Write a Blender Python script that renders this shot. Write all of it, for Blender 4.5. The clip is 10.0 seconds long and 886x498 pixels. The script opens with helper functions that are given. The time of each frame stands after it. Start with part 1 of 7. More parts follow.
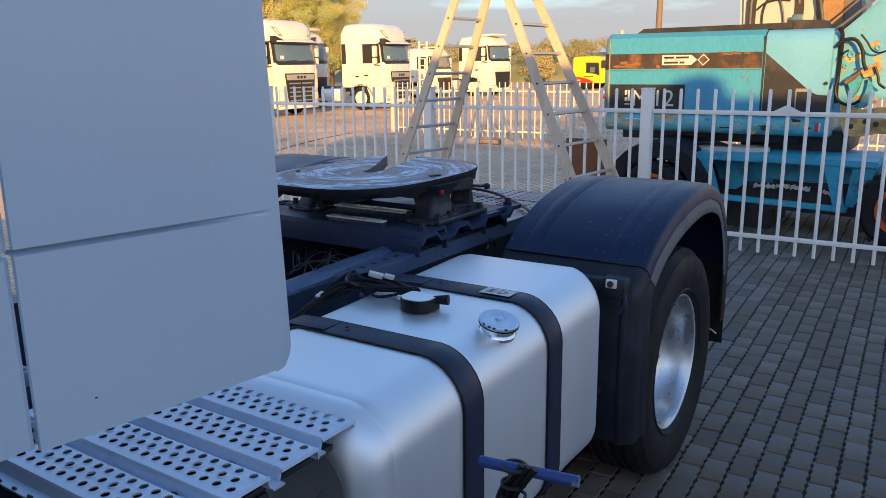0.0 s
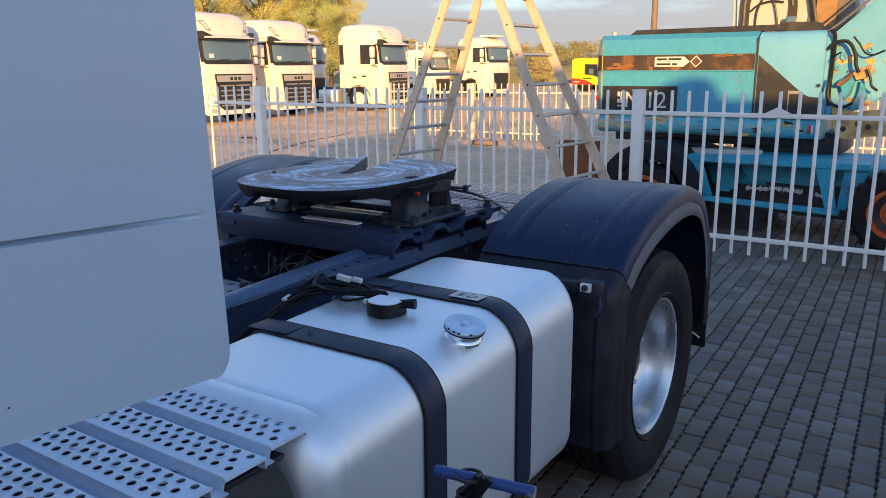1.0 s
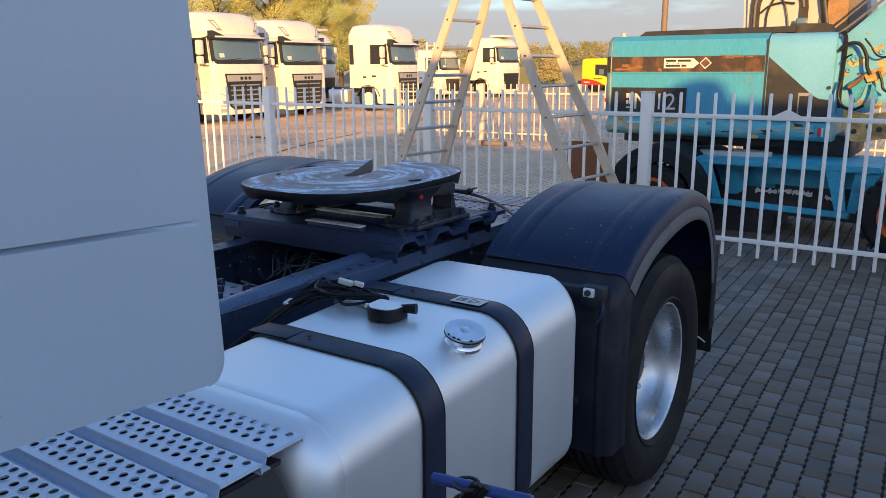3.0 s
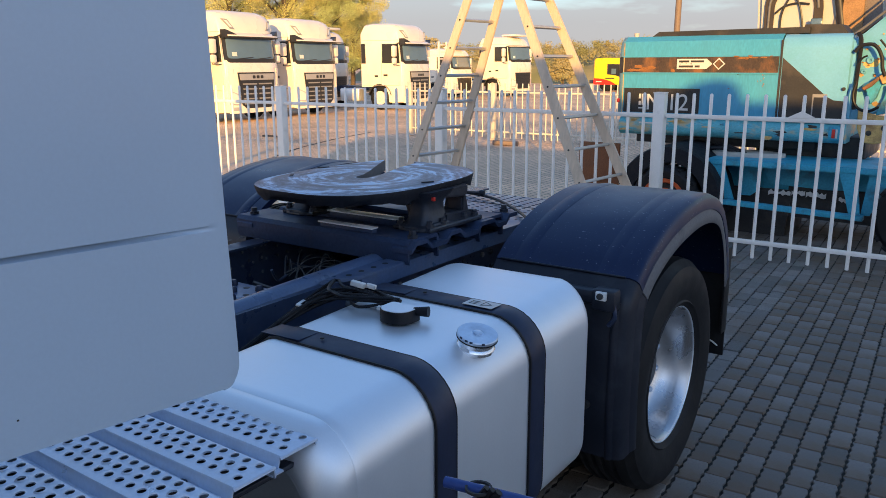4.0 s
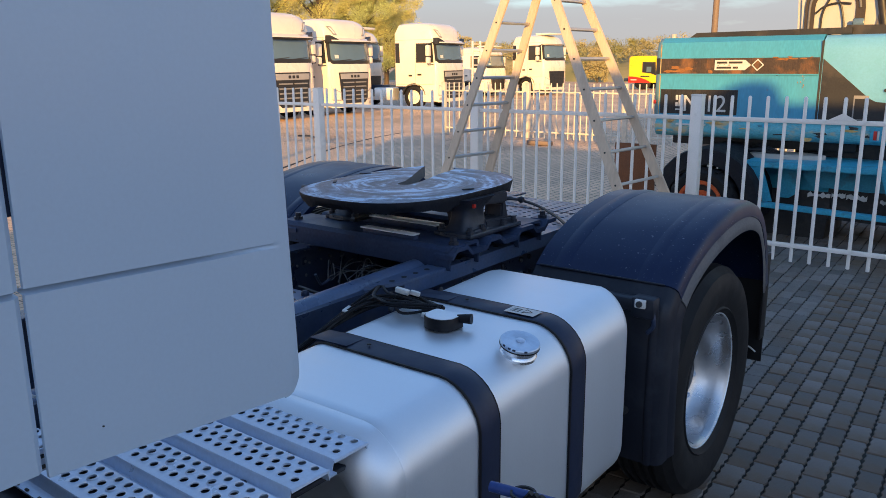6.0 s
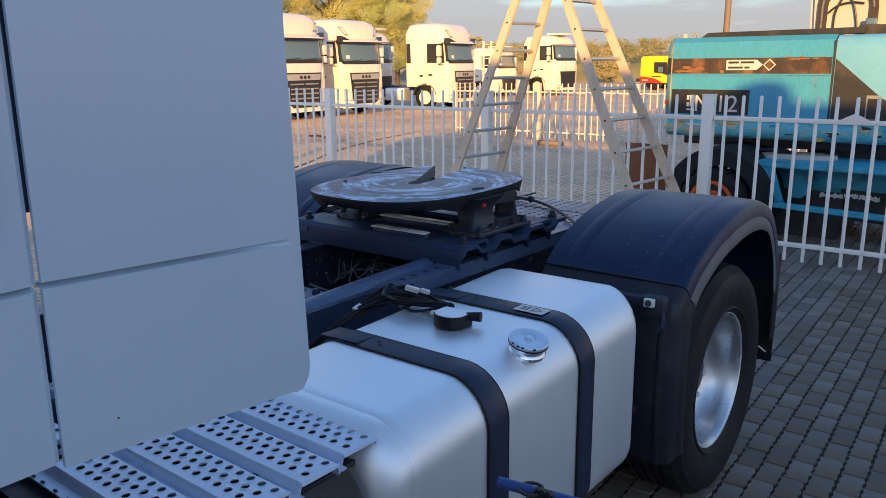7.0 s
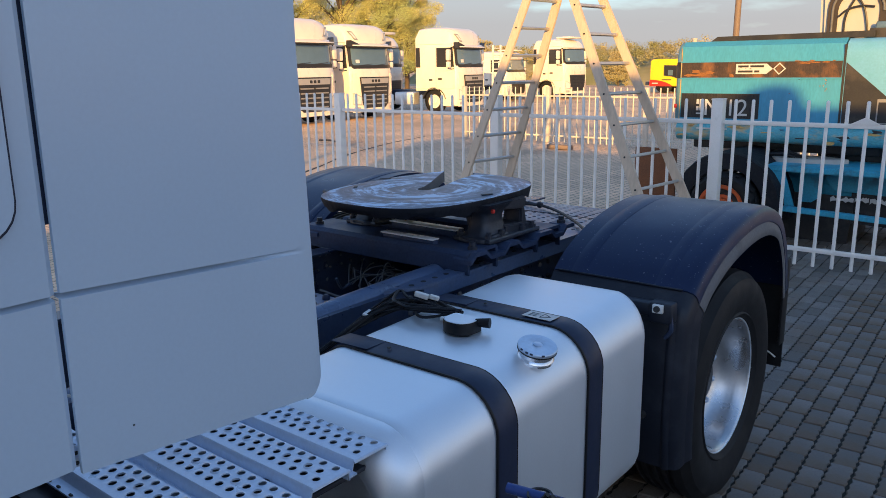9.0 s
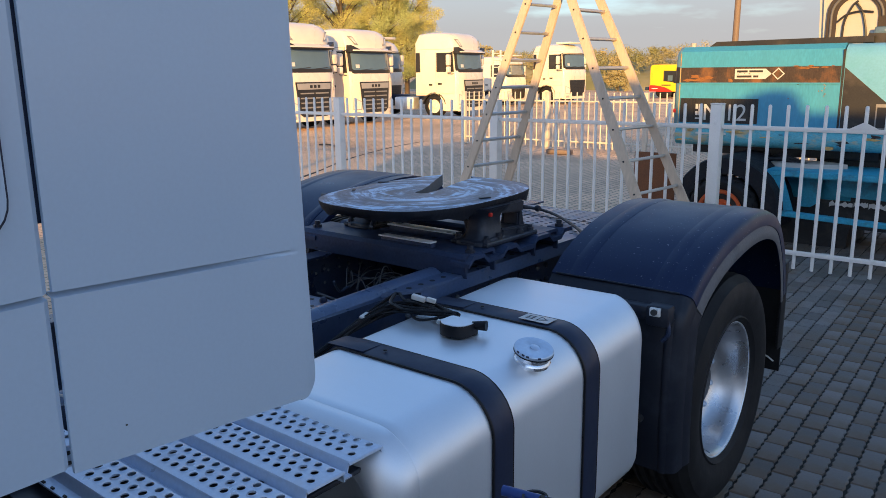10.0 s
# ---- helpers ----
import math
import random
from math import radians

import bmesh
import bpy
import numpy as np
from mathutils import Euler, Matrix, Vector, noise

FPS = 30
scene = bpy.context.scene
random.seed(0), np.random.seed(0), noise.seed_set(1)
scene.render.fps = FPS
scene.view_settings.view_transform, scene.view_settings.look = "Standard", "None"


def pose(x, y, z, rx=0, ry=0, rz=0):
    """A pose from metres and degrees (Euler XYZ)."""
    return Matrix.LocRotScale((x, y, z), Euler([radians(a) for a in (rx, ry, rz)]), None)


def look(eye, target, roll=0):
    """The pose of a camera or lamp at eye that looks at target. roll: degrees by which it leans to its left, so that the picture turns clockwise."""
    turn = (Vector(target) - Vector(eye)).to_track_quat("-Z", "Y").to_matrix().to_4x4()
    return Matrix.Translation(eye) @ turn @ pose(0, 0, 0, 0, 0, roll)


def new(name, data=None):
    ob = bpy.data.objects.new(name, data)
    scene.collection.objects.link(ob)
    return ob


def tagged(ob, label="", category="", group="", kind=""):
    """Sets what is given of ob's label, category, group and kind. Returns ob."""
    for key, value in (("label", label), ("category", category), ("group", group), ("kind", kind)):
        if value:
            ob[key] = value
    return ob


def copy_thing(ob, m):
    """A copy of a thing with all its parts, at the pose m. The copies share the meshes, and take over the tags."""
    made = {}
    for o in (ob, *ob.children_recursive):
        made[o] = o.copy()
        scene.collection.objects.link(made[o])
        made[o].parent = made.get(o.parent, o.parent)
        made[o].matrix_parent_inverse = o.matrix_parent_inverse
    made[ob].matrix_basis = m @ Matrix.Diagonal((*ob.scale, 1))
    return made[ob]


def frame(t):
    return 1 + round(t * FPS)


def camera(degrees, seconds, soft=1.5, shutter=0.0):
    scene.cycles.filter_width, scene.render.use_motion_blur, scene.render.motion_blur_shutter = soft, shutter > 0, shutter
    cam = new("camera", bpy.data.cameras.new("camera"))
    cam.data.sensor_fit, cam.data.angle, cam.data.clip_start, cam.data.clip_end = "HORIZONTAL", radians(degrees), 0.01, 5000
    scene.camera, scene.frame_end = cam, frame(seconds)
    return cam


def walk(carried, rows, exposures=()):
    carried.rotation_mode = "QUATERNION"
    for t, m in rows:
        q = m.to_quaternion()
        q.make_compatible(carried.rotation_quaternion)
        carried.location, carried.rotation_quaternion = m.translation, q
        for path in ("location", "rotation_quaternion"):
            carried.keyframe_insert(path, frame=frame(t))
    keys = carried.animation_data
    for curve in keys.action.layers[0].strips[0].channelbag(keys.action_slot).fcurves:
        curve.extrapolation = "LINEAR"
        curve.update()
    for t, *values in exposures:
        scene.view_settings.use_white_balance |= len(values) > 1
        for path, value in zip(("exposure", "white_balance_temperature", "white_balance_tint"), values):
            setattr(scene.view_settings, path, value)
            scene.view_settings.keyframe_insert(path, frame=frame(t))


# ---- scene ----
cam = camera(59.2, 10.0, soft=0.5)
PATH = [
    (0, (2.163, -3.223, 1.779), (1.08, -1.606, 1.319), -0.7),
    (0.5, (2.183, -3.189, 1.779), (1.101, -1.57, 1.321), -0.5),
    (1, (2.218, -3.136, 1.774), (1.136, -1.518, 1.317), -0.5),
    (1.5, (2.23, -3.102, 1.781), (1.145, -1.485, 1.324), -0.5),
    (2, (2.235, -3.092, 1.786), (1.147, -1.477, 1.329), -0.4),
    (2.5, (2.234, -3.111, 1.786), (1.14, -1.501, 1.329), -0.4),
    (4, (2.227, -3.118, 1.799), (1.103, -1.529, 1.339), -0.2),
    (4.5, (2.221, -3.147, 1.822), (1.081, -1.57, 1.36), -0.2),
    (5, (2.212, -3.166, 1.834), (1.054, -1.602, 1.372), -0.2),
    (5.5, (2.221, -3.172, 1.844), (1.046, -1.621, 1.381), -0.3),
    (7, (2.244, -3.192, 1.842), (1.033, -1.669, 1.379), -0.5),
    (7.5, (2.25, -3.189, 1.838), (1.032, -1.671, 1.379), -0.4),
    (8, (2.249, -3.189, 1.844), (1.025, -1.676, 1.387), -0.6),
    (8.5, (2.254, -3.202, 1.851), (1.026, -1.691, 1.395), -0.6),
    (9, (2.255, -3.204, 1.856), (1.024, -1.695, 1.402), -0.7),
    (9.5, (2.259, -3.198, 1.858), (1.027, -1.688, 1.407), -0.7),
    (10, (2.263, -3.199, 1.849), (1.03, -1.687, 1.407), -0.6),
]
walk(cam, [(t, look(eye, target, roll)) for t, eye, target, roll in PATH], ((0.0, 0.77, 6150, 10), (10.0, 0.68, 6150, 10)))

# ---- sky and sun: low evening sun behind the viewer, foreground in a building's shade ----
SUN_AZ = (0.512, -0.859)          # towards the sun, on the ground plane
SUN_EL = radians(10.58)
world = bpy.data.worlds.new("sky")
scene.world = world
world.use_nodes = True
wn, wl = world.node_tree.nodes, world.node_tree.links
wn.clear()
sky = wn.new("ShaderNodeTexSky")
sky.sky_type = "NISHITA"
sky.sun_disc = False
sky.sun_elevation = SUN_EL
sky.sun_rotation = math.atan2(SUN_AZ[0], SUN_AZ[1])
sky.dust_density = 0.6
sky.ozone_density = 3.0
tc = wn.new("ShaderNodeTexCoord")
mp = wn.new("ShaderNodeMapping")
mp.inputs["Scale"].default_value = (1.6, 1.6, 9.0)
nz = wn.new("ShaderNodeTexNoise")
nz.inputs["Scale"].default_value = 2.2
nz.inputs["Detail"].default_value = 7
nz.inputs["Roughness"].default_value = 0.55
rp = wn.new("ShaderNodeValToRGB")
rp.color_ramp.elements[0].position = 0.02
rp.color_ramp.elements[1].position = 0.43
cm = wn.new("ShaderNodeMixRGB")
cf = wn.new("ShaderNodeMath")
cf.operation = "MULTIPLY"
cf.inputs[1].default_value = 0.95
bg = wn.new("ShaderNodeBackground")
bg.inputs["Strength"].default_value = 0.19
wo = wn.new("ShaderNodeOutputWorld")
wl.new(tc.outputs["Generated"], mp.inputs["Vector"])
wl.new(mp.outputs["Vector"], nz.inputs["Vector"])
wl.new(nz.outputs["Fac"], rp.inputs["Fac"])
wl.new(rp.outputs["Color"], cf.inputs[0])
# cloud thins out overhead
sp = wn.new("ShaderNodeSeparateXYZ")
wl.new(tc.outputs["Generated"], sp.inputs["Vector"])
hi = wn.new("ShaderNodeMapRange")
hi.inputs["From Min"].default_value, hi.inputs["From Max"].default_value = 0.05, 0.55
hi.inputs["To Min"].default_value, hi.inputs["To Max"].default_value = 1.0, 0.06
wl.new(sp.outputs["Z"], hi.inputs["Value"])
ch = wn.new("ShaderNodeMath")
ch.operation = "MULTIPLY"
wl.new(cf.outputs[0], ch.inputs[0])
wl.new(hi.outputs["Result"], ch.inputs[1])
wl.new(ch.outputs[0], cm.inputs["Fac"])
wl.new(sky.outputs["Color"], cm.inputs["Color1"])
# clouds are brighter towards the low sun
dt = wn.new("ShaderNodeVectorMath")
dt.operation = "DOT_PRODUCT"
dt.inputs[1].default_value = (SUN_AZ[0], SUN_AZ[1], 0)
wl.new(tc.outputs["Generated"], dt.inputs[0])
gl = wn.new("ShaderNodeMapRange")
gl.inputs["From Min"].default_value, gl.inputs["From Max"].default_value = -1.0, 1.0
gl.inputs["To Min"].default_value, gl.inputs["To Max"].default_value = 1.62, 3.4
wl.new(dt.outputs["Value"], gl.inputs["Value"])
cv = wn.new("ShaderNodeVectorMath")
cv.operation = "SCALE"
cv.inputs[0].default_value = (1.05, 0.968, 0.955)
wl.new(gl.outputs["Result"], cv.inputs["Scale"])
wl.new(cv.outputs["Vector"], cm.inputs["Color2"])
wl.new(cm.outputs["Color"], bg.inputs["Color"])
wl.new(bg.outputs["Background"], wo.inputs["Surface"])

sun = new("sun", bpy.data.lights.new("sun", "SUN"))
sun.data.energy = 5.0
sun.data.angle = radians(0.4)
sun.data.color = (1.0, 0.545, 0.145)
sun.matrix_world = look((SUN_AZ[0] * 40, SUN_AZ[1] * 40, 40 * math.tan(SUN_EL)), (0, 0, 0))


# ---- materials ----
def mat(name, color, rough=0.5, metal=0.0, var=0.12, scale=6.0, bump=0.05, fine=90.0, tint=None, tint_scale=1.4,
        tint_amount=0.0, tint_lo=0.5, tint_hi=0.7, spec=0.5, coat=0.0, rand=0.0, stretch=None, rough_var=0.1, aniso=0.0):
    """A surface with variation at two scales: broad blotches and fine grain, an optional second colour in patches."""
    m = bpy.data.materials.new(name)
    m.use_nodes = True
    n, l = m.node_tree.nodes, m.node_tree.links
    b = n["Principled BSDF"]
    b.inputs["Metallic"].default_value = metal
    b.inputs["Specular IOR Level"].default_value = spec
    b.inputs["Coat Weight"].default_value = coat
    b.inputs["Anisotropic"].default_value = aniso
    co = n.new("ShaderNodeTexCoord")
    src = co.outputs["Object"]
    if stretch:
        ma = n.new("ShaderNodeMapping")
        ma.inputs["Scale"].default_value = stretch
        l.new(src, ma.inputs["Vector"])
        src = ma.outputs["Vector"]
    big = n.new("ShaderNodeTexNoise")
    big.inputs["Scale"].default_value = scale
    big.inputs["Detail"].default_value = 5
    small = n.new("ShaderNodeTexNoise")
    small.inputs["Scale"].default_value = fine
    small.inputs["Detail"].default_value = 3
    l.new(src, big.inputs["Vector"])
    l.new(src, small.inputs["Vector"])
    add = n.new("ShaderNodeMath")
    add.operation = "ADD"
    l.new(big.outputs["Fac"], add.inputs[0])
    l.new(small.outputs["Fac"], add.inputs[1])
    rng = n.new("ShaderNodeMapRange")
    rng.inputs["From Min"].default_value, rng.inputs["From Max"].default_value = 0.6, 1.4
    rng.inputs["To Min"].default_value, rng.inputs["To Max"].default_value = 1 - var, 1 + var
    l.new(add.outputs[0], rng.inputs["Value"])
    mul = n.new("ShaderNodeVectorMath")
    mul.operation = "SCALE"
    mul.inputs[0].default_value = color[:3]
    l.new(rng.outputs["Result"], mul.inputs["Scale"])
    out = mul.outputs["Vector"]
    if rand:
        oi = n.new("ShaderNodeObjectInfo")
        ge = n.new("ShaderNodeNewGeometry")
        sm = n.new("ShaderNodeMath")
        sm.operation = "ADD"
        l.new(oi.outputs["Random"], sm.inputs[0])
        l.new(ge.outputs["Random Per Island"], sm.inputs[1])
        fr = n.new("ShaderNodeMath")
        fr.operation = "FRACT"
        l.new(sm.outputs[0], fr.inputs[0])
        r2 = n.new("ShaderNodeMapRange")
        r2.inputs["To Min"].default_value, r2.inputs["To Max"].default_value = 1 - rand, 1 + rand
        l.new(fr.outputs[0], r2.inputs["Value"])
        m2 = n.new("ShaderNodeVectorMath")
        m2.operation = "SCALE"
        l.new(out, m2.inputs[0])
        l.new(r2.outputs["Result"], m2.inputs["Scale"])
        out = m2.outputs["Vector"]
    if tint:
        tn = n.new("ShaderNodeTexNoise")
        tn.inputs["Scale"].default_value = tint_scale
        tn.inputs["Detail"].default_value = 8
        tn.inputs["Roughness"].default_value = 0.62
        l.new(src, tn.inputs["Vector"])
        tr = n.new("ShaderNodeMapRange")
        tr.inputs["From Min"].default_value, tr.inputs["From Max"].default_value = tint_lo, tint_hi
        tr.inputs["To Max"].default_value = tint_amount
        l.new(tn.outputs["Fac"], tr.inputs["Value"])
        mx = n.new("ShaderNodeMixRGB")
        mx.inputs["Color2"].default_value = (*tint[:3], 1)
        l.new(tr.outputs["Result"], mx.inputs["Fac"])
        l.new(out, mx.inputs["Color1"])
        out = mx.outputs["Color"]
    l.new(out, b.inputs["Base Color"])
    rr = n.new("ShaderNodeMapRange")
    rr.inputs["From Min"].default_value, rr.inputs["From Max"].default_value = 0.3, 0.7
    rr.inputs["To Min"].default_value, rr.inputs["To Max"].default_value = max(0.02, rough - rough_var), min(1, rough + rough_var)
    l.new(big.outputs["Fac"], rr.inputs["Value"])
    l.new(rr.outputs["Result"], b.inputs["Roughness"])
    if bump:
        bu = n.new("ShaderNodeBump")
        bu.inputs["Strength"].default_value = bump
        bu.inputs["Distance"].default_value = 0.004
        l.new(small.outputs["Fac"], bu.inputs["Height"])
        l.new(bu.outputs["Normal"], b.inputs["Normal"])
    return m


def glass_mat(name, color, rough=0.05):
    m = bpy.data.materials.new(name)
    m.use_nodes = True
    b = m.node_tree.nodes["Principled BSDF"]
    b.inputs["Base Color"].default_value = (*color, 1)
    b.inputs["Roughness"].default_value = rough
    b.inputs["Transmission Weight"].default_value = 1.0
    b.inputs["IOR"].default_value = 1.45
    return m


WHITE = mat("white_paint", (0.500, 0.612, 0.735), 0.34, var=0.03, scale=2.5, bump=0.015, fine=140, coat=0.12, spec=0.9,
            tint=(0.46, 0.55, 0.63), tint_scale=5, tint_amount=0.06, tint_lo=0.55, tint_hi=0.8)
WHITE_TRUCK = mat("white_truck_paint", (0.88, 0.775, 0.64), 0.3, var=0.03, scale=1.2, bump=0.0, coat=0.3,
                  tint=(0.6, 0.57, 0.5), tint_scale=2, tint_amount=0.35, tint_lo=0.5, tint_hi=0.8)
ALU = mat("brushed_aluminium", (0.85, 0.90, 0.95), 0.44, metal=0.70, var=0.03, scale=3.0, bump=0.015, fine=160,
          stretch=(1, 3, 1), rough_var=0.04)
POLISHED = mat("bright_worn_steel", (0.85, 0.87, 0.90), 0.16, metal=0.85, var=0.08, scale=20, bump=0.02, rough_var=0.05)
GALV = mat("galvanised_steel", (0.56, 0.655, 0.80), 0.36, metal=0.25, var=0.08, scale=14, bump=0.06, fine=120,
           tint=(0.45, 0.46, 0.47), tint_scale=9, tint_amount=0.4, tint_lo=0.55, tint_hi=0.8)
PALE_STRIP = mat("pale_worn_strip", (0.92, 0.93, 0.94), 0.32, metal=0.05, var=0.12, scale=22, bump=0.05,
                 tint=(0.30, 0.31, 0.34), tint_scale=30, tint_amount=0.5, tint_lo=0.64, tint_hi=0.70)
RIM = mat("wheel_silver", (0.60, 0.61, 0.63), 0.30, metal=0.9, var=0.06, scale=8, bump=0.03,
          tint=(0.25, 0.22, 0.2), tint_scale=10, tint_amount=0.3, tint_lo=0.55, tint_hi=0.8)
STRAP = mat("black_strap", (0.011, 0.020, 0.052), 0.48, var=0.2, scale=10, bump=0.04)
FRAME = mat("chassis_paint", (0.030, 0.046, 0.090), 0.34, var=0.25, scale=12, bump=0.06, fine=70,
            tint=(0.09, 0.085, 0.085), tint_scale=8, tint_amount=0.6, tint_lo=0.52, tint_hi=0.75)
RAIL_BLUE = mat("blue_grey_rail_paint", (0.085, 0.13, 0.235), 0.33, var=0.18, scale=8, bump=0.05, fine=80,
                tint=(0.14, 0.15, 0.17), tint_scale=6, tint_amount=0.6, tint_lo=0.5, tint_hi=0.75)
CAST = mat("black_cast_iron", (0.026, 0.031, 0.044), 0.46, var=0.3, scale=18, bump=0.3, fine=60, spec=0.5,
           tint=(0.07, 0.06, 0.05), tint_scale=11, tint_amount=0.5, tint_lo=0.55, tint_hi=0.75)
SKIRT = mat("oily_black_casting", (0.014, 0.016, 0.022), 0.60, var=0.35, scale=22, bump=0.5, fine=50, spec=0.25,
            tint=(0.045, 0.040, 0.036), tint_scale=13, tint_amount=0.5, tint_lo=0.55, tint_hi=0.75)
WIRE = mat("grey_wire", (0.14, 0.145, 0.155), 0.5, var=0.2, scale=30, bump=0.02)
DECK = mat("worn_deck_paint", (0.13, 0.165, 0.23), 0.36, metal=0.3, var=0.25, scale=9, bump=0.08, fine=70,
           tint=(0.05, 0.06, 0.08), tint_scale=7, tint_amount=0.6, tint_lo=0.5, tint_hi=0.7)


def grease_mat():
    """Dark plate steel under pale grease, smeared in uneven arcs round the king pin."""
    m = bpy.data.materials.new("greased_plate")
    m.use_nodes = True
    n, l = m.node_tree.nodes, m.node_tree.links
    b = n["Principled BSDF"]
    co = n.new("ShaderNodeTexCoord")
    ma = n.new("ShaderNodeMapping")
    ma.inputs["Location"].default_value = (-0.045, 0.63, 0)
    l.new(co.outputs["Object"], ma.inputs["Vector"])
    # polar coordinates: radius and angle round the pin, so that the smears run in arcs
    xyz = n.new("ShaderNodeSeparateXYZ")
    l.new(ma.outputs["Vector"], xyz.inputs["Vector"])
    fl = n.new("ShaderNodeVectorMath")
    fl.operation = "MULTIPLY"
    fl.inputs[1].default_value = (1, 1, 0)
    l.new(ma.outputs["Vector"], fl.inputs[0])
    ln = n.new("ShaderNodeVectorMath")
    ln.operation = "LENGTH"
    l.new(fl.outputs["Vector"], ln.inputs[0])
    neg = n.new("ShaderNodeMath")
    neg.operation = "MULTIPLY"
    neg.inputs[1].default_value = -1
    l.new(xyz.outputs["Y"], neg.inputs[0])
    at2 = n.new("ShaderNodeMath")
    at2.operation = "ARCTAN2"
    l.new(xyz.outputs["X"], at2.inputs[0])
    l.new(neg.outputs[0], at2.inputs[1])
    rs = n.new("ShaderNodeMath")
    rs.operation = "MULTIPLY"
    rs.inputs[1].default_value = 21
    l.new(ln.outputs["Value"], rs.inputs[0])
    wob = n.new("ShaderNodeTexNoise")
    wob.inputs["Scale"].default_value = 4
    wob.inputs["Detail"].default_value = 3
    l.new(ma.outputs["Vector"], wob.inputs["Vector"])
    ad = n.new("ShaderNodeMath")
    ad.operation = "MULTIPLY_ADD"
    ad.inputs[1].default_value = 2.4
    l.new(wob.outputs["Fac"], ad.inputs[0])
    l.new(rs.outputs[0], ad.inputs[2])
    cb = n.new("ShaderNodeCombineXYZ")
    l.new(ad.outputs[0], cb.inputs["X"])
    l.new(at2.outputs[0], cb.inputs["Y"])
    wv = n.new("ShaderNodeTexNoise")
    wv.inputs["Scale"].default_value = 0.9
    wv.inputs["Detail"].default_value = 8
    wv.inputs["Roughness"].default_value = 0.62
    l.new(cb.outputs["Vector"], wv.inputs["Vector"])
    nz = n.new("ShaderNodeTexNoise")
    nz.inputs["Scale"].default_value = 16
    nz.inputs["Detail"].default_value = 9
    nz.inputs["Roughness"].default_value = 0.66
    nz.inputs["Distortion"].default_value = 1.6
    l.new(ma.outputs["Vector"], nz.inputs["Vector"])
    mu = n.new("ShaderNodeMixRGB")
    mu.inputs["Fac"].default_value = 0.26
    l.new(wv.outputs["Fac"], mu.inputs["Color1"])
    l.new(nz.outputs["Fac"], mu.inputs["Color2"])
    # the rubbed disc that the trailer's plate turns on, with grease heaped along its rim
    rw = n.new("ShaderNodeMath")
    rw.operation = "MULTIPLY_ADD"
    rw.inputs[1].default_value = 0.07
    l.new(nz.outputs["Fac"], rw.inputs[0])
    l.new(ln.outputs["Value"], rw.inputs[2])
    disc = n.new("ShaderNodeValToRGB")
    d = disc.color_ramp.elements
    d[0].position, d[0].color = 0.0, (0.48, 0.48, 0.48, 1)
    d[1].position, d[1].color = 1.0, (0.53, 0.53, 0.53, 1)
    for at, v in ((0.10, 0.462), (0.175, 0.455), (0.205, 0.545), (0.235, 0.590), (0.262, 0.535), (0.30, 0.492), (0.36, 0.505), (0.44, 0.540)):
        q = d.new(at)
        q.color = (v, v, v, 1)
    l.new(rw.outputs[0], disc.inputs["Fac"])
    heap = n.new("ShaderNodeMath")
    heap.operation = "ADD"
    l.new(mu.outputs["Color"], heap.inputs[0])
    l.new(disc.outputs["Color"], heap.inputs[1])
    less = n.new("ShaderNodeMath")
    less.operation = "SUBTRACT"
    less.inputs[1].default_value = 0.5
    l.new(heap.outputs[0], less.inputs[0])
    rp2 = n.new("ShaderNodeValToRGB")
    e = rp2.color_ramp.elements
    e[0].position, e[0].color = 0.430, (0.016, 0.036, 0.080, 1)
    e[1].position, e[1].color = 0.590, (0.44, 0.63, 0.84, 1)
    x = e.new(0.488)
    x.color = (0.060, 0.100, 0.175, 1)
    x = e.new(0.535)
    x.color = (0.135, 0.205, 0.33, 1)
    l.new(less.outputs[0], rp2.inputs["Fac"])
    l.new(rp2.outputs["Color"], b.inputs["Base Color"])
    b.inputs["Roughness"].default_value = 0.38
    b.inputs["Specular IOR Level"].default_value = 0.4
    bu = n.new("ShaderNodeBump")
    bu.inputs["Strength"].default_value = 0.6
    bu.inputs["Distance"].default_value = 0.006
    l.new(less.outputs[0], bu.inputs["Height"])
    l.new(bu.outputs["Normal"], b.inputs["Normal"])
    return m


GREASE = grease_mat()
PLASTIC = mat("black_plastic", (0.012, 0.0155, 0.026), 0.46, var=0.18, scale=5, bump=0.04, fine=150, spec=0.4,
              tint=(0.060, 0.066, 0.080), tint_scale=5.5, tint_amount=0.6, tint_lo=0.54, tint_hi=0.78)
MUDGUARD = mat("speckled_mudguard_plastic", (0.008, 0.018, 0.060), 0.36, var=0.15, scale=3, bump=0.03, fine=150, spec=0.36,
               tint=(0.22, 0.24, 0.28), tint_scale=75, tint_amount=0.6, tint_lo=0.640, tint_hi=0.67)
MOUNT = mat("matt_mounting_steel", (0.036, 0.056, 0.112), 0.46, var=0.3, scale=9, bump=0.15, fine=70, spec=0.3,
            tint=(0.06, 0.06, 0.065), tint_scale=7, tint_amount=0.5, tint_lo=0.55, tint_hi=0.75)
DUSTY = mat("dusty_plastic_lip", (0.135, 0.135, 0.140), 0.62, var=0.2, scale=10, bump=0.12, fine=90,
            tint=(0.07, 0.07, 0.08), tint_scale=7, tint_amount=0.7, tint_lo=0.55, tint_hi=0.66)
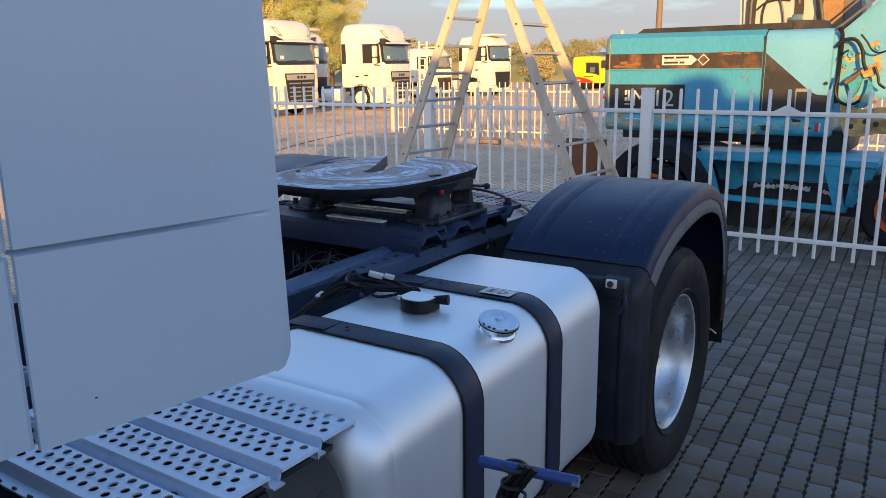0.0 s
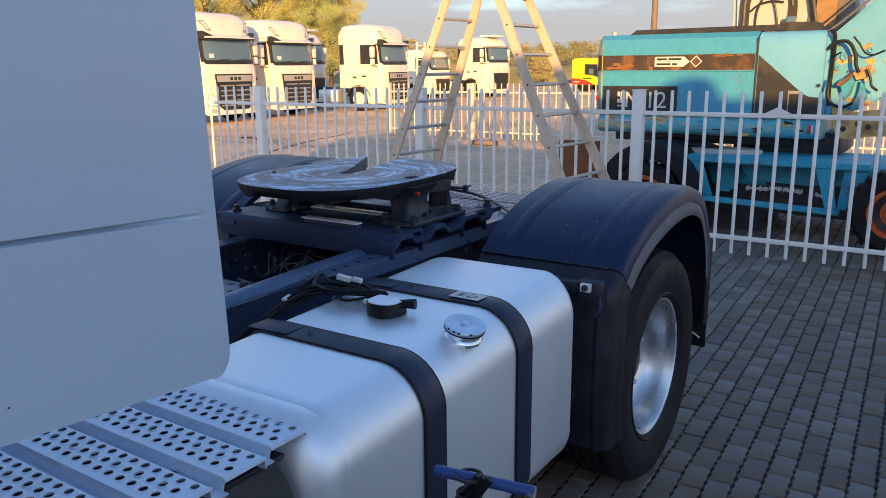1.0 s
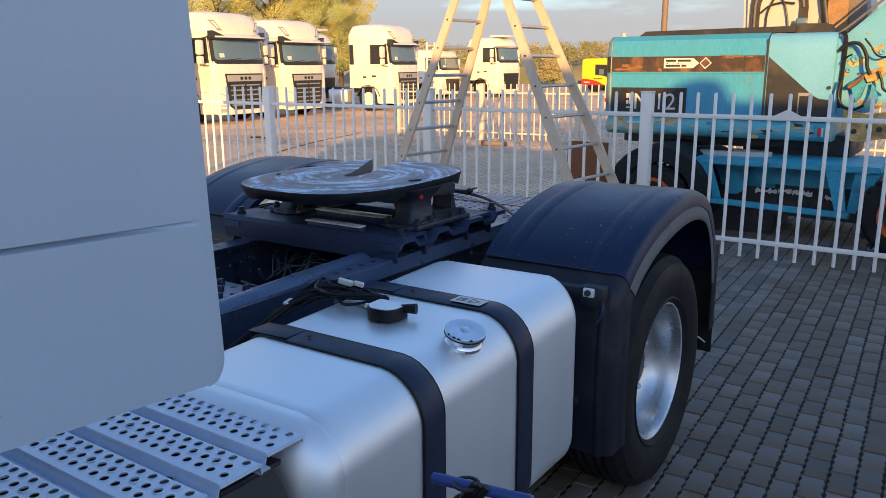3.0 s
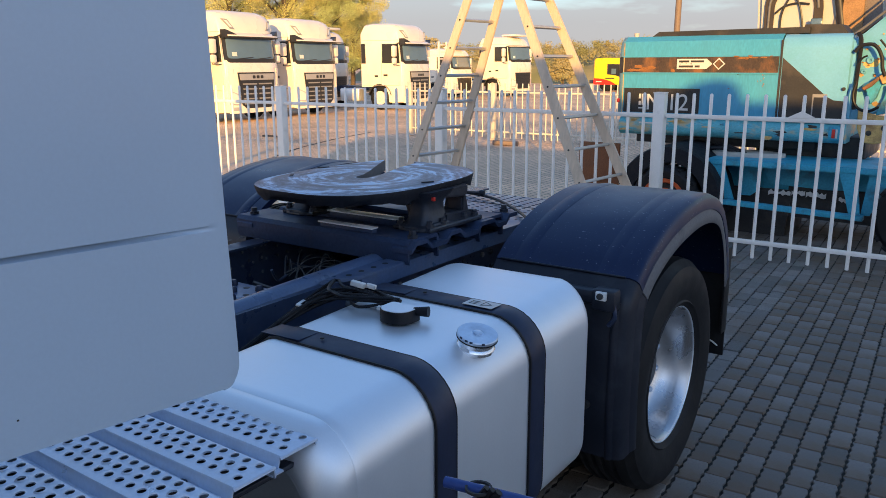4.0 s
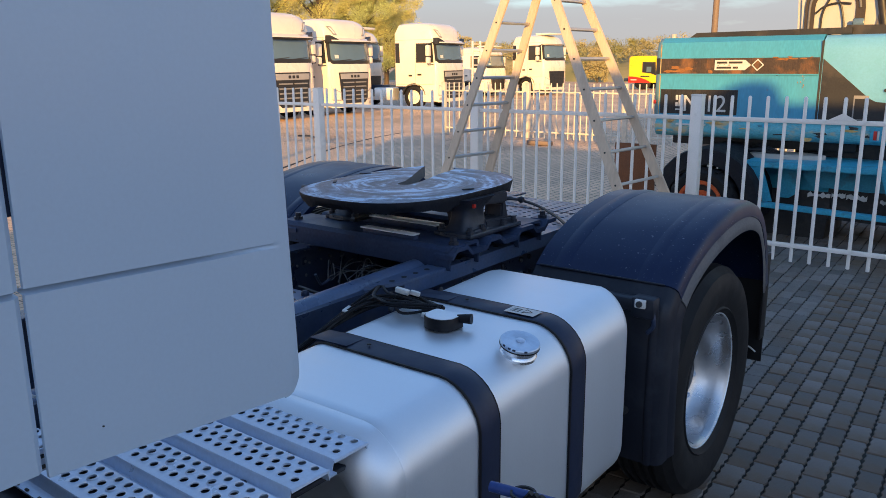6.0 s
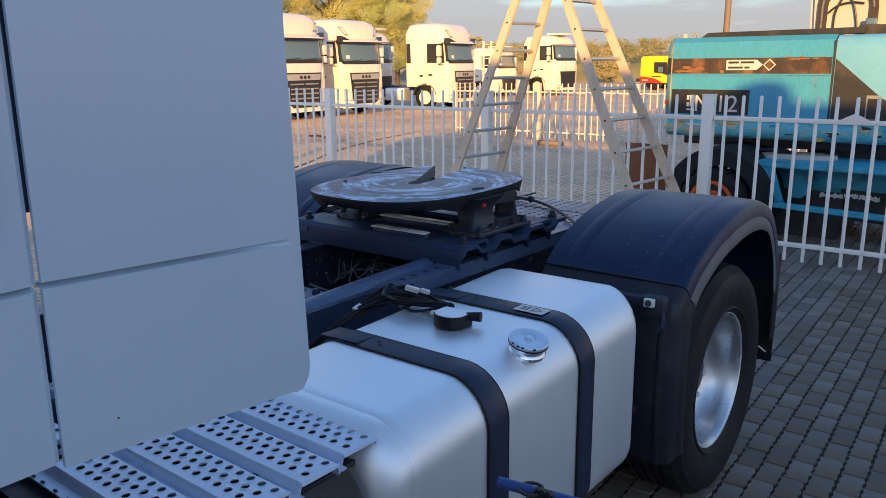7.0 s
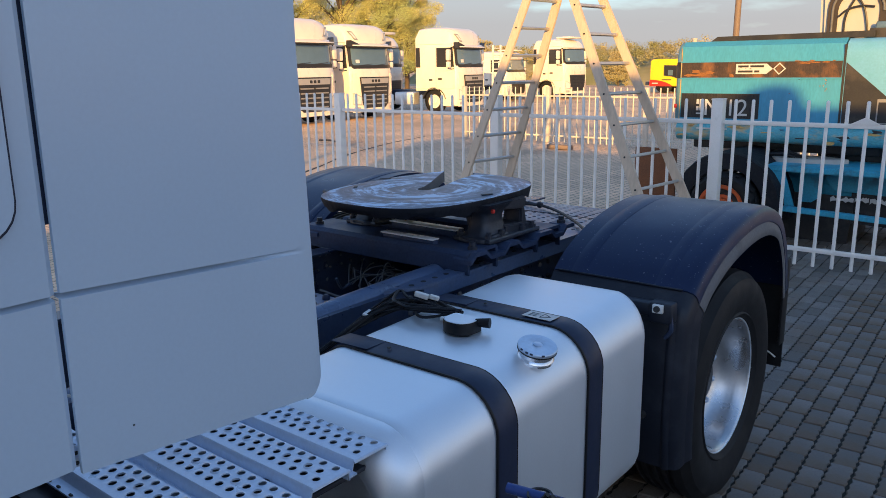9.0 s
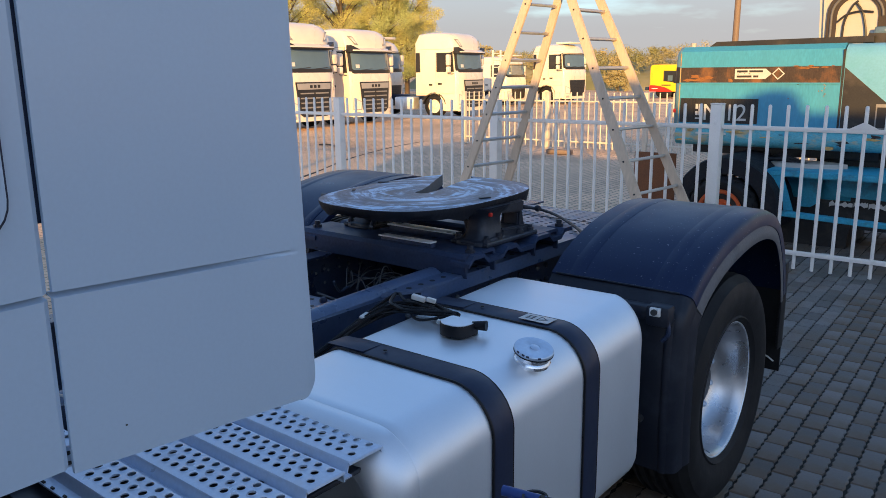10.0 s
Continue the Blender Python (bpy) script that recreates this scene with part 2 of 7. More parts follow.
RUBBER = mat("tyre_rubber", (0.011, 0.0115, 0.013), 0.62, var=0.25, scale=9, bump=0.12, fine=80, spec=0.3,
             tint=(0.038, 0.037, 0.036), tint_scale=6, tint_amount=0.35, tint_lo=0.5, tint_hi=0.75)
CABLE = mat("black_cable", (0.009, 0.009, 0.011), 0.45, var=0.2, scale=40, bump=0.02, spec=0.3)
CLIP = mat("white_connector", (0.75, 0.75, 0.72), 0.45, var=0.08, scale=30, bump=0.02)
CHROME = mat("worn_cap_metal", (0.60, 0.71, 0.85), 0.36, metal=0.55, var=0.10, scale=30, bump=0.05, rough_var=0.08)
STICKER = mat("paper_sticker", (0.62, 0.62, 0.60), 0.5, var=0.08, scale=40, bump=0.02)
INK = mat("black_ink", (0.03, 0.03, 0.03), 0.6, var=0.1, bump=0.0)
RED = mat("red_mark", (0.6, 0.03, 0.02), 0.4, var=0.1, bump=0.0)
FENCE = mat("white_fence_paint", (0.90, 0.86, 0.80), 0.42, var=0.05, scale=5, bump=0.05, fine=80,
            tint=(0.55, 0.51, 0.45), tint_scale=9, tint_amount=0.5, tint_lo=0.58, tint_hi=0.8)
# copy of the fence paint with the sunlit cream tone put into its colour
FENCE_SUNLIT = mat("sunlit_cream_fence_paint", (0.60, 0.55, 0.47), 0.5, var=0.12, scale=5, bump=0.05, fine=80,
                tint=(0.40, 0.34, 0.27), tint_scale=6, tint_amount=0.6, tint_lo=0.5, tint_hi=0.75)
LADDER = mat("pale_worn_wood", (0.63, 0.50, 0.37), 0.6, var=0.16, scale=6, bump=0.12, fine=50,
             tint=(0.44, 0.35, 0.26), tint_scale=7, tint_amount=0.6, tint_lo=0.48, tint_hi=0.75, stretch=(1, 1, 0.2))
RUNG = mat("ladder_rung_metal", (0.55, 0.54, 0.52), 0.4, metal=0.6, var=0.12, scale=12, bump=0.04)
PAVER = mat("concrete_paver", (0.175, 0.166, 0.156), 0.72, var=0.30, scale=11, bump=0.7, fine=120, rand=0.32,
            tint=(0.150, 0.100, 0.060), tint_scale=0.9, tint_amount=0.85, tint_lo=0.44, tint_hi=0.60)
JOINT = mat("joint_soil", (0.024, 0.023, 0.020), 0.95, var=0.3, scale=9, bump=0.4, fine=60,
            tint=(0.022, 0.030, 0.012), tint_scale=2.0, tint_amount=0.5, tint_lo=0.5, tint_hi=0.7)
TEAL = mat("turquoise_paint", (0.065, 0.335, 0.53), 0.42, var=0.18, scale=3, bump=0.02, fine=60, coat=0.1,
           tint=(0.055, 0.27, 0.42), tint_scale=3, tint_amount=0.8, tint_lo=0.46, tint_hi=0.66, stretch=(1, 1, 0.25))
TEAL_PALE = mat("faded_turquoise_paint", (0.16, 0.43, 0.65), 0.40, var=0.10, scale=3, bump=0.012, fine=60, coat=0.15,
                tint=(0.11, 0.39, 0.51), tint_scale=2.2, tint_amount=0.7, tint_lo=0.48, tint_hi=0.70)
TEAL_TAIL = mat("greyed_turquoise_paint", (0.13, 0.27, 0.33), 0.45, var=0.25, scale=3, bump=0.05, fine=60,
                tint=(0.20, 0.14, 0.09), tint_scale=2.4, tint_amount=0.7, tint_lo=0.52, tint_hi=0.66)
TEAL_WORN = mat("worn_turquoise_paint", (0.115, 0.42, 0.50), 0.5, var=0.3, scale=5, bump=0.2, fine=40,
                tint=(0.60, 0.42, 0.18), tint_scale=2.2, tint_amount=0.85, tint_lo=0.51, tint_hi=0.60, stretch=(1, 1, 2.2))
BLUE_FRAME = mat("blue_chassis_paint", (0.045, 0.33, 0.48), 0.5, var=0.25, scale=4, bump=0.12, fine=50,
                 tint=(0.05, 0.045, 0.04), tint_scale=3, tint_amount=0.75, tint_lo=0.52, tint_hi=0.66)
BLUE_STEP = mat("blue_step_paint", (0.05, 0.38, 0.55), 0.5, var=0.25, scale=5, bump=0.15, fine=50,
                tint=(0.06, 0.06, 0.06), tint_scale=4, tint_amount=0.7, tint_lo=0.55, tint_hi=0.68)
RUST = mat("rusty_black_band", (0.060, 0.040, 0.030), 0.6, var=0.4, scale=7, bump=0.2, fine=50,
           tint=(0.26, 0.115, 0.040), tint_scale=3.4, tint_amount=0.85, tint_lo=0.50, tint_hi=0.64, stretch=(1.2, 1, 0.8))
DARK = mat("dark_machine_paint", (0.025, 0.025, 0.026), 0.5, var=0.3, scale=6, bump=0.12, fine=60,
           tint=(0.09, 0.075, 0.06), tint_scale=5, tint_amount=0.6, tint_lo=0.52, tint_hi=0.7)
YELLOW_CHIP = mat("old_yellow_paint", (0.60, 0.40, 0.14), 0.5, var=0.25, scale=9, bump=0.1,
                  tint=(0.22, 0.11, 0.045), tint_scale=7, tint_amount=0.75, tint_lo=0.46, tint_hi=0.62)
ORANGE = mat("orange_wheel_paint", (0.62, 0.11, 0.025), 0.45, var=0.15, scale=8, bump=0.05)
CREAM = mat("cream_cab_paint", (0.54, 0.50, 0.44), 0.4, var=0.06, scale=3, bump=0.02)
YELLOW = mat("yellow_truck_paint", (0.85, 0.58, 0.01), 0.35, var=0.05, scale=2, bump=0.0)
TRUCK_RED = mat("red_truck_paint", (0.68, 0.03, 0.015), 0.35, var=0.08, scale=2, bump=0.0)
GRILLE = mat("grille_plastic", (0.022, 0.022, 0.024), 0.42, var=0.15, scale=5, bump=0.02)
GREYBAND = mat("silver_grille_band", (0.42, 0.41, 0.40), 0.4, metal=0.2, var=0.06, scale=4, bump=0.0)
HEADLIGHT = mat("headlight_lens", (0.72, 0.70, 0.66), 0.15, var=0.06, scale=8, bump=0.0, coat=0.6)
RUBBER_BROWN = mat("weathered_brown_rubber", (0.040, 0.030, 0.024), 0.55, var=0.3, scale=6, bump=0.1)
TAN_SEAT = mat("tan_seat_cloth", (0.33, 0.19, 0.085), 0.8, var=0.4, scale=5, bump=0.1)
SMOKED_DARK = mat("dark_tinted_glass", (0.028, 0.030, 0.034), 0.18, var=0.3, scale=2, bump=0.0, spec=0.5)
SLAT = mat("grey_grille_slat", (0.28, 0.275, 0.27), 0.4, var=0.1, scale=4, bump=0.0)
SMOKED = mat("dirty_brown_glass", (0.20, 0.165, 0.14), 0.35, var=0.4, scale=2, bump=0.0, spec=0.3)
WINDOW = mat("dark_cab_glass", (0.10, 0.165, 0.22), 0.06, var=0.15, scale=1.5, bump=0.0, spec=0.9, rough_var=0.03)
BARK = mat("bark", (0.10, 0.075, 0.055), 0.85, var=0.3, scale=4, bump=0.4, fine=20)
POLE = mat("wooden_pole", (0.22, 0.16, 0.12), 0.7, var=0.2, scale=3, bump=0.2, stretch=(1, 1, 0.2))
LEAF_Y = mat("autumn_leaf", (0.56, 0.53, 0.19), 0.7, var=0.3, scale=0.3, bump=0.0, rand=0.38,
             tint=(0.31, 0.33, 0.08), tint_scale=0.3, tint_amount=0.85, tint_lo=0.42, tint_hi=0.6)
LEAF_G = mat("olive_leaf", (0.40, 0.46, 0.17), 0.7, var=0.3, scale=0.3, bump=0.0, rand=0.4,
             tint=(0.42, 0.36, 0.12), tint_scale=0.25, tint_amount=0.8, tint_lo=0.45, tint_hi=0.6)
SCRUB = mat("dry_scrub", (0.37, 0.325, 0.17), 0.85, var=0.25, scale=0.25, bump=0.0, rand=0.12,
            tint=(0.20, 0.22, 0.09), tint_scale=0.12, tint_amount=0.8, tint_lo=0.48, tint_hi=0.62)
PLASTER = mat("building_plaster", (0.45, 0.44, 0.42), 0.8, var=0.1, scale=1, bump=0.1)
BLUEPIPE = mat("blue_painted_tube", (0.03, 0.065, 0.24), 0.36, var=0.15, scale=9, bump=0.05,
               tint=(0.30, 0.32, 0.36), tint_scale=14, tint_amount=0.9, tint_lo=0.58, tint_hi=0.62)
RUST_BARE = mat("orange_rust", (0.27, 0.115, 0.035), 0.8, var=0.4, scale=12, bump=0.2)
RUSTPLATE = mat("rusty_plate", (0.22, 0.085, 0.035), 0.75, var=0.3, scale=5, bump=0.2)


# ---- building blocks ----
def part(name, bm, material, parent=None, label="", smooth=38, m=None):
    """Links a bmesh as one mesh object, under parent if given. m: its pose in the parent's space."""
    me = bpy.data.meshes.new(name)
    bmesh.ops.recalc_face_normals(bm, faces=bm.faces)
    bm.to_mesh(me)
    bm.free()
    if smooth:
        for p in me.polygons:
            p.use_smooth = True
        me.set_sharp_from_angle(angle=radians(smooth))
    me.materials.append(material)
    ob = new(name, me)
    if parent:
        ob.parent = parent
    if m is not None:
        ob.matrix_basis = m
    if label:
        ob["label"] = label
    return ob


def thing(name, label, category, at=(0, 0, 0), turn=0.0, group="", kind=""):
    e = new(name)
    e.empty_display_size = 0.2
    e.matrix_basis = pose(*at, 0, 0, turn)
    return tagged(e, label, category, group, kind)


def box(bm, c, s, r=0.0, seg=2, m=None):
    """A box of size s round c, its edges rounded by r."""
    g = bmesh.ops.create_cube(bm, size=1.0)
    vs = g["verts"]
    bmesh.ops.scale(bm, vec=s, verts=vs)
    if r:
        es = list({e for v in vs for e in v.link_edges})
        out = bmesh.ops.bevel(bm, geom=es, offset=r, segments=seg, affect="EDGES", profile=0.5)
        vs = list({v for f in out["faces"] for v in f.verts} | {v for v in vs if v.is_valid})
        grown = set(vs)
        stack = list(vs)
        while stack:
            for e in stack.pop().link_edges:
                for w in e.verts:
                    if w not in grown:
                        grown.add(w)
                        stack.append(w)
        vs = list(grown)
    if m is not None:
        bmesh.ops.transform(bm, matrix=m, verts=vs)
    bmesh.ops.translate(bm, vec=c, verts=vs)
    return vs


def prism(bm, pts, axis, a, b):
    """A polygon extruded along an axis from a to b. pts are the two other coordinates, in the order xyz without axis."""
    def at(p, h):
        return {"x": (h, p[0], p[1]), "y": (p[0], h, p[1]), "z": (p[0], p[1], h)}[axis]
    lo = [bm.verts.new(at(p, a)) for p in pts]
    hi = [bm.verts.new(at(p, b)) for p in pts]
    n = len(pts)
    bm.faces.new(lo)
    bm.faces.new(hi)
    for i in range(n):
        bm.faces.new((lo[i], lo[(i + 1) % n], hi[(i + 1) % n], hi[i]))


def loft(bm, rings, close=True, caps=True):
    """Joins rings of points with quads."""
    vr = [[bm.verts.new(p) for p in r] for r in rings]
    n = len(vr[0])
    for a, b in zip(vr, vr[1:]):
        for i in range(n if close else n - 1):
            j = (i + 1) % n
            bm.faces.new((a[i], a[j], b[j], b[i]))
    if caps and close:
        bm.faces.new(vr[0])
        bm.faces.new(vr[-1])
    return vr


def lathe(bm, prof, c, axis="x", n=48):
    """Turns a profile of (radius, height) round an axis through c."""
    rings = []
    for r, h in prof:
        ring = []
        for k in range(n):
            a = 2 * math.pi * k / n
            u, v = r * math.cos(a), r * math.sin(a)
            p = {"x": (h, u, v), "y": (u, h, v), "z": (u, v, h)}[axis]
            ring.append((c[0] + p[0], c[1] + p[1], c[2] + p[2]))
        rings.append(ring)
    if prof[0][0] > 0 and prof[-1][0] > 0:
        loft(bm, rings + [rings[0]], True, False)
        bmesh.ops.remove_doubles(bm, verts=bm.verts, dist=1e-6)
    else:
        loft(bm, rings, True, True)


def tube(bm, pts, r, n=8, caps=True):
    """A round bar along a polyline."""
    pts = [Vector(p) for p in pts]
    rings = []
    ref = None
    for i, p in enumerate(pts):
        d = (pts[min(i + 1, len(pts) - 1)] - pts[max(i - 1, 0)]).normalized()
        if ref is None:
            ref = Vector((0, 0, 1)) if abs(d.z) < 0.9 else Vector((1, 0, 0))
        u = d.cross(ref).normalized()
        v = u.cross(d).normalized()
        ref = v
        rr = r[i] if isinstance(r, (list, tuple)) else r
        rings.append([p + u * (rr * math.cos(2 * math.pi * k / n)) + v * (rr * math.sin(2 * math.pi * k / n)) for k in range(n)])
    loft(bm, rings, True, caps)


def bend(pts, steps=6):
    """A smooth curve through points."""
    P = [Vector(p) for p in pts]
    P = [2 * P[0] - P[1]] + P + [2 * P[-1] - P[-2]]
    out = []
    for i in range(1, len(P) - 2):
        for s in range(steps):
            t = s / steps
            a, b, c, d = P[i - 1], P[i], P[i + 1], P[i + 2]
            out.append(0.5 * (2 * b + (c - a) * t + (2 * a - 5 * b + 4 * c - d) * t * t + (3 * b - a - 3 * c + d) * t ** 3))
    out.append(P[-2])
    return out


def rrect(x0, x1, z0, z1, r, seg=6):
    """A rounded rectangle; r: the four corner radii, from (x1, z1) counter-clockwise."""
    out = []
    for (cx, cz, a0), rad in zip(((x1, z1, 0), (x0, z1, 90), (x0, z0, 180), (x1, z0, 270)), r):
        sx, sz = (1 if cx == x1 else -1), (1 if cz == z1 else -1)
        for k in range(seg + 1):
            a = radians(a0 + 90 * k / seg)
            out.append((cx - sx * rad + rad * math.cos(a), cz - sz * rad + rad * math.sin(a)))
    return out


B = bmesh.new


# ---- ground ----
def ground_material():
    m = bpy.data.materials.new("paved_yard")
    m.use_nodes = True
    n, l = m.node_tree.nodes, m.node_tree.links
    b = n["Principled BSDF"]
    b.inputs["Roughness"].default_value = 0.85
    co = n.new("ShaderNodeTexCoord")
    ma = n.new("ShaderNodeMapping")
    ma.inputs["Rotation"].default_value = (0, 0, radians(87.5))
    l.new(co.outputs["Object"], ma.inputs["Vector"])
    br = n.new("ShaderNodeTexBrick")
    br.inputs["Scale"].default_value = 1.0
    br.inputs["Brick Width"].default_value = 0.1965
    br.inputs["Row Height"].default_value = 0.106
    br.inputs["Mortar Size"].default_value = 0.006
    br.inputs["Color1"].default_value = (0.77, 0.55, 0.36, 1)
    br.inputs["Color2"].default_value = (0.64, 0.45, 0.305, 1)
    br.inputs["Mortar"].default_value = (0.10, 0.09, 0.075, 1)
    l.new(ma.outputs["Vector"], br.inputs["Vector"])
    nz1 = n.new("ShaderNodeTexNoise")
    nz1.inputs["Scale"].default_value = 0.5
    nz1.inputs["Detail"].default_value = 8
    l.new(co.outputs["Object"], nz1.inputs["Vector"])
    rg = n.new("ShaderNodeMapRange")
    rg.inputs["From Min"].default_value, rg.inputs["From Max"].default_value = 0.3, 0.7
    rg.inputs["To Min"].default_value, rg.inputs["To Max"].default_value = 0.72, 1.35
    l.new(nz1.outputs["Fac"], rg.inputs["Value"])
    sc = n.new("ShaderNodeVectorMath")
    sc.operation = "SCALE"
    l.new(br.outputs["Color"], sc.inputs[0])
    l.new(rg.outputs["Result"], sc.inputs["Scale"])
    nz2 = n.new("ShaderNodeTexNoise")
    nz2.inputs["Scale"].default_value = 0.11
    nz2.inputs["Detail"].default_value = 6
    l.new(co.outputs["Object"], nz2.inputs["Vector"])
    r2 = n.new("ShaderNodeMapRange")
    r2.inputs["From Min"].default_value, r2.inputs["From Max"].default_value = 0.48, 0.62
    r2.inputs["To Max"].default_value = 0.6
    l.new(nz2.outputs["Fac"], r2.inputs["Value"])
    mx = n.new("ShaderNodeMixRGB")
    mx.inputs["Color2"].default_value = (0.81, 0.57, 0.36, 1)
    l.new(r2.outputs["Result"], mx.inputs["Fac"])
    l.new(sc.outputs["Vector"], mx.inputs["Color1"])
    # dark grey by the tractor; further off a tan with sunlight put into it
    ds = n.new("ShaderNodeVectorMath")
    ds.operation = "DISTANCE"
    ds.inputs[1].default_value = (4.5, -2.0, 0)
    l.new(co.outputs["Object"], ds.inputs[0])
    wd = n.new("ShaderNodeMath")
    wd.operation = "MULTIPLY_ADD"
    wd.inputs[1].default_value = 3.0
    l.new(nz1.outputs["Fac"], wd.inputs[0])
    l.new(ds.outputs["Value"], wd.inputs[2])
    near_dark = n.new("ShaderNodeMapRange")
    near_dark.inputs["From Min"].default_value, near_dark.inputs["From Max"].default_value = 6.5, 10.5
    near_dark.inputs["To Min"].default_value, near_dark.inputs["To Max"].default_value = 0.29, 1.0
    l.new(wd.outputs[0], near_dark.inputs["Value"])
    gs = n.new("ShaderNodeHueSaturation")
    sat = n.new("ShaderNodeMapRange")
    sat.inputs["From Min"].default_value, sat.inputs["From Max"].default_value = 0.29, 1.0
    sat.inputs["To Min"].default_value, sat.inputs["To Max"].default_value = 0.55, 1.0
    l.new(near_dark.outputs["Result"], sat.inputs["Value"])
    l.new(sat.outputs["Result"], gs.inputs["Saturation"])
    l.new(near_dark.outputs["Result"], gs.inputs["Value"])
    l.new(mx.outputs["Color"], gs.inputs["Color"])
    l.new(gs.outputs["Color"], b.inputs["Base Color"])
    bu = n.new("ShaderNodeBump")
    bu.inputs["Strength"].default_value = 0.5
    bu.inputs["Distance"].default_value = 0.006
    bu.invert = True
    l.new(br.outputs["Fac"], bu.inputs["Height"])
    l.new(bu.outputs["Normal"], b.inputs["Normal"])
    return m


bm = B()
bmesh.ops.create_grid(bm, x_segments=8, y_segments=8, size=900)
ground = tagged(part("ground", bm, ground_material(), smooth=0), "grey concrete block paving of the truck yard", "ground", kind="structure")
ground.location.z = -0.011
# worn drain joint that runs in a slight curve through the paving
bm = B()
run = bend([(-8.2, 5.2, 0), (-9.25, 7.1, 0), (-10.15, 8.6, 0), (-10.9, 10.2, 0), (-11.45, 11.7, 0), (-11.9, 13.4, 0)], 5)
prism(bm, [(p.x - 0.035 - 0.012 * math.sin(2.3 * p.y), p.y) for p in run] + [(p.x + 0.035 + 0.010 * math.sin(3.1 * p.y), p.y) for p in reversed(run)], "z", -0.014, -0.008)
dj = part("drain_joint", bm, JOINT, ground, "dark dirt-filled drain joint", smooth=0)
dj.matrix_parent_inverse = ground.matrix_basis.inverted()

# building behind the viewer, whose shade lies over the foreground
bm = B()
box(bm, (21.87, -12.25, 2.625), (36.0, 0.5, 5.25))
prism(bm, [(9.55, 5.19), (9.55, 5.25), (9.92, 5.40), (10.05, 5.46), (10.14, 5.48), (10.32, 5.48), (10.40, 5.44), (10.46, 5.37), (10.51, 5.25), (10.51, 5.19)], "y", -12.2, -12.0)
box(bm, (21.87, -15.5, 2.2), (35.0, 6.0, 4.4))
tagged(part("wall_south", bm, PLASTER, smooth=0), "plain plastered yard building casting the long shade", "building", kind="structure")


# ---- the tractor truck ----
truck = thing("tractor_truck", "white tractor unit with aluminium fuel tank, parked on block paving", "truck")


def fairing():
    """Cab side fairing: a pressed panel with a fold line that fades towards its rear edge."""
    bm = B()
    ys = [-2.738 + 0.43 * i / 24 for i in range(25)]
    zs = [1.275, 1.2755, 1.277, 1.279, 1.282, 1.286, 1.291, 1.297, 1.304, 1.311, 1.34, 1.40, 1.46, 1.52, 1.545, 1.5515, 1.5535, 1.5560, 1.5575, 1.5605, 1.566, 1.58, 1.62, 1.75, 1.9, 2.1, 2.4, 2.8]
    dip = {1.5535: 0.013, 1.5560: 0.018, 1.5575: 0.016}
    def pt(y, z, i, j):
        t = (y + 2.738) / 0.43
        fade = max(0.0, 1 - max(0, t - 0.55) / 0.40)
        yy, zz = y, z
        if z < 1.34:
            # lower edge rises a little forwards, rear lower corner rounded
            zz = z + (0.026 * (1 - t) - 0.008 * t) * (1.34 - z) / 0.065
        if 1.45 < z < 1.76:
            zz -= (0.004 + 0.014 * t) * (1.0 if 1.51 < z < 1.6 else 0.5)
        d = 0.036
        if y > -2.308 - d and z < 1.275 + d:
            u, v = (y - (-2.308 - d)) / d, (1.275 + d - z) / d
            if u > 0 and v > 0:
                k = max(u, v) / math.hypot(u, v)
                yy, zz = (-2.308 - d) + u * k * d, 1.275 + d - v * k * d - 0.008 * t * (1.34 - z) / 0.065
        edge = 0.004 * max(0, t - 0.955) / 0.045
        yy += t * (-0.013 + 0.020 * min(1.0, max(0.0, (1.92 - z) / 0.6)))
        yy += 0.005 * t - 0.012 * (1 - t)
        if 1.42 < z < 1.76:
            zz += 0.011 - 0.004 * t
        return (1.222 - dip.get(z, 0) * fade - edge, yy, zz)
    ys = ys[:-2] + [-2.344, -2.337, -2.330, -2.324, -2.319, -2.315, -2.312, -2.310, -2.3085, -2.308]
    ys = sorted(set(ys))
    outer = [[bm.verts.new(pt(y, z, i, j)) for j, z in enumerate(zs)] for i, y in enumerate(ys)]
    inner = [[bm.verts.new((v.co.x - 0.007, v.co.y, v.co.z)) for v in row] for row in outer]
    ny, nzs = len(ys), len(zs)
    for g in (outer, inner):
        for p, q in zip(g, g[1:]):
            for j in range(nzs - 1):
                bm.faces.new((p[j], q[j], q[j + 1], p[j + 1]))
    rim = [(i, 0) for i in range(ny)] + [(ny - 1, j) for j in range(1, nzs)] + [(i, nzs - 1) for i in range(ny - 2, -1, -1)] + [(0, j) for j in range(nzs - 2, 0, -1)]
    for k, (i, j) in enumerate(rim):
        i2, j2 = rim[(k + 1) % len(rim)]
        bm.faces.new((outer[i][j], outer[i2][j2], inner[i2][j2], inner[i][j]))
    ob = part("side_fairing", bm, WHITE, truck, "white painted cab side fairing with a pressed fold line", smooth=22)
    bm = B()
    box(bm, (1.2225, -2.668, 1.345), (0.002, 0.0025, 0.002))
    part("stone_chip", bm, INK, ob)


fairing()


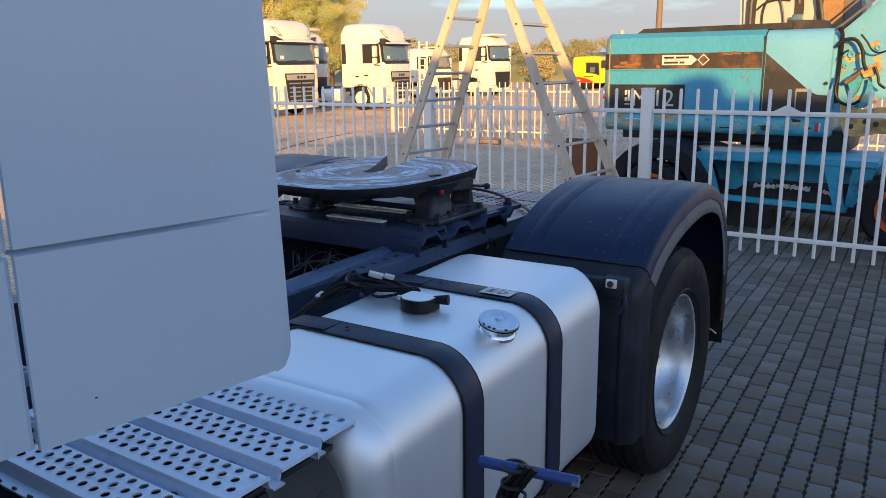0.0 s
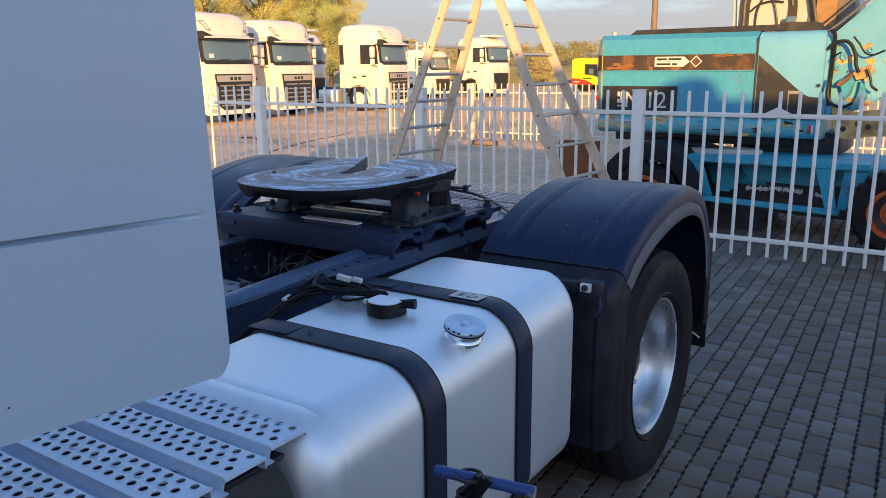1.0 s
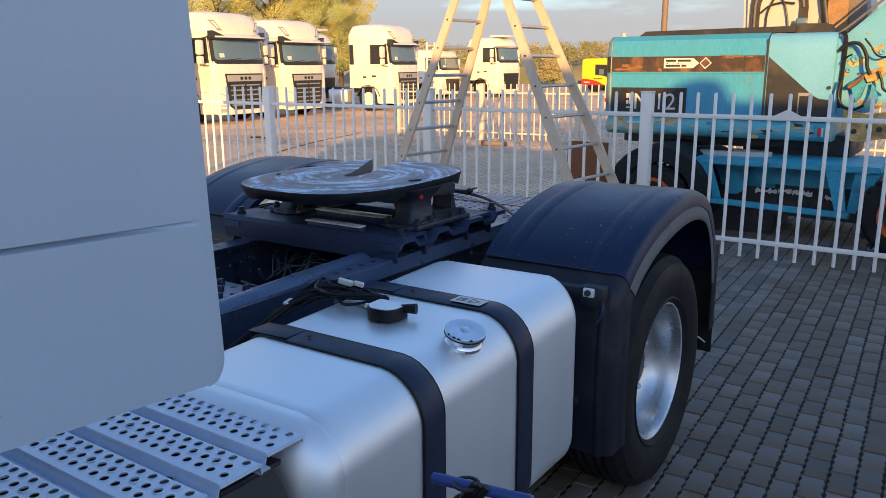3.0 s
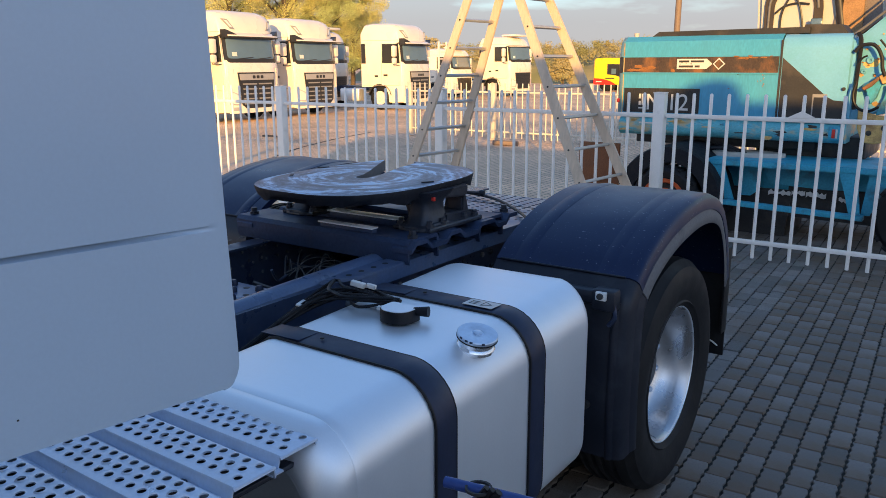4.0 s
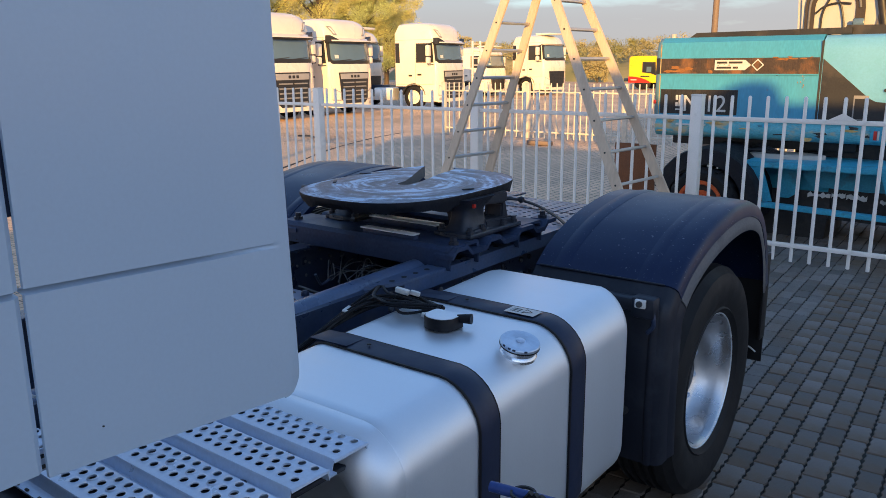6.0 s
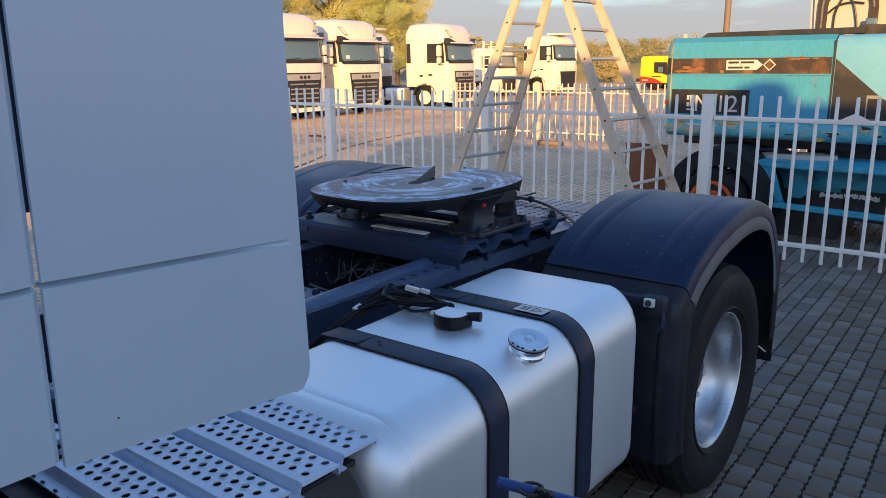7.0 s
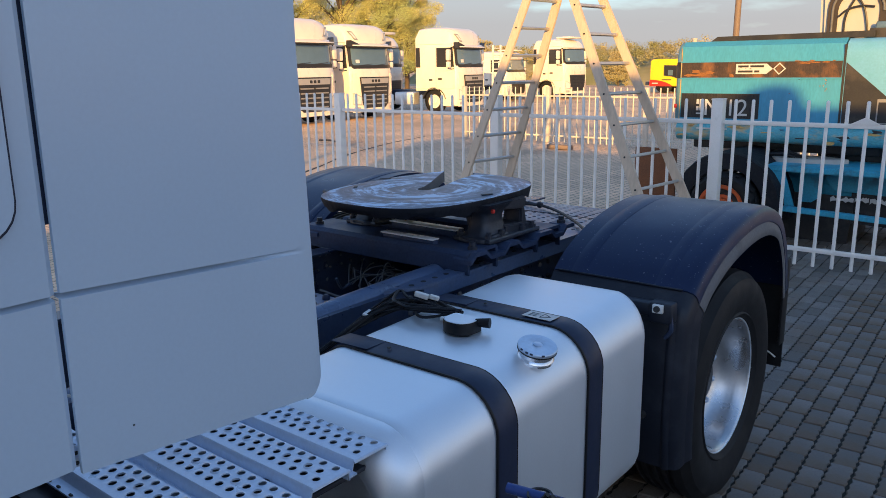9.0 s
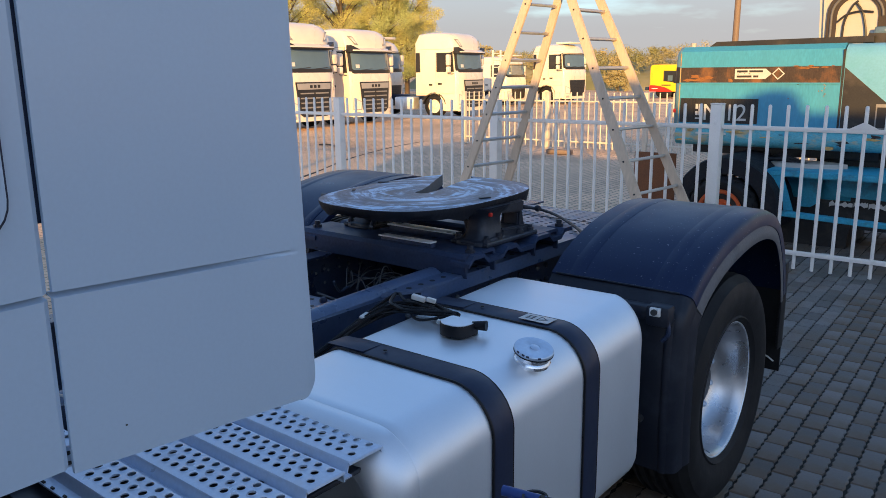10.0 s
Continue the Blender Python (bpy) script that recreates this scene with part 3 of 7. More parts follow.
def cab():
    """Cab with door: side face at the fairing's plane, a gap behind the door."""
    bm = B()
    zs = [1.311, 1.325, 1.5, 1.5565, 1.5585, 1.5610, 1.5655, 1.65, 3.6]
    dip = [0, 0, 0, 0, 0.013, 0.018, 0, 0, 0]
    ys = [-4.6, -2.81, -2.763, -2.7545]
    off = [0, 0, 0.002, 0.010]
    g = [[bm.verts.new((1.224 - d - o, y, z)) for z, d in zip(zs, dip)] for y, o in zip(ys, off)]
    for a, b in zip(g, g[1:]):
        for j in range(len(zs) - 1):
            bm.faces.new((a[j], b[j], b[j + 1], a[j + 1]))
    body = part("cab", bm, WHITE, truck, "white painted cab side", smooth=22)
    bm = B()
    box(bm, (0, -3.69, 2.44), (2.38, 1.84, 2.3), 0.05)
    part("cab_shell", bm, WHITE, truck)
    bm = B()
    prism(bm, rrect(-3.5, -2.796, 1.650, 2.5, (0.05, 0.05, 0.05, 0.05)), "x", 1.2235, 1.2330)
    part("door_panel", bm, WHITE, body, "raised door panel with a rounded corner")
    # dark strip put in for the shadow gap round the door
    bm = B()
    prism(bm, rrect(-3.505, -2.791, 1.645, 2.505, (0.053,) * 4), "x", 1.2230, 1.2262)
    part("door_seam", bm, STRAP, body, "dark strip for the shadow line round the door panel")
    # dark strip set into the upper part of the cab gap
    bm = B()
    box(bm, (1.205, -2.752, 2.16), (0.012, 0.020, 1.00))
    part("gap_seal", bm, STRAP, truck, "dark strip filling the cab gap")
    # punched bracket and a loose white wire inside the gap
    bm = B()
    box(bm, (1.168, -2.736, 1.304), (0.004, 0.030, 0.034), 0.001)
    br = part("gap_bracket", bm, GALV, truck, "galvanised punched bracket")
    for z in (1.310, 1.294):
        bm = B()
        box(bm, (1.1705, -2.736, z), (0.002, 0.010, 0.006), 0.0015)
        part("bracket_hole", bm, INK, br)
    bm = B()
    tube(bm, bend([(1.165, -2.750, 1.412), (1.168, -2.740, 1.404), (1.172, -2.728, 1.397)], 5), 0.0022, 6)
    part("loose_wire", bm, CLIP, truck, "thin white wire")
    bm = B()
    box(bm, (0.0, -3.62, 1.05), (2.2, 1.6, 0.42), 0.03)
    part("cab_underside", bm, PLASTIC, truck)


cab()


def step_plates():
    """Perforated treads behind the cab, each a folded plank with punched holes."""
    deck = part("step_deck", step_support(), PLASTIC, truck, "black battery box with added dark sheets under the treads")
    z = 1.033
    for i, y1 in enumerate((-2.038, -2.172, -2.306, -2.440)):
        x1 = (1.136, 1.154, 1.154, 1.154)[i]
        bm = B()
        w, pitch, rows = 0.104, 0.0350, 3
        nx = 19
        x0 = x1 - 0.012 - nx * pitch
        rh = 0.0275
        rnd = random.Random(5 + i)
        for r in range(rows):
            ya = y1 - 0.004 - r * rh
            yb = ya - rh
            sh = pitch * 0.55 if r % 2 else 0
            edges = [x0] + [x0 + sh + pitch * k for k in range(1 if sh == 0 else 0, nx + (0 if sh else 0))] + [x1 - 0.004]
            edges = sorted(set(round(e, 5) for e in edges if x0 <= e <= x1 - 0.004))
            for a, b in zip(edges, edges[1:]):
                if b - a < pitch * 0.9:
                    bm.faces.new([bm.verts.new((p[0], p[1], z)) for p in ((a, yb), (b, yb), (b, (ya + yb) / 2), (b, ya), (a, ya), (a, (ya + yb) / 2))])
                    continue
                cx, cy = (a + b) / 2, (ya + yb) / 2
                raised = r == 1 and int((a - x0) / pitch) % 2 == 0
                lift = 0.0030 if raised else 0.0014
                NS = 16
                out = []
                for k in range(NS):
                    c2, s2 = math.cos(2 * math.pi * k / NS), math.sin(2 * math.pi * k / NS)
                    g2 = max(abs(c2), abs(s2))
                    out.append((cx + c2 / g2 * (b - a) / 2, cy + s2 / g2 * (ya - yb) / 2))
                ro, ri = 0.0122, 0.0090
                oo = [bm.verts.new((p[0], p[1], z)) for p in out]
                o1 = [bm.verts.new((cx + ro * math.cos(k * 2 * math.pi / NS), cy + ro * math.sin(k * 2 * math.pi / NS), z)) for k in range(NS)]
                o2 = [bm.verts.new((cx + ri * math.cos(k * 2 * math.pi / NS), cy + ri * math.sin(k * 2 * math.pi / NS), z + lift)) for k in range(NS)]
                o3 = [bm.verts.new((v.co.x, v.co.y, z - 0.0014)) for v in o2]
                for A, Bq in ((oo, o1), (o1, o2), (o2, o3)):
                    for k in range(NS):
                        j = (k + 1) % NS
                        bm.faces.new((A[k], A[j], Bq[j], Bq[k]))
        ye = y1 - 0.004 - rows * rh
        bm.faces.new([bm.verts.new((p[0], p[1], z)) for p in ((x0, y1 - w + 0.004), (x1 - 0.004, y1 - w + 0.004), (x1 - 0.004, ye), (x0, ye))])
        # folded long edges and the bent outer lip
        for ya, s in ((y1, 1), (y1 - w, -1)):
            k = 0.007 if s < 0 else 0.003
            q = [(ya - s * 0.004, z), (ya, z - 0.004), (ya + s * k, z - 0.027), (ya + s * (k - 0.003), z - 0.028), (ya - s * 0.003, z - 0.006), (ya - s * 0.005, z - 0.003)]
            prism(bm, q, "x", x0, x1 - 0.004)
        prism(bm, [(x1 - 0.004, z), (x1, z - 0.002), (x1 + 0.001, z - 0.006), (x1 - 0.002, z - 0.006), (x1 - 0.004, z - 0.003)], "y", y1 - w, y1)
        bmesh.ops.remove_doubles(bm, verts=bm.verts, dist=0.0002)
        part("tread", bm, GALV, deck, "galvanised perforated tread", smooth=30)
        # lower channel with bolts between two treads
        bm = B()
        box(bm, ((x0 + x1) / 2 + 0.004, y1 - w - 0.0165, z - 0.026), (x1 - x0 + 0.008, 0.030, 0.004))
        part("channel", bm, GALV, deck)
        bm = B()
        lathe(bm, [(0.0, 0.0), (0.013, 0.0), (0.013, 0.003), (0.009, 0.006), (0.0, 0.006)], (x1 - 0.135, y1 - w - 0.0190, z - 0.024), "z", 12)
        part("bolt", bm, STRAP, deck)
        for k in range(12):
            bm = B()
            bx = x1 - 0.035 - 0.052 * k + rnd.uniform(-0.012, 0.012)
            box(bm, (bx, y1 - w - 0.0265, z - 0.0225), (0.010 + 0.006 * rnd.random(), 0.006, 0.005), 0.0015, 1)
            part("drain_slot", bm, INK, deck)


def step_support():
    bm = B()
    box(bm, (0.78, -2.445, 0.70), (0.60, 0.42, 0.50), 0.02)
    # thin black sheets added so that the tread holes look deep in shade
    box(bm, (0.79, -2.345, 0.975), (0.62, 0.55, 0.012), 0.003)
    box(bm, (0.80, -2.094, 1.0225), (0.60, 0.080, 0.004), 0.001)
    for x in (0.55, 1.00):
        box(bm, (x, -2.37, 0.975), (0.03, 0.60, 0.05), 0.004)
    return bm


step_plates()


def fuel_tank():
    bm = B()
    x0, x1, z0, z1 = 0.575, 1.20, 0.42, 1.066
    def sec(y, inset):
        return [(x, y, z) for x, z in rrect(x0 + inset, x1 - inset, z0 + inset, z1 - inset, (0.12, 0.09, 0.12, 0.12), 8)]
    rings = [sec(-1.985, 0.200), sec(-1.985, 0.105), sec(-1.995, 0.092), sec(-2.062, 0.084), sec(-2.074, 0.078), sec(-2.079, 0.066), sec(-2.076, 0.052), sec(-2.064, 0.032), sec(-2.045, 0.015),
             sec(-2.02, 0.004), sec(-1.993, 0.0), sec(-1.990, 0.0016), sec(-1.987, 0.0), sec(-1.96, 0.0), sec(-1.6, 0.0), sec(-1.2, 0.0),
             sec(-0.862, 0.0), sec(-0.852, 0.0), sec(-0.838, 0.003), sec(-0.828, 0.012), sec(-0.824, 0.03), sec(-0.824, 0.09), sec(-0.824, 0.16), sec(-0.824, 0.28)]
    # the top is crowned a little
    def crown(p):
        u = (p[0] - x0) / (x1 - x0)
        v = min(1, max(0, u))
        # dished rear end, crowned top that rises a little to the rear
        y = p[1] + (0.09 * math.sin(math.pi * v) * min(1, max(0, (p[1] + 0.912) / 0.09)) * min(1, max(0, (p[2] - 0.42) / 0.2)) if p[1] > -0.912 else 0)
        k = min(1, max(0, (p[2] - 0.6) / 0.4))
        side = 0.006 * math.sin(math.pi * min(1, max(0, (p[2] - z0) / (z1 - z0)))) * min(1, max(0, (u - 0.6) / 0.3))
        return (p[0] + side, y, p[2] + (0.012 * math.sin(math.pi * v) if p[2] > 0.9 else 0) + k * ((p[1] + 1.65) * 0.035 - 0.010))
    loft(bm, [[crown(p) for p in r] for r in rings])
    tank = part("fuel_tank", bm, ALU, truck, "brushed aluminium fuel tank with rounded edges", smooth=40)

    def strap(y, w=0.082, name="strap"):
        bm = B()
        prof = rrect(x0 - 0.006, x1 + 0.007, z0 - 0.006, z1 + 0.006, (0.126, 0.095, 0.126, 0.126), 8)
        inner = rrect(x0, x1, z0, z1, (0.12, 0.09, 0.12, 0.12), 8)
        rings = []
        for yy, pr in ((y - w / 2, inner), (y - w / 2, prof), (y - w / 2 + 0.004, [(p[0] + (0.0015 if p[0] > 1 else 0), p[1] + (0.0015 if p[1] > 1 else 0)) for p in prof]),
                       (y + w / 2 - 0.004, [(p[0] + (0.0015 if p[0] > 1 else 0), p[1] + (0.0015 if p[1] > 1 else 0)) for p in prof]), (y + w / 2, prof), (y + w / 2, inner)):
            rings.append([crown((p[0], yy, p[1])) for p in pr])
        loft(bm, rings, True, False)
        s = part(name, bm, STRAP, tank, "black painted steel tank strap", smooth=40)
        bm = B()
        box(bm, (x0 + 0.095, y, z1 + 0.0012 + (y + 1.65) * 0.035), (0.150, w - 0.001, 0.003), 0.001, m=pose(0, 0, 0, 0, -2.2, 0))
        part("strap_bracket", bm, STRAP, tank)
        bm = B()
        lathe(bm, [(0, 0), (0.006, 0), (0.006, 0.003), (0, 0.004)], (x0 + 0.22, y, z1 + 0.0078 + (y + 1.65) * 0.035), "z", 10)
        part("rivet", bm, INK, tank)
        # thin rubber bead along both edges
        for sgn in (-1, 1):
            bm = B()
            pr = rrect(x0 - 0.003, x1 + 0.004, z0 - 0.003, z1 + 0.003, (0.123, 0.092, 0.123, 0.123), 8)
            tube(bm, [crown((p[0], y + sgn * (w / 2 + 0.002), p[1])) for p in pr[27:] + pr[:18]], 0.004, 6)
            part("rubber_bead", bm, CABLE, tank)
        return s
    strap(-1.665)
    strap(-1.195)

    # filler cap, tilted with the tank's shoulder
    c = (0, 0, 0)
    lean = pose(1.142, -1.430, 1.062, 5, 13, 0)
    bm = B()
    lathe(bm, [(0, -0.014), (0.052, -0.014), (0.0535, -0.004), (0.051, 0.000), (0.048, 0.003), (0.048, 0.010), (0.050, 0.012), (0.050, 0.016), (0.045, 0.019), (0, 0.019)], c, "z", 44)
    part("filler_neck", bm, POLISHED, tank, "bright ringed filler neck", m=lean)
    bm = B()
    prof = [(0, 0.0195), (0.051, 0.0195), (0.0555, 0.022), (0.0565, 0.025), (0.0565, 0.030), (0.0545, 0.0325), (0.020, 0.0335), (0.0175, 0.0325), (0.0165, 0.0315), (0, 0.0315)]
    lathe(bm, prof, c, "z", 56)
    cap = part("filler_cap", bm, CHROME, tank, "smooth bluish metal filler cap", m=lean)
    bm = B()
    lathe(bm, [(0, 0.0195), (0.0572, 0.0195), (0.0572, 0.0225), (0, 0.0225)], c, "z", 48)
    part("cap_seal", bm, CABLE, cap, "black rubber seal ring")
    for a2 in (-1.9, -1.55, -1.3, -0.7):
        bm = B()
        box(bm, (0.0545 * math.cos(a2), 0.0545 * math.sin(a2), 0.0300), (0.006, 0.009, 0.005), 0.001, 1, m=Matrix.Rotation(a2, 4, "Z"))
        part("grip_notch", bm, STRAP, cap)
    bm = B()
    lathe(bm, [(0, 0.031), (0.0125, 0.031), (0.0125, 0.0350), (0.0105, 0.0365), (0, 0.0365)], c, "z", 24)
    part("cap_lock", bm, CHROME, cap)
    # sender unit
    bm = B()
    s = (0.868, -1.420, 1.078)
    def d_shape(k, dz):
        return [(s[0] + x * k, s[1] + y * k, s[2] + dz) for x, y in rrect(-0.055, 0.052, -0.050, 0.040, (0.012, 0.012, 0.045, 0.045), 6)]
    loft(bm, [d_shape(1.0, -0.004), d_shape(1.0, 0.029), d_shape(0.97, 0.032)])
    tube(bm, [(s[0] + 0.04, s[1] + 0.02, s[2] + 0.024), (s[0] + 0.082, s[1] + 0.035, s[2] + 0.026)], [0.012, 0.016], 12)
    part("level_sender", bm, CABLE, tank, "black plastic level sender with connector")
    bm = B()
    loft(bm, [d_shape(0.93, 0.032), d_shape(0.93, 0.034)])
    part("sender_lid", bm, ALU, tank, "bright sender lid")
    # cables from the sender to the frame
    rnd = random.Random(3)
    for k in range(12):
        a = (s[0] - 0.045 - 0.003 * (k % 4), s[1] + 0.04 + 0.012 * (k % 3), s[2] + 0.028 + 0.004 * (k % 2))
        mid = (0.73 - 0.012 * k, -1.38 + 0.055 * rnd.uniform(-1, 1), 1.088 + 0.028 * rnd.random())
        mid2 = (0.60 - 0.008 * k, -1.42 + 0.08 * rnd.uniform(-1, 1), 1.072 + 0.035 * rnd.random())
        end = (0.46 + 0.02 * rnd.random(), -1.46 - 0.035 * k, 1.03 - 0.010 * k)
        bm = B()
        tube(bm, bend([a, mid, mid2, end], 7), 0.0032 + 0.0015 * (k % 3), 7)
        part("cable", bm, CABLE, tank)
    for p, sz in (((0.655, -1.355, 1.132), (0.045, 0.018, 0.016)), ((0.70, -1.345, 1.130), (0.03, 0.014, 0.014)), ((0.800, -1.420, 1.096), (0.022, 0.014, 0.012)),
                  ((0.52, -1.47, 1.075), (0.018, 0.05, 0.008))):
        bm = B()
        box(bm, p, tuple(v * 1.05 for v in sz), 0.003, m=pose(0, 0, 0, 0, 12, 20))
        part("cable_connector", bm, CLIP, tank, "white plastic cable connector")
    # sticker on the rear strap, with a warning triangle and lines of print
    bm = B()
    box(bm, (1.010, -1.195, 1.0900), (0.105, 0.058, 0.0012))
    part("sticker", bm, STICKER, tank, "white warning sticker")
    bm = B()
    prism(bm, [(1.015, -1.215), (1.015, -1.175), (1.047, -1.195)], "z", 1.0912, 1.0916)
    part("sticker_triangle", bm, INK, tank)
    bm = B()
    prism(bm, [(1.019, -1.208), (1.019, -1.182), (1.040, -1.195)], "z", 1.0912, 1.0919)
    part("sticker_field", bm, STICKER, tank)
    for k in range(3):
        bm = B()
        box(bm, (0.987, -1.208 + 0.012 * k, 1.0912), (0.030, 0.003, 0.0006))
        part("sticker_bar", bm, INK, tank)


fuel_tank()


def chassis():
    for s in (1, -1):
        bm = B()
        # C-section rail: top flange, web, lower flange
        q = [(s * 0.30, 1.055), (s * 0.395, 1.055), (s * 0.395, 0.79), (s * 0.30, 0.79), (s * 0.30, 0.80), (s * 0.385, 0.80), (s * 0.385, 1.045), (s * 0.30, 1.045)]
        prism(bm, q, "y", -4.4, 0.95)
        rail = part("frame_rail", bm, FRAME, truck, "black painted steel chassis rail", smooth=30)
        # holes in the top flange, as dark plugs set in rings
        for k in range(12):
            y = -1.12 + 0.068 * k
            bm = B()
            lathe(bm, [(0.0, 0.0), (0.011, 0.0), (0.011, 0.0012), (0.0, 0.0012)], (s * 0.402, y, 1.0696), "z", 14)
            part("rail_hole", bm, INK, rail)
        for k in range(26):
            y = -1.2 + 0.075 * k
            for z in (1.02, 0.965, 0.90):
                if (k * 7 + int(z * 100)) % 3:
                    bm = B()
                    lathe(bm, [(0, 0), (0.012, 0), (0.012, 0.007), (0.007, 0.011), (0, 0.011)], (s * 0.395, y, z), "x", 8)
                    part("bolt_head", bm, WIRE if k % 4 == 1 else CAST, rail)
    # drilled bracket along the near rail, cut to a point at its front end
    bm = B()
    prism(bm, [(0.375, -1.24), (0.445, -1.10), (0.445, 0.10), (0.355, 0.10), (0.355, -1.10)], "z", 1.056, 1.069)
    prism(bm, [(0.437, -1.10), (0.445, -1.10), (0.445, 0.10), (0.437, 0.10)], "z", 1.01, 1.057)
    part("drilled_bracket", bm, RAIL_BLUE, truck, "blue-grey bracket with a row of drilled holes")
    # round tube along the rail
    bm = B()
    tube(bm, [(0.345, -2.7, 1.015), (0.335, -1.6, 1.025), (0.315, -1.2, 1.03), (0.29, -0.70, 1.03)], 0.052, 20)
    part("rail_pipe", bm, RAIL_BLUE, truck, "blue-grey painted tube along the rail")
    # crossmembers and suspended mess between the rails
    for y, w in ((-1.45, 0.16), (-0.15, 0.2), (0.55, 0.12), (0.92, 0.08)):
        bm = B()
        box(bm, (0, y, 0.90), (0.77, w, 0.20), 0.012)
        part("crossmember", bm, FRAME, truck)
    bm = B()
    box(bm, (0.05, -1.40, 1.008), (0.46, 0.26, 0.012), 0.004)
    gus = part("bolted_gusset", bm, RAIL_BLUE, truck, "drilled steel gusset plate")
    rnd = random.Random(8)
    for i in range(6):
        for j in range(4):
            bm = B()
            p = (-0.13 + 0.068 * i, -1.495 + 0.062 * j, 1.014)
            if (i + j) % 2:
                lathe(bm, [(0, 0), (0.015, 0), (0.015, 0.012), (0.009, 0.020), (0, 0.020)], p, "z", 8)
                part("bolt_head", bm, STRAP, gus)
            else:
                lathe(bm, [(0, 0), (0.012, 0), (0.012, 0.001), (0, 0.001)], p, "z", 10)
                part("rail_hole", bm, INK, gus)
    bm = B()
    box(bm, (0, -0.6, 0.62), (0.62, 1.5, 0.03))
    part("under_tray", bm, CAST, truck)
    bm = B()
    lathe(bm, [(0, -0.9), (0.07, -0.9), (0.07, -0.2), (0.16, -0.15), (0.19, 0), (0.16, 0.15), (0.07, 0.2), (0.07, 0.9), (0, 0.9)], (0, 0, 0.505), "x", 24)
    part("axle", bm, CAST, truck)
    for k in range(30):
        bm = B()
        a0 = Vector((rnd.uniform(-0.30, 0.30), rnd.uniform(-1.15, -0.35), rnd.uniform(0.78, 0.98)))
        a1 = a0 + Vector((rnd.uniform(-0.35, 0.35), rnd.uniform(-0.25, 0.35), rnd.uniform(-0.10, 0.06)))
        a1.x = max(-0.33, min(0.33, a1.x))
        sag = Vector((rnd.uniform(-0.03, 0.03), rnd.uniform(-0.03, 0.03), -0.03))
        pts = [a0, a0.lerp(a1, 0.4) + sag, a0.lerp(a1, 0.75) + sag * 0.6, a1]
        tube(bm, bend(pts, 5), 0.002 + 0.004 * rnd.random(), 6)
        part("air_line", bm, (CABLE, FRAME, DUSTY)[k % 3], truck)
    # loose grey wires that fan out over the crossmember
    for k in range(16):
        a0 = Vector((-0.30 + 0.30 * rnd.random(), -0.90 + 0.08 * rnd.random(), 0.89 + 0.05 * rnd.random()))
        a1 = Vector((-0.36 + 0.60 * rnd.random(), -0.55 - 0.20 * rnd.random(), 0.90 + 0.07 * rnd.random()))
        sag = Vector((0, 0, 0.02 + 0.05 * rnd.random()))
        bm = B()
        tube(bm, bend([a0, a0.lerp(a1, 0.35) + sag, a0.lerp(a1, 0.7) + sag * 0.8, a1], 6), 0.0018 + 0.0014 * rnd.random(), 6)
        part("wire", bm, WIRE, truck, "loose grey wire")
    for k in range(22):
        bm = B()
        y, zz = -1.02 + 0.07 * (k % 11) + 0.02 * rnd.random(), (0.93 if k < 11 else 1.0) + 0.03 * rnd.random()
        lathe(bm, [(0, 0), (0.006, 0), (0.006, 0.004), (0.004, 0.006), (0, 0.006)], (-0.384, y, zz), "x", 8)
        part("bolt_head", bm, WIRE, truck)
    # rear deck: perforated plates between the mudguards
    for i, (y0, y1) in enumerate(((0.10, 0.42), (0.44, 0.72))):
        bm = B()
        z = 1.068
        nx, ny = 20, 7
        dx, dy = 1.14 / nx, (y1 - y0) / ny
        for a in range(nx):
            for b in range(ny):
                xa, ya = -0.57 + a * dx, y0 + b * dy
                cx, cy = xa + dx / 2, ya + dy / 2
                out = [(xa + dx, cy), (xa + dx, ya + dy), (cx, ya + dy), (xa, ya + dy), (xa, cy), (xa, ya), (cx, ya), (xa + dx, ya)]
                oo = [bm.verts.new((p[0], p[1], z)) for p in out]
                o1 = [bm.verts.new((cx + 0.011 * math.cos(k * math.pi / 4), cy + 0.011 * math.sin(k * math.pi / 4), z)) for k in range(8)]
                o2 = [bm.verts.new((v.co.x, v.co.y, z - 0.012)) for v in o1]
                for A, C in ((oo, o1), (o1, o2)):
                    for k in range(8):
                        j = (k + 1) % 8
                        bm.faces.new((A[k], A[j], C[j], C[k]))
        bmesh.ops.remove_doubles(bm, verts=bm.verts, dist=0.0003)
        part("rear_deck_plate", bm, DECK, truck, "worn blue-grey perforated deck plate")
    bm = B()
    tube(bm, bend([(0.55, -0.05, 1.10), (0.3, 0.25, 1.085), (0.0, 0.5, 1.085), (-0.3, 0.6, 1.085)], 6), 0.008, 7)
    part("deck_cable", bm, CABLE, truck)


chassis()


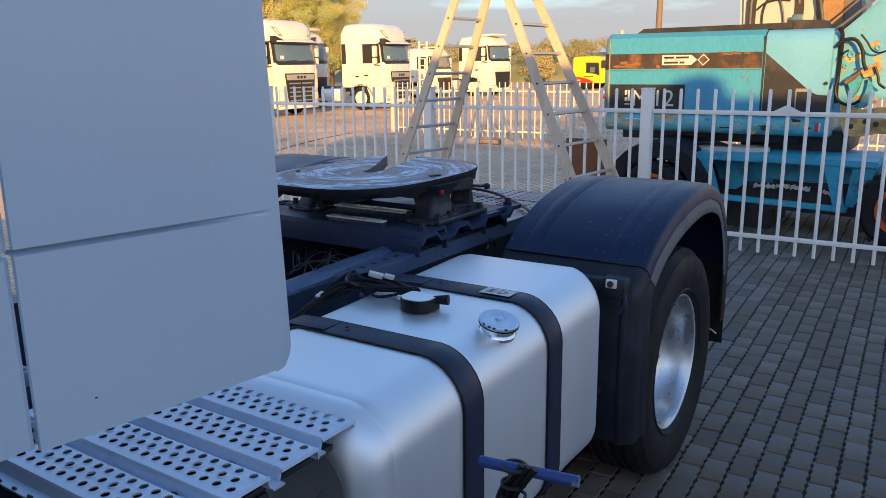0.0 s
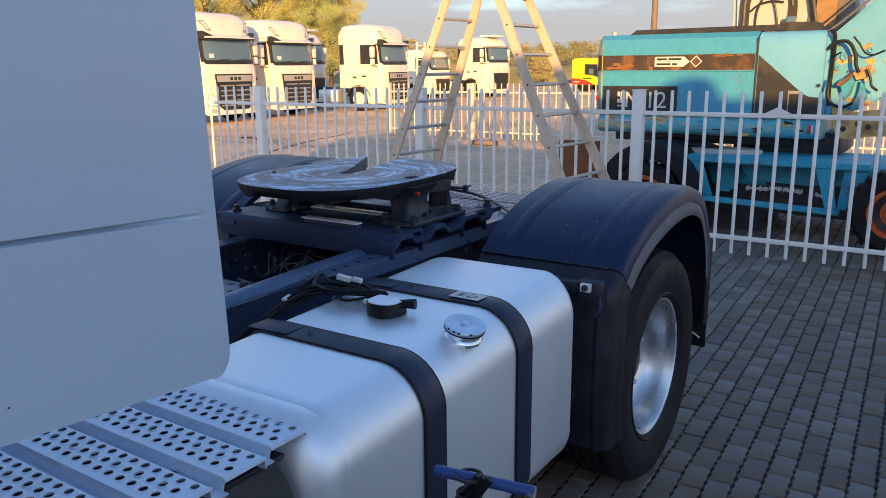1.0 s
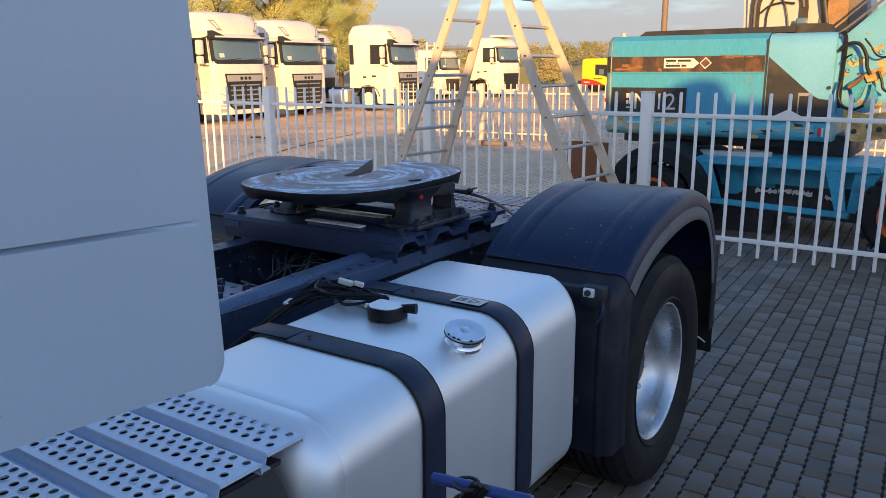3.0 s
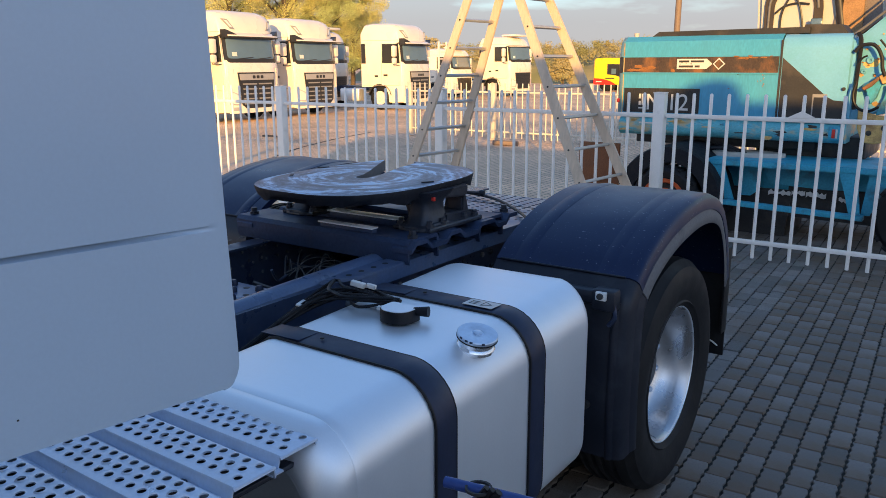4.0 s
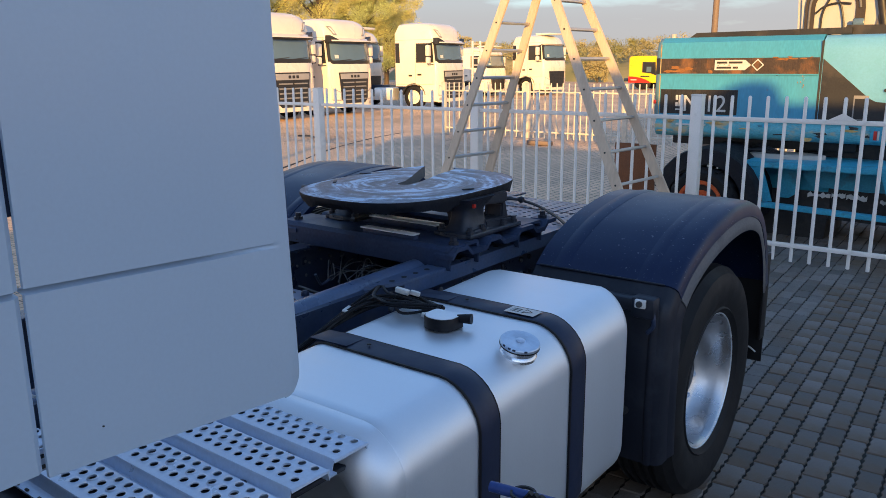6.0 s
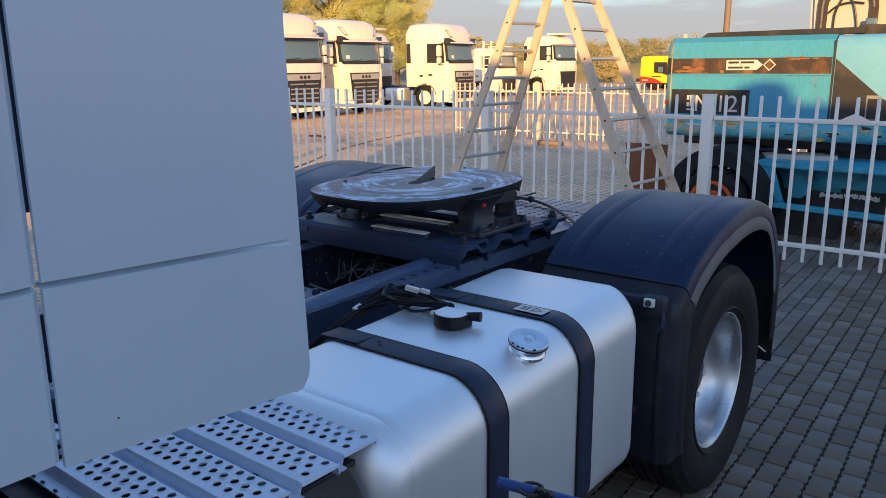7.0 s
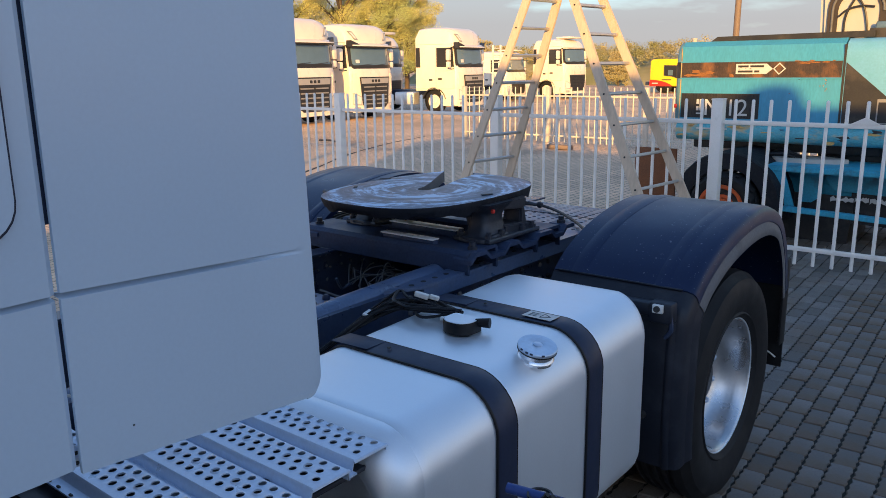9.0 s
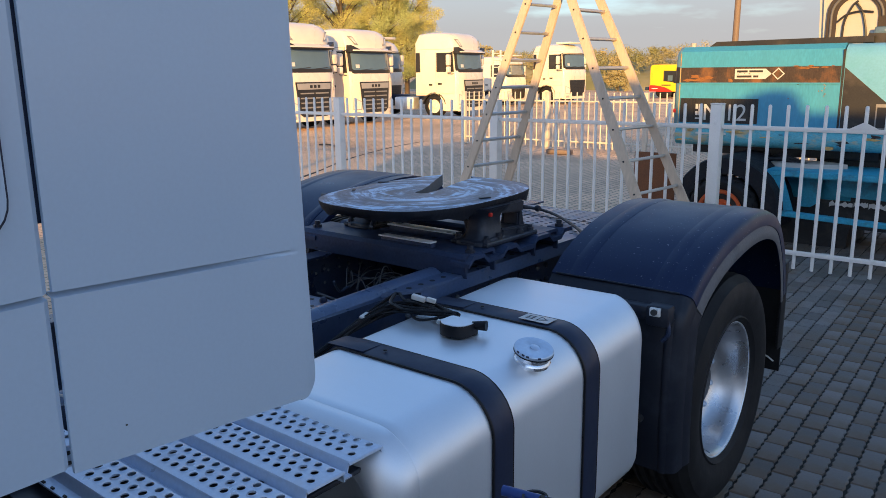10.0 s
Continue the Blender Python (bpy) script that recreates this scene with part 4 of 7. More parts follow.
def fifth_wheel():
    """Coupling plate with its throat open to the rear, on two cast brackets and a folded mounting plate."""
    cx, cy, z = 0.045, -0.585, 1.330
    a = 0.374
    def edge(t):
        # outline of the plate: a broad rounded shape, angle 0 at +x
        n = 2.8
        c, s = math.cos(t), math.sin(t)
        return (a * math.copysign(abs(c) ** (2 / n), c), 0.478 * math.copysign(abs(s) ** (2 / n), s))
    out = []
    # walk round from one horn tip to the other, leaving the throat
    for k in range(65):
        out.append(edge(radians(132 + (461 - 132) * k / 64)))
    # the throat: a wedge that narrows to the locked jaw
    left = [(-0.270, 0.440), (-0.18, 0.275), (-0.08, 0.10), (-0.032, 0.0), (-0.021, -0.045)]
    right = [(0.045, -0.045), (0.030, 0.05), (0.0, 0.15), (-0.035, 0.25), (-0.055, 0.36), (-0.075, 0.440)]
    def along(line, w):
        u = w * (len(line) - 1)
        i = min(int(u), len(line) - 2)
        return tuple(line[i][q] * (1 - u + i) + line[i + 1][q] * (u - i) for q in (0, 1))
    inner = []
    for k in range(65):
        if k <= 22:
            inner.append(along(left, k / 22))
        elif k < 42:
            a2 = radians(180 + 180 * (k - 22) / 20)
            inner.append((0.012 + 0.033 * math.cos(a2), -0.045 + 0.033 * math.sin(a2)))
        else:
            inner.append(along(right, (k - 42) / 22))
    def drop(y):
        return -0.003 - 0.011 * (y + 0.478) / 0.956
    NR = 6
    rows = []
    for j in range(NR + 1):
        w = 0.02 + 0.98 * j / NR if j else 0.0
        row = []
        for (xo, yo), (xi, yi) in zip(out, inner):
            x, y = xo * (1 - w) + xi * w, yo * (1 - w) + yi * w
            row.append((cx + x, cy + y, z - drop(y) - (0.005 if j == 0 else 0)))
        rows.append(row)
    bm = B()
    loft(bm, rows, False, False)
    fw = part("fifth_wheel", bm, GREASE, truck, "greasy steel fifth wheel coupling plate", smooth=30)
    # cast skirt under the rim, with lugs and an uneven lower edge, and the throat's bare wall
    bm = B()
    def lug(x, y):
        q = math.atan2(y, x)
        w = 0.010 * math.sin(9 * q) + 0.006 * math.sin(23 * q + 1.0)
        side = min(1, max(0, (abs(x) - 0.20) / 0.10))
        return 0.040 + 0.010 * side + w
    low2 = [(cx + x * 0.90, cy + y * 0.92, z - drop(y) - 0.050) for x, y in out]
    low = [(cx + x * 0.972, cy + y * 0.975, z - drop(y) - lug(x, y)) for x, y in out]
    mid = [(cx + x * 0.992, cy + y * 0.992, z - drop(y) - 0.026 - 0.003 * math.sin(31 * math.atan2(y, x))) for x, y in out]
    lip = [(cx + x * 1.002, cy + y * 1.002, z - drop(y) - 0.014) for x, y in out]
    top = [(cx + x, cy + y, z - drop(y) - 0.0045) for x, y in out]
    loft(bm, [low2, low, mid, lip, top], False, False)
    part("skirt", bm, SKIRT, fw, "black cast skirt of the plate", smooth=40)
    bm = B()
    loft(bm, [[(cx + x, cy + y, z - drop(y) - 0.0005) for x, y in inner], [(cx + x * 1.01, cy + y, z - drop(y) - 0.055) for x, y in inner]], False, False)
    for ends in (0, -1):
        (xo, yo), (xi, yi) = out[ends], inner[ends]
        vs = [bm.verts.new(p) for p in ((cx + xo, cy + yo, z - drop(yo) - 0.001), (cx + xi, cy + yi, z - drop(yi) - 0.001), (cx + xi, cy + yi, z - drop(yi) - 0.055), (cx + xo, cy + yo, z - drop(yo) - 0.055))]
        bm.faces.new(vs)
    part("throat_wall", bm, DUSTY, fw, "bare steel wall of the throat", smooth=40)
    # dark grease slots near the plate's edge
    for x, y, turn in ((-0.30, -0.50, 40), (-0.24, -0.76, -50), (0.37, -0.60, 70)):
        bm = B()
        box(bm, (x, y, z - drop(y - cy) + 0.0005), (0.055, 0.016, 0.004), 0.0015, 1, m=Matrix.Rotation(radians(turn), 4, "Z"))
        part("grease_slot", bm, INK, fw)
    # under ribs
    bm = B()
    box(bm, (cx, cy + 0.05, z - 0.06), (0.60, 0.30, 0.04), 0.015)
    part("plate_rib", bm, CAST, fw)
    for s in (1, -1):
        # cast pedestal: a solid front block and a rear leg round a window, on a flared foot
        def slab(pts, xa, xb):
            prism(bm, pts, "x", cx + s * xa, cx + s * xb)
        bm = B()
        px = cx + s * 0.322
        rings = []
        for pz, hx, hy in ((1.146, 0.088, 0.120), (1.160, 0.086, 0.118), (1.166, 0.068, 0.096), (1.185, 0.058, 0.082), (1.215, 0.050, 0.072), (1.245, 0.048, 0.070), (1.268, 0.056, 0.082), (1.285, 0.072, 0.105), (1.300, 0.080, 0.120)):
            rings.append([(px + gx, -0.600 + gy, pz) for gx, gy in rrect(-hx, hx, -hy, hy, (min(hx, hy) * 0.7,) * 4, 5)])
        loft(bm, rings)
        # rear leg and head round a window
        slab([(-0.560, 1.262), (-0.385, 1.246), (-0.380, 1.300), (-0.560, 1.300)], 0.285, 0.380)
        slab([(-0.425, 1.185), (-0.362, 1.160), (-0.388, 1.250), (-0.420, 1.250)], 0.290, 0.376)
        slab([(-0.56, 1.150), (-0.325, 1.150), (-0.350, 1.186), (-0.56, 1.200)], 0.280, 0.388)
        # curved web from the leg to the plate's underside
        web = [(0.275, 1.185), (0.275, 1.300), (0.150, 1.300)]
        web += [(0.150 + 0.115 * math.sin(q * math.pi / 16), 1.200 + 0.088 * math.cos(q * math.pi / 16)) for q in range(9)]
        prism(bm, [(cx + s * px, pz) for px, pz in web], "y", -0.655, -0.610)
        box(bm, (cx + s * 0.32, -0.515, 1.151), (0.19, 0.38, 0.020), 0.006)
        bmesh.ops.bevel(bm, geom=[e for e in bm.edges if e.calc_length() > 0.05 and e.is_manifold and e.calc_face_angle(0) > 0.6], offset=0.008, segments=2, affect="EDGES")
        part("pedestal", bm, CAST, fw, "black cast coupling pedestal")
        for yy in (-0.27, -0.13, 0.12, 0.25):
            for xx in (-0.06, 0.06):
                bm = B()
                lathe(bm, [(0, 0), (0.017, 0), (0.017, 0.014), (0.011, 0.014), (0.011, 0.026), (0, 0.027)], (cx + s * 0.32 + xx * 1.2, cy + 0.075 + yy * 0.62, 1.160), "z", 8)
                part("bolt_head", bm, CAST, fw)
    bm = B()
    lathe(bm, [(0, -0.36), (0.020, -0.36), (0.020, 0.36), (0, 0.36)], (cx, cy, 1.272), "x", 14)
    part("pivot_shaft", bm, CAST, fw)
    bm = B()
    box(bm, (0.440, cy - 0.07, 1.272), (0.014, 0.014, 0.016), 0.003)
    part("wear_mark", bm, RED, fw, "small red wear marker")
    bm = B()
    tube(bm, [(0.34, cy + 0.24, 1.262), (0.435, cy + 0.29, 1.258)], 0.006, 10)
    lathe(bm, [(0, 0), (0.013, 0), (0.015, 0.008), (0.011, 0.018), (0, 0.018)], (0.430, cy + 0.29, 1.258), "x", 12)
    part("release_handle", bm, CAST, fw, "black coupling release handle")
    bm = B()
    tube(bm, [(-0.38, cy - 0.05, 1.235), (-0.75, cy + 0.1, 1.235)], 0.012, 10)
    part("release_bar", bm, CAST, fw)
    # folded mounting plate with corrugated ends
    def folded(y0, y1, nm):
        bm = B()
        q = [(y0, 1.064), (y0 - 0.004, 1.126), (y0 + 0.012, 1.142), (y1 - 0.012, 1.142), (y1, 1.130), (y1, 1.046), (y1 - 0.008, 1.046), (y1 - 0.016, 1.128), (y0 + 0.016, 1.128), (y0 + 0.008, 1.046)]
        prism(bm, q, "x", -0.50, 0.465)
        return part(nm, bm, MOUNT, fw, "folded steel mounting plate", smooth=30)
    folded(-0.855, -0.655, "mounting_plate")
    folded(-0.36, -0.16, "mounting_plate")
    for s in (1, -1):
        bm = B()
        pts = []
        for k in range(25):
            y = -0.865 + 0.79 * k / 24
            pts.append((y, 1.112 + 0.028 * (1 if math.sin((y + 0.865) * 2 * math.pi / 0.24) > 0 else 0.0)))
        low = [(y, zz - 0.018) for y, zz in reversed(pts)]
        prism(bm, pts + low, "x", s * 0.395, s * 0.49)
        part("corrugated_end", bm, MOUNT, fw, smooth=25)
        for y in (-0.80, -0.12):
            bm = B()
            lathe(bm, [(0, 0), (0.020, 0), (0.020, 0.016), (0.013, 0.016), (0.013, 0.034), (0, 0.035)], (s * 0.445, y, 1.138), "z", 8)
            part("bolt_head", bm, CAST, fw)
    # the carriage under the plate sits low on the frame
    for ob in fw.children:
        if ob.name.split(".")[0] in ("pedestal", "bolt_head", "pivot_shaft", "wear_mark", "mounting_plate", "corrugated_end"):
            ob.location.z += 0.010
    for x0, x1, y, w, zz in ((-0.130, 0.252, -0.634, 0.060, 1.180), (-0.022, 0.270, -0.815, 0.042, 1.172)):
        bm = B()
        box(bm, ((x0 + x1) / 2, y + 0.004, zz - 0.018), (x1 - x0 - 0.01, w - 0.012, 0.030), 0.002)
        part("strip_bearer", bm, MOUNT, fw)
        # near-white mottled strip on top of each dark bearer
        bm = B()
        box(bm, ((x0 + x1) / 2, y, zz), (x1 - x0, w, 0.006), 0.002)
        part("bright_strip", bm, PALE_STRIP, fw, "near-white mottled strip under the coupling")


fifth_wheel()


def arch(bm, prof, path, n=6):
    """Sweeps a profile of (x, height over the path) along a smooth side path of (y, z)."""
    pts = bend([(0, y, z) for y, z in path], n)
    rings = []
    for k, p in enumerate(pts):
        d = (pts[min(k + 1, len(pts) - 1)] - pts[max(k - 1, 0)]).normalized()
        up = Vector((0, -d.z, d.y))
        rings.append([(x, p.y + up.y * h, p.z + up.z * h) for x, h in prof])
    loft(bm, rings, True, True)


OVER = [(-0.590, 1.068), (-0.515, 1.125), (-0.41, 1.176), (-0.28, 1.220), (-0.10, 1.255), (0.08, 1.270), (0.25, 1.255), (0.40, 1.198), (0.50, 1.09), (0.565, 0.96), (0.605, 0.82)]
FRONT = [(-0.662, 0.40), (-0.675, 0.55), (-0.675, 0.72), (-0.668, 0.88), (-0.648, 0.99), (-0.580, 1.076)]


def mudguard(s):
    """Two-piece plastic mudguard with a rolled outer lip, rear flap and front cover. s: side."""
    bm = B()
    skin = [(0.665, -0.03), (0.66, 0.0), (0.90, 0.004), (1.15, 0.004), (1.205, 0.002), (1.227, -0.007), (1.237, -0.022), (1.240, -0.064),
            (1.233, -0.066), (1.230, -0.028), (1.222, -0.014), (1.20, -0.006), (1.15, -0.004), (0.90, -0.003), (0.668, -0.007)]
    lip = [(1.2335, -0.058), (1.246, -0.090), (1.249, -0.112), (1.245, -0.122), (1.241, -0.110), (1.238, -0.092), (1.226, -0.062)]
    arch(bm, [(s * x, h) for x, h in skin], OVER)
    t = part("mudguard", bm, MUDGUARD, truck, "black plastic mudguard over the rear wheel", smooth=35)
    for x in (0.735, 1.075):
        bm = B()
        arch(bm, [(s * x, -0.002), (s * x, 0.003), (s * (x + 0.020), 0.0065), (s * (x + 0.045), 0.0065), (s * (x + 0.065), 0.003), (s * (x + 0.065), -0.002)], OVER[:10])
        part("ridge", bm, MUDGUARD, t, smooth=40)
    bm = B()
    arch(bm, [(s * x, h) for x, h in lip], OVER)
    part("outer_lip", bm, DUSTY, t, "dusty grey outer lip", smooth=40)
    bm = B()
    arch(bm, [(s * (x - 0.002), h - 0.004) for x, h in skin], FRONT)
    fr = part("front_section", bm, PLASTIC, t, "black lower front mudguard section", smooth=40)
    bm = B()
    arch(bm, [(s * (x - 0.002), h - 0.004) for x, h in lip], FRONT)
    part("front_lip", bm, PLASTIC, t, "black front edge", smooth=40)
    bm = B()
    tube(bm, [(s * 0.68, -0.592, 1.070), (s * 1.19, -0.592, 1.070)], 0.004, 6)
    part("seam_bead", bm, PLASTIC, t)
    bm = B()
    arch(bm, [(s * x, h) for x, h in ((1.168, -0.006), (1.174, 0.004), (1.186, 0.008), (1.200, 0.003), (1.208, -0.018))], FRONT[:-1])
    part("front_rib", bm, PLASTIC, fr, "raised upright rib", smooth=50)
    if s > 0:
        bm = B()
        box(bm, (1.00, -0.682, 1.012), (0.34, 0.05, 0.050), 0.010)
        box(bm, (1.165, -0.695, 1.012), (0.085, 0.06, 0.075), 0.010)
        part("lamp_holder", bm, PLASTIC, t, "black side lamp holder")
        bm = B()
        box(bm, (1.162, -0.732, 1.031), (0.038, 0.016, 0.030), 0.003)
        part("socket_plate", bm, CLIP, t, "small white socket plate")
        bm = B()
        lathe(bm, [(0, 0), (0.011, 0), (0.011, -0.008), (0, -0.008)], (1.162, -0.740, 1.032), "y", 14)
        part("socket", bm, INK, t)
        bm = B()
        tube(bm, bend([(1.20, -0.71, 1.0), (1.205, -0.71, 0.955), (1.18, -0.70, 0.92)], 5), 0.008, 8)
        part("bracket", bm, FRAME, t)
        bm = B()
        lathe(bm, [(0, 0.02), (0.016, 0.02), (0.014, -0.008), (0, -0.010)], (1.10, -0.688, 0.60), "y", 14)
        part("plug", bm, INK, t)
        for x, z in ((1.02, 1.165), (0.76, 1.165)):
            bm = B()
            box(bm, (x, -0.425, z - 0.004), (0.050, 0.035, 0.010), 0.003, m=pose(0, 0, 0, 28, 0, 0))
            part("clip_slot", bm, INK, t)
    bm = B()
    box(bm, (s * 0.925, 0.632, 0.66), (0.60, 0.010, 0.52), 0.003)
    box(bm, (s * 1.222, 0.60, 0.74), (0.012, 0.075, 0.42), 0.003)
    part("mud_flap", bm, RUBBER, t, "black rubber mud flap")
    bm = B()
    tube(bm, bend([(s * 1.14, 0.622, 0.475), (s * 1.17, 0.618, 0.468), (s * 1.20, 0.616, 0.450)], 5), 0.004, 6)
    part("flap_tie", bm, CLIP, t)
    for o in [t] + list(t.children_recursive):
        o.data.transform(Matrix.Translation((s * 0.035, 0, 0)))


mudguard(1)
mudguard(-1)


def wheel(s):
    """Twin tyres on steel rims; the outer rim is deeply dished."""
    hub = part("wheel", wheel_hub(s), CAST, truck, "rear twin wheel on a silver steel rim")
    for x0, x1 in ((0.93, 1.205), (0.60, 0.875)):
        w = x1 - x0
        prof = [(0.292, x0 + 0.035), (0.30, x0 + 0.02), (0.36, x0 + 0.006), (0.43, x0 + 0.0), (0.475, x0 + 0.012), (0.498, x0 + 0.035)]
        for k in range(4):
            gx = x0 + 0.055 + (w - 0.11) * (k + 0.5) / 4
            prof += [(0.505, gx - 0.022), (0.492, gx - 0.018), (0.492, gx + 0.0), (0.505, gx + 0.004)]
        prof += [(0.498, x1 - 0.035), (0.475, x1 - 0.012), (0.470, x1 - 0.004), (0.45, x1 + 0.003), (0.43, x1 + 0.008), (0.405, x1 + 0.010), (0.36, x1 + 0.002), (0.325, x1 - 0.010), (0.318, x1 - 0.004), (0.308, x1 - 0.014), (0.298, x1 - 0.02), (0.292, x1 - 0.035)]
        bm = B()
        lathe(bm, [(r, s * h) for r, h in prof], (0, 0, 0.505), "x", 72)
        part("tyre", bm, RUBBER, hub, "worn black truck tyre", smooth=30)
    bm = B()
    # rim with rolled edge, barrel and disc
    prof = [(0.290, 0.95), (0.293, 1.150), (0.299, 1.168), (0.300, 1.176), (0.295, 1.181), (0.287, 1.176), (0.281, 1.164), (0.275, 1.150), (0.272, 1.130), (0.266, 1.105),
            (0.258, 1.075), (0.243, 1.052), (0.215, 1.035), (0.185, 1.025), (0.150, 1.022), (0.142, 1.035), (0.0, 1.035)]
    lathe(bm, [(r, s * h) for r, h in prof], (0, 0, 0.505), "x", 64)
    part("rim", bm, RIM, hub, "dished silver steel rim", smooth=35)
    bm = B()
    lathe(bm, [(0.290, s * 1.176), (0.294, s * 1.183), (0.301, s * 1.183), (0.303, s * 1.176)], (0, 0, 0.505), "x", 64)
    part("rim_edge", bm, ALU, hub, "bright rolled rim edge", smooth=60)
    for k in range(10):
        a = 2 * math.pi * (k + 0.5) / 10
        bm = B()
        lathe(bm, [(0, 0), (0.017, 0), (0.017, 0.022 * s), (0.010, 0.034 * s), (0, 0.034 * s)], (s * 1.034, 0.1675 * math.cos(a), 0.505 + 0.1675 * math.sin(a)), "x", 8)
        part("wheel_nut", bm, GALV, hub)
    for o in [hub] + list(hub.children_recursive):
        o.data.transform(Matrix.Translation((s * 0.035, 0, 0)))


def wheel_hub(s):
    bm = B()
    lathe(bm, [(0, s * 0.7), (0.13, s * 0.7), (0.13, s * 1.03), (0.105, s * 1.075), (0.085, s * 1.085), (0, s * 1.085)], (0, 0, 0.505), "x", 30)
    return bm


wheel(1)
wheel(-1)


def front_wheel(s):
    bm = B()
    c = (s * 1.02, -3.75, 0.505)
    lathe(bm, [(0.28, -0.15), (0.34, -0.16), (0.46, -0.15), (0.505, -0.11), (0.505, 0.11), (0.46, 0.15), (0.34, 0.16), (0.28, 0.15)], c, "x", 40)
    w = part("front_wheel", bm, RUBBER, truck, "black front tyre on a silver rim")
    bm = B()
    lathe(bm, [(0.29, s * 0.14), (0.29, s * 0.155), (0.24, s * 0.14), (0.20, s * 0.06), (0.12, s * 0.08), (0, s * 0.16)], c, "x", 32)
    part("rim", bm, RIM, w)


front_wheel(1)
front_wheel(-1)


# ---- fences ----
def share(name, me, parent, loc, label=""):
    o = new(name, me)
    o.parent = parent
    o.location = loc
    if label:
        o["label"] = label
    return o


def mesh_of(bm, name, material, smooth=40):
    me = bpy.data.meshes.new(name)
    bmesh.ops.recalc_face_normals(bm, faces=bm.faces)
    bm.to_mesh(me)
    bm.free()
    for p in me.polygons:
        p.use_smooth = True
    me.set_sharp_from_angle(angle=radians(smooth))
    me.materials.append(material)
    return me


def picket_fence(name, label, at, turn, first, panels, pitch, per, top, signs=(), paint=FENCE):
    """White steel fence: square posts, two rails, round pickets. first: x of the first post."""
    f = thing(name, label, "fence", at, turn)
    bm = B()
    lathe(bm, [(0, 0.045), (0.011, 0.045), (0.016, 0.048), (0.016, top - 0.016), (0.012, top - 0.004), (0, top)], (0, 0, 0), "z", 10)
    pk = mesh_of(bm, "picket", paint)
    bm = B()
    box(bm, (0, 0, (top + 0.03) / 2), (0.105, 0.105, top - 0.03), 0.006)
    box(bm, (0, 0, top - 0.002), (0.112, 0.112, 0.012), 0.003)
    po = mesh_of(bm, "post", paint)
    bm = B()
    box(bm, (0, 0, 0.012), (0.16, 0.16, 0.024), 0.004)
    pl = mesh_of(bm, "post_foot", paint)
    span = pitch * per
    bm = B()
    box(bm, (0, 0, 0), (span - 0.112, 0.036, 0.040), 0.004)
    ra = mesh_of(bm, "rail", paint)
    for p in range(panels + 1):
        x = first + p * span
        share("post", po, f, (x, 0, 0))
        share("post_foot", pl, f, (x, 0, 0))
        if p == panels:
            break
        for z in (top - 0.215, 0.197):
            share("rail", ra, f, (x + span / 2, 0, z))
        for k in range(1, per):
            share("picket", pk, f, (x + k * pitch, 0, 0))
    for x in signs:
        bm = B()
        prism(bm, [(x - 0.12, top - 0.197), (x, top - 0.135), (x + 0.12, top - 0.197)], "y", -0.024, -0.019)
        part("fence_cap", bm, FENCE, f, "small white triangular plate on the rail")
    return f


picket_fence("fence", "white steel picket fence with square posts along the yard", (0, 4.242, 0), 1.095, -10.545, 6, 0.158, 16, 1.535, (0.825,))
picket_fence("fence", "cream steel picket fence with square posts across the lane, sunlit tone painted in", (0, 13.5, 0), 1.0, -10.43, 6, 0.158, 16, 1.36, (), FENCE_SUNLIT)


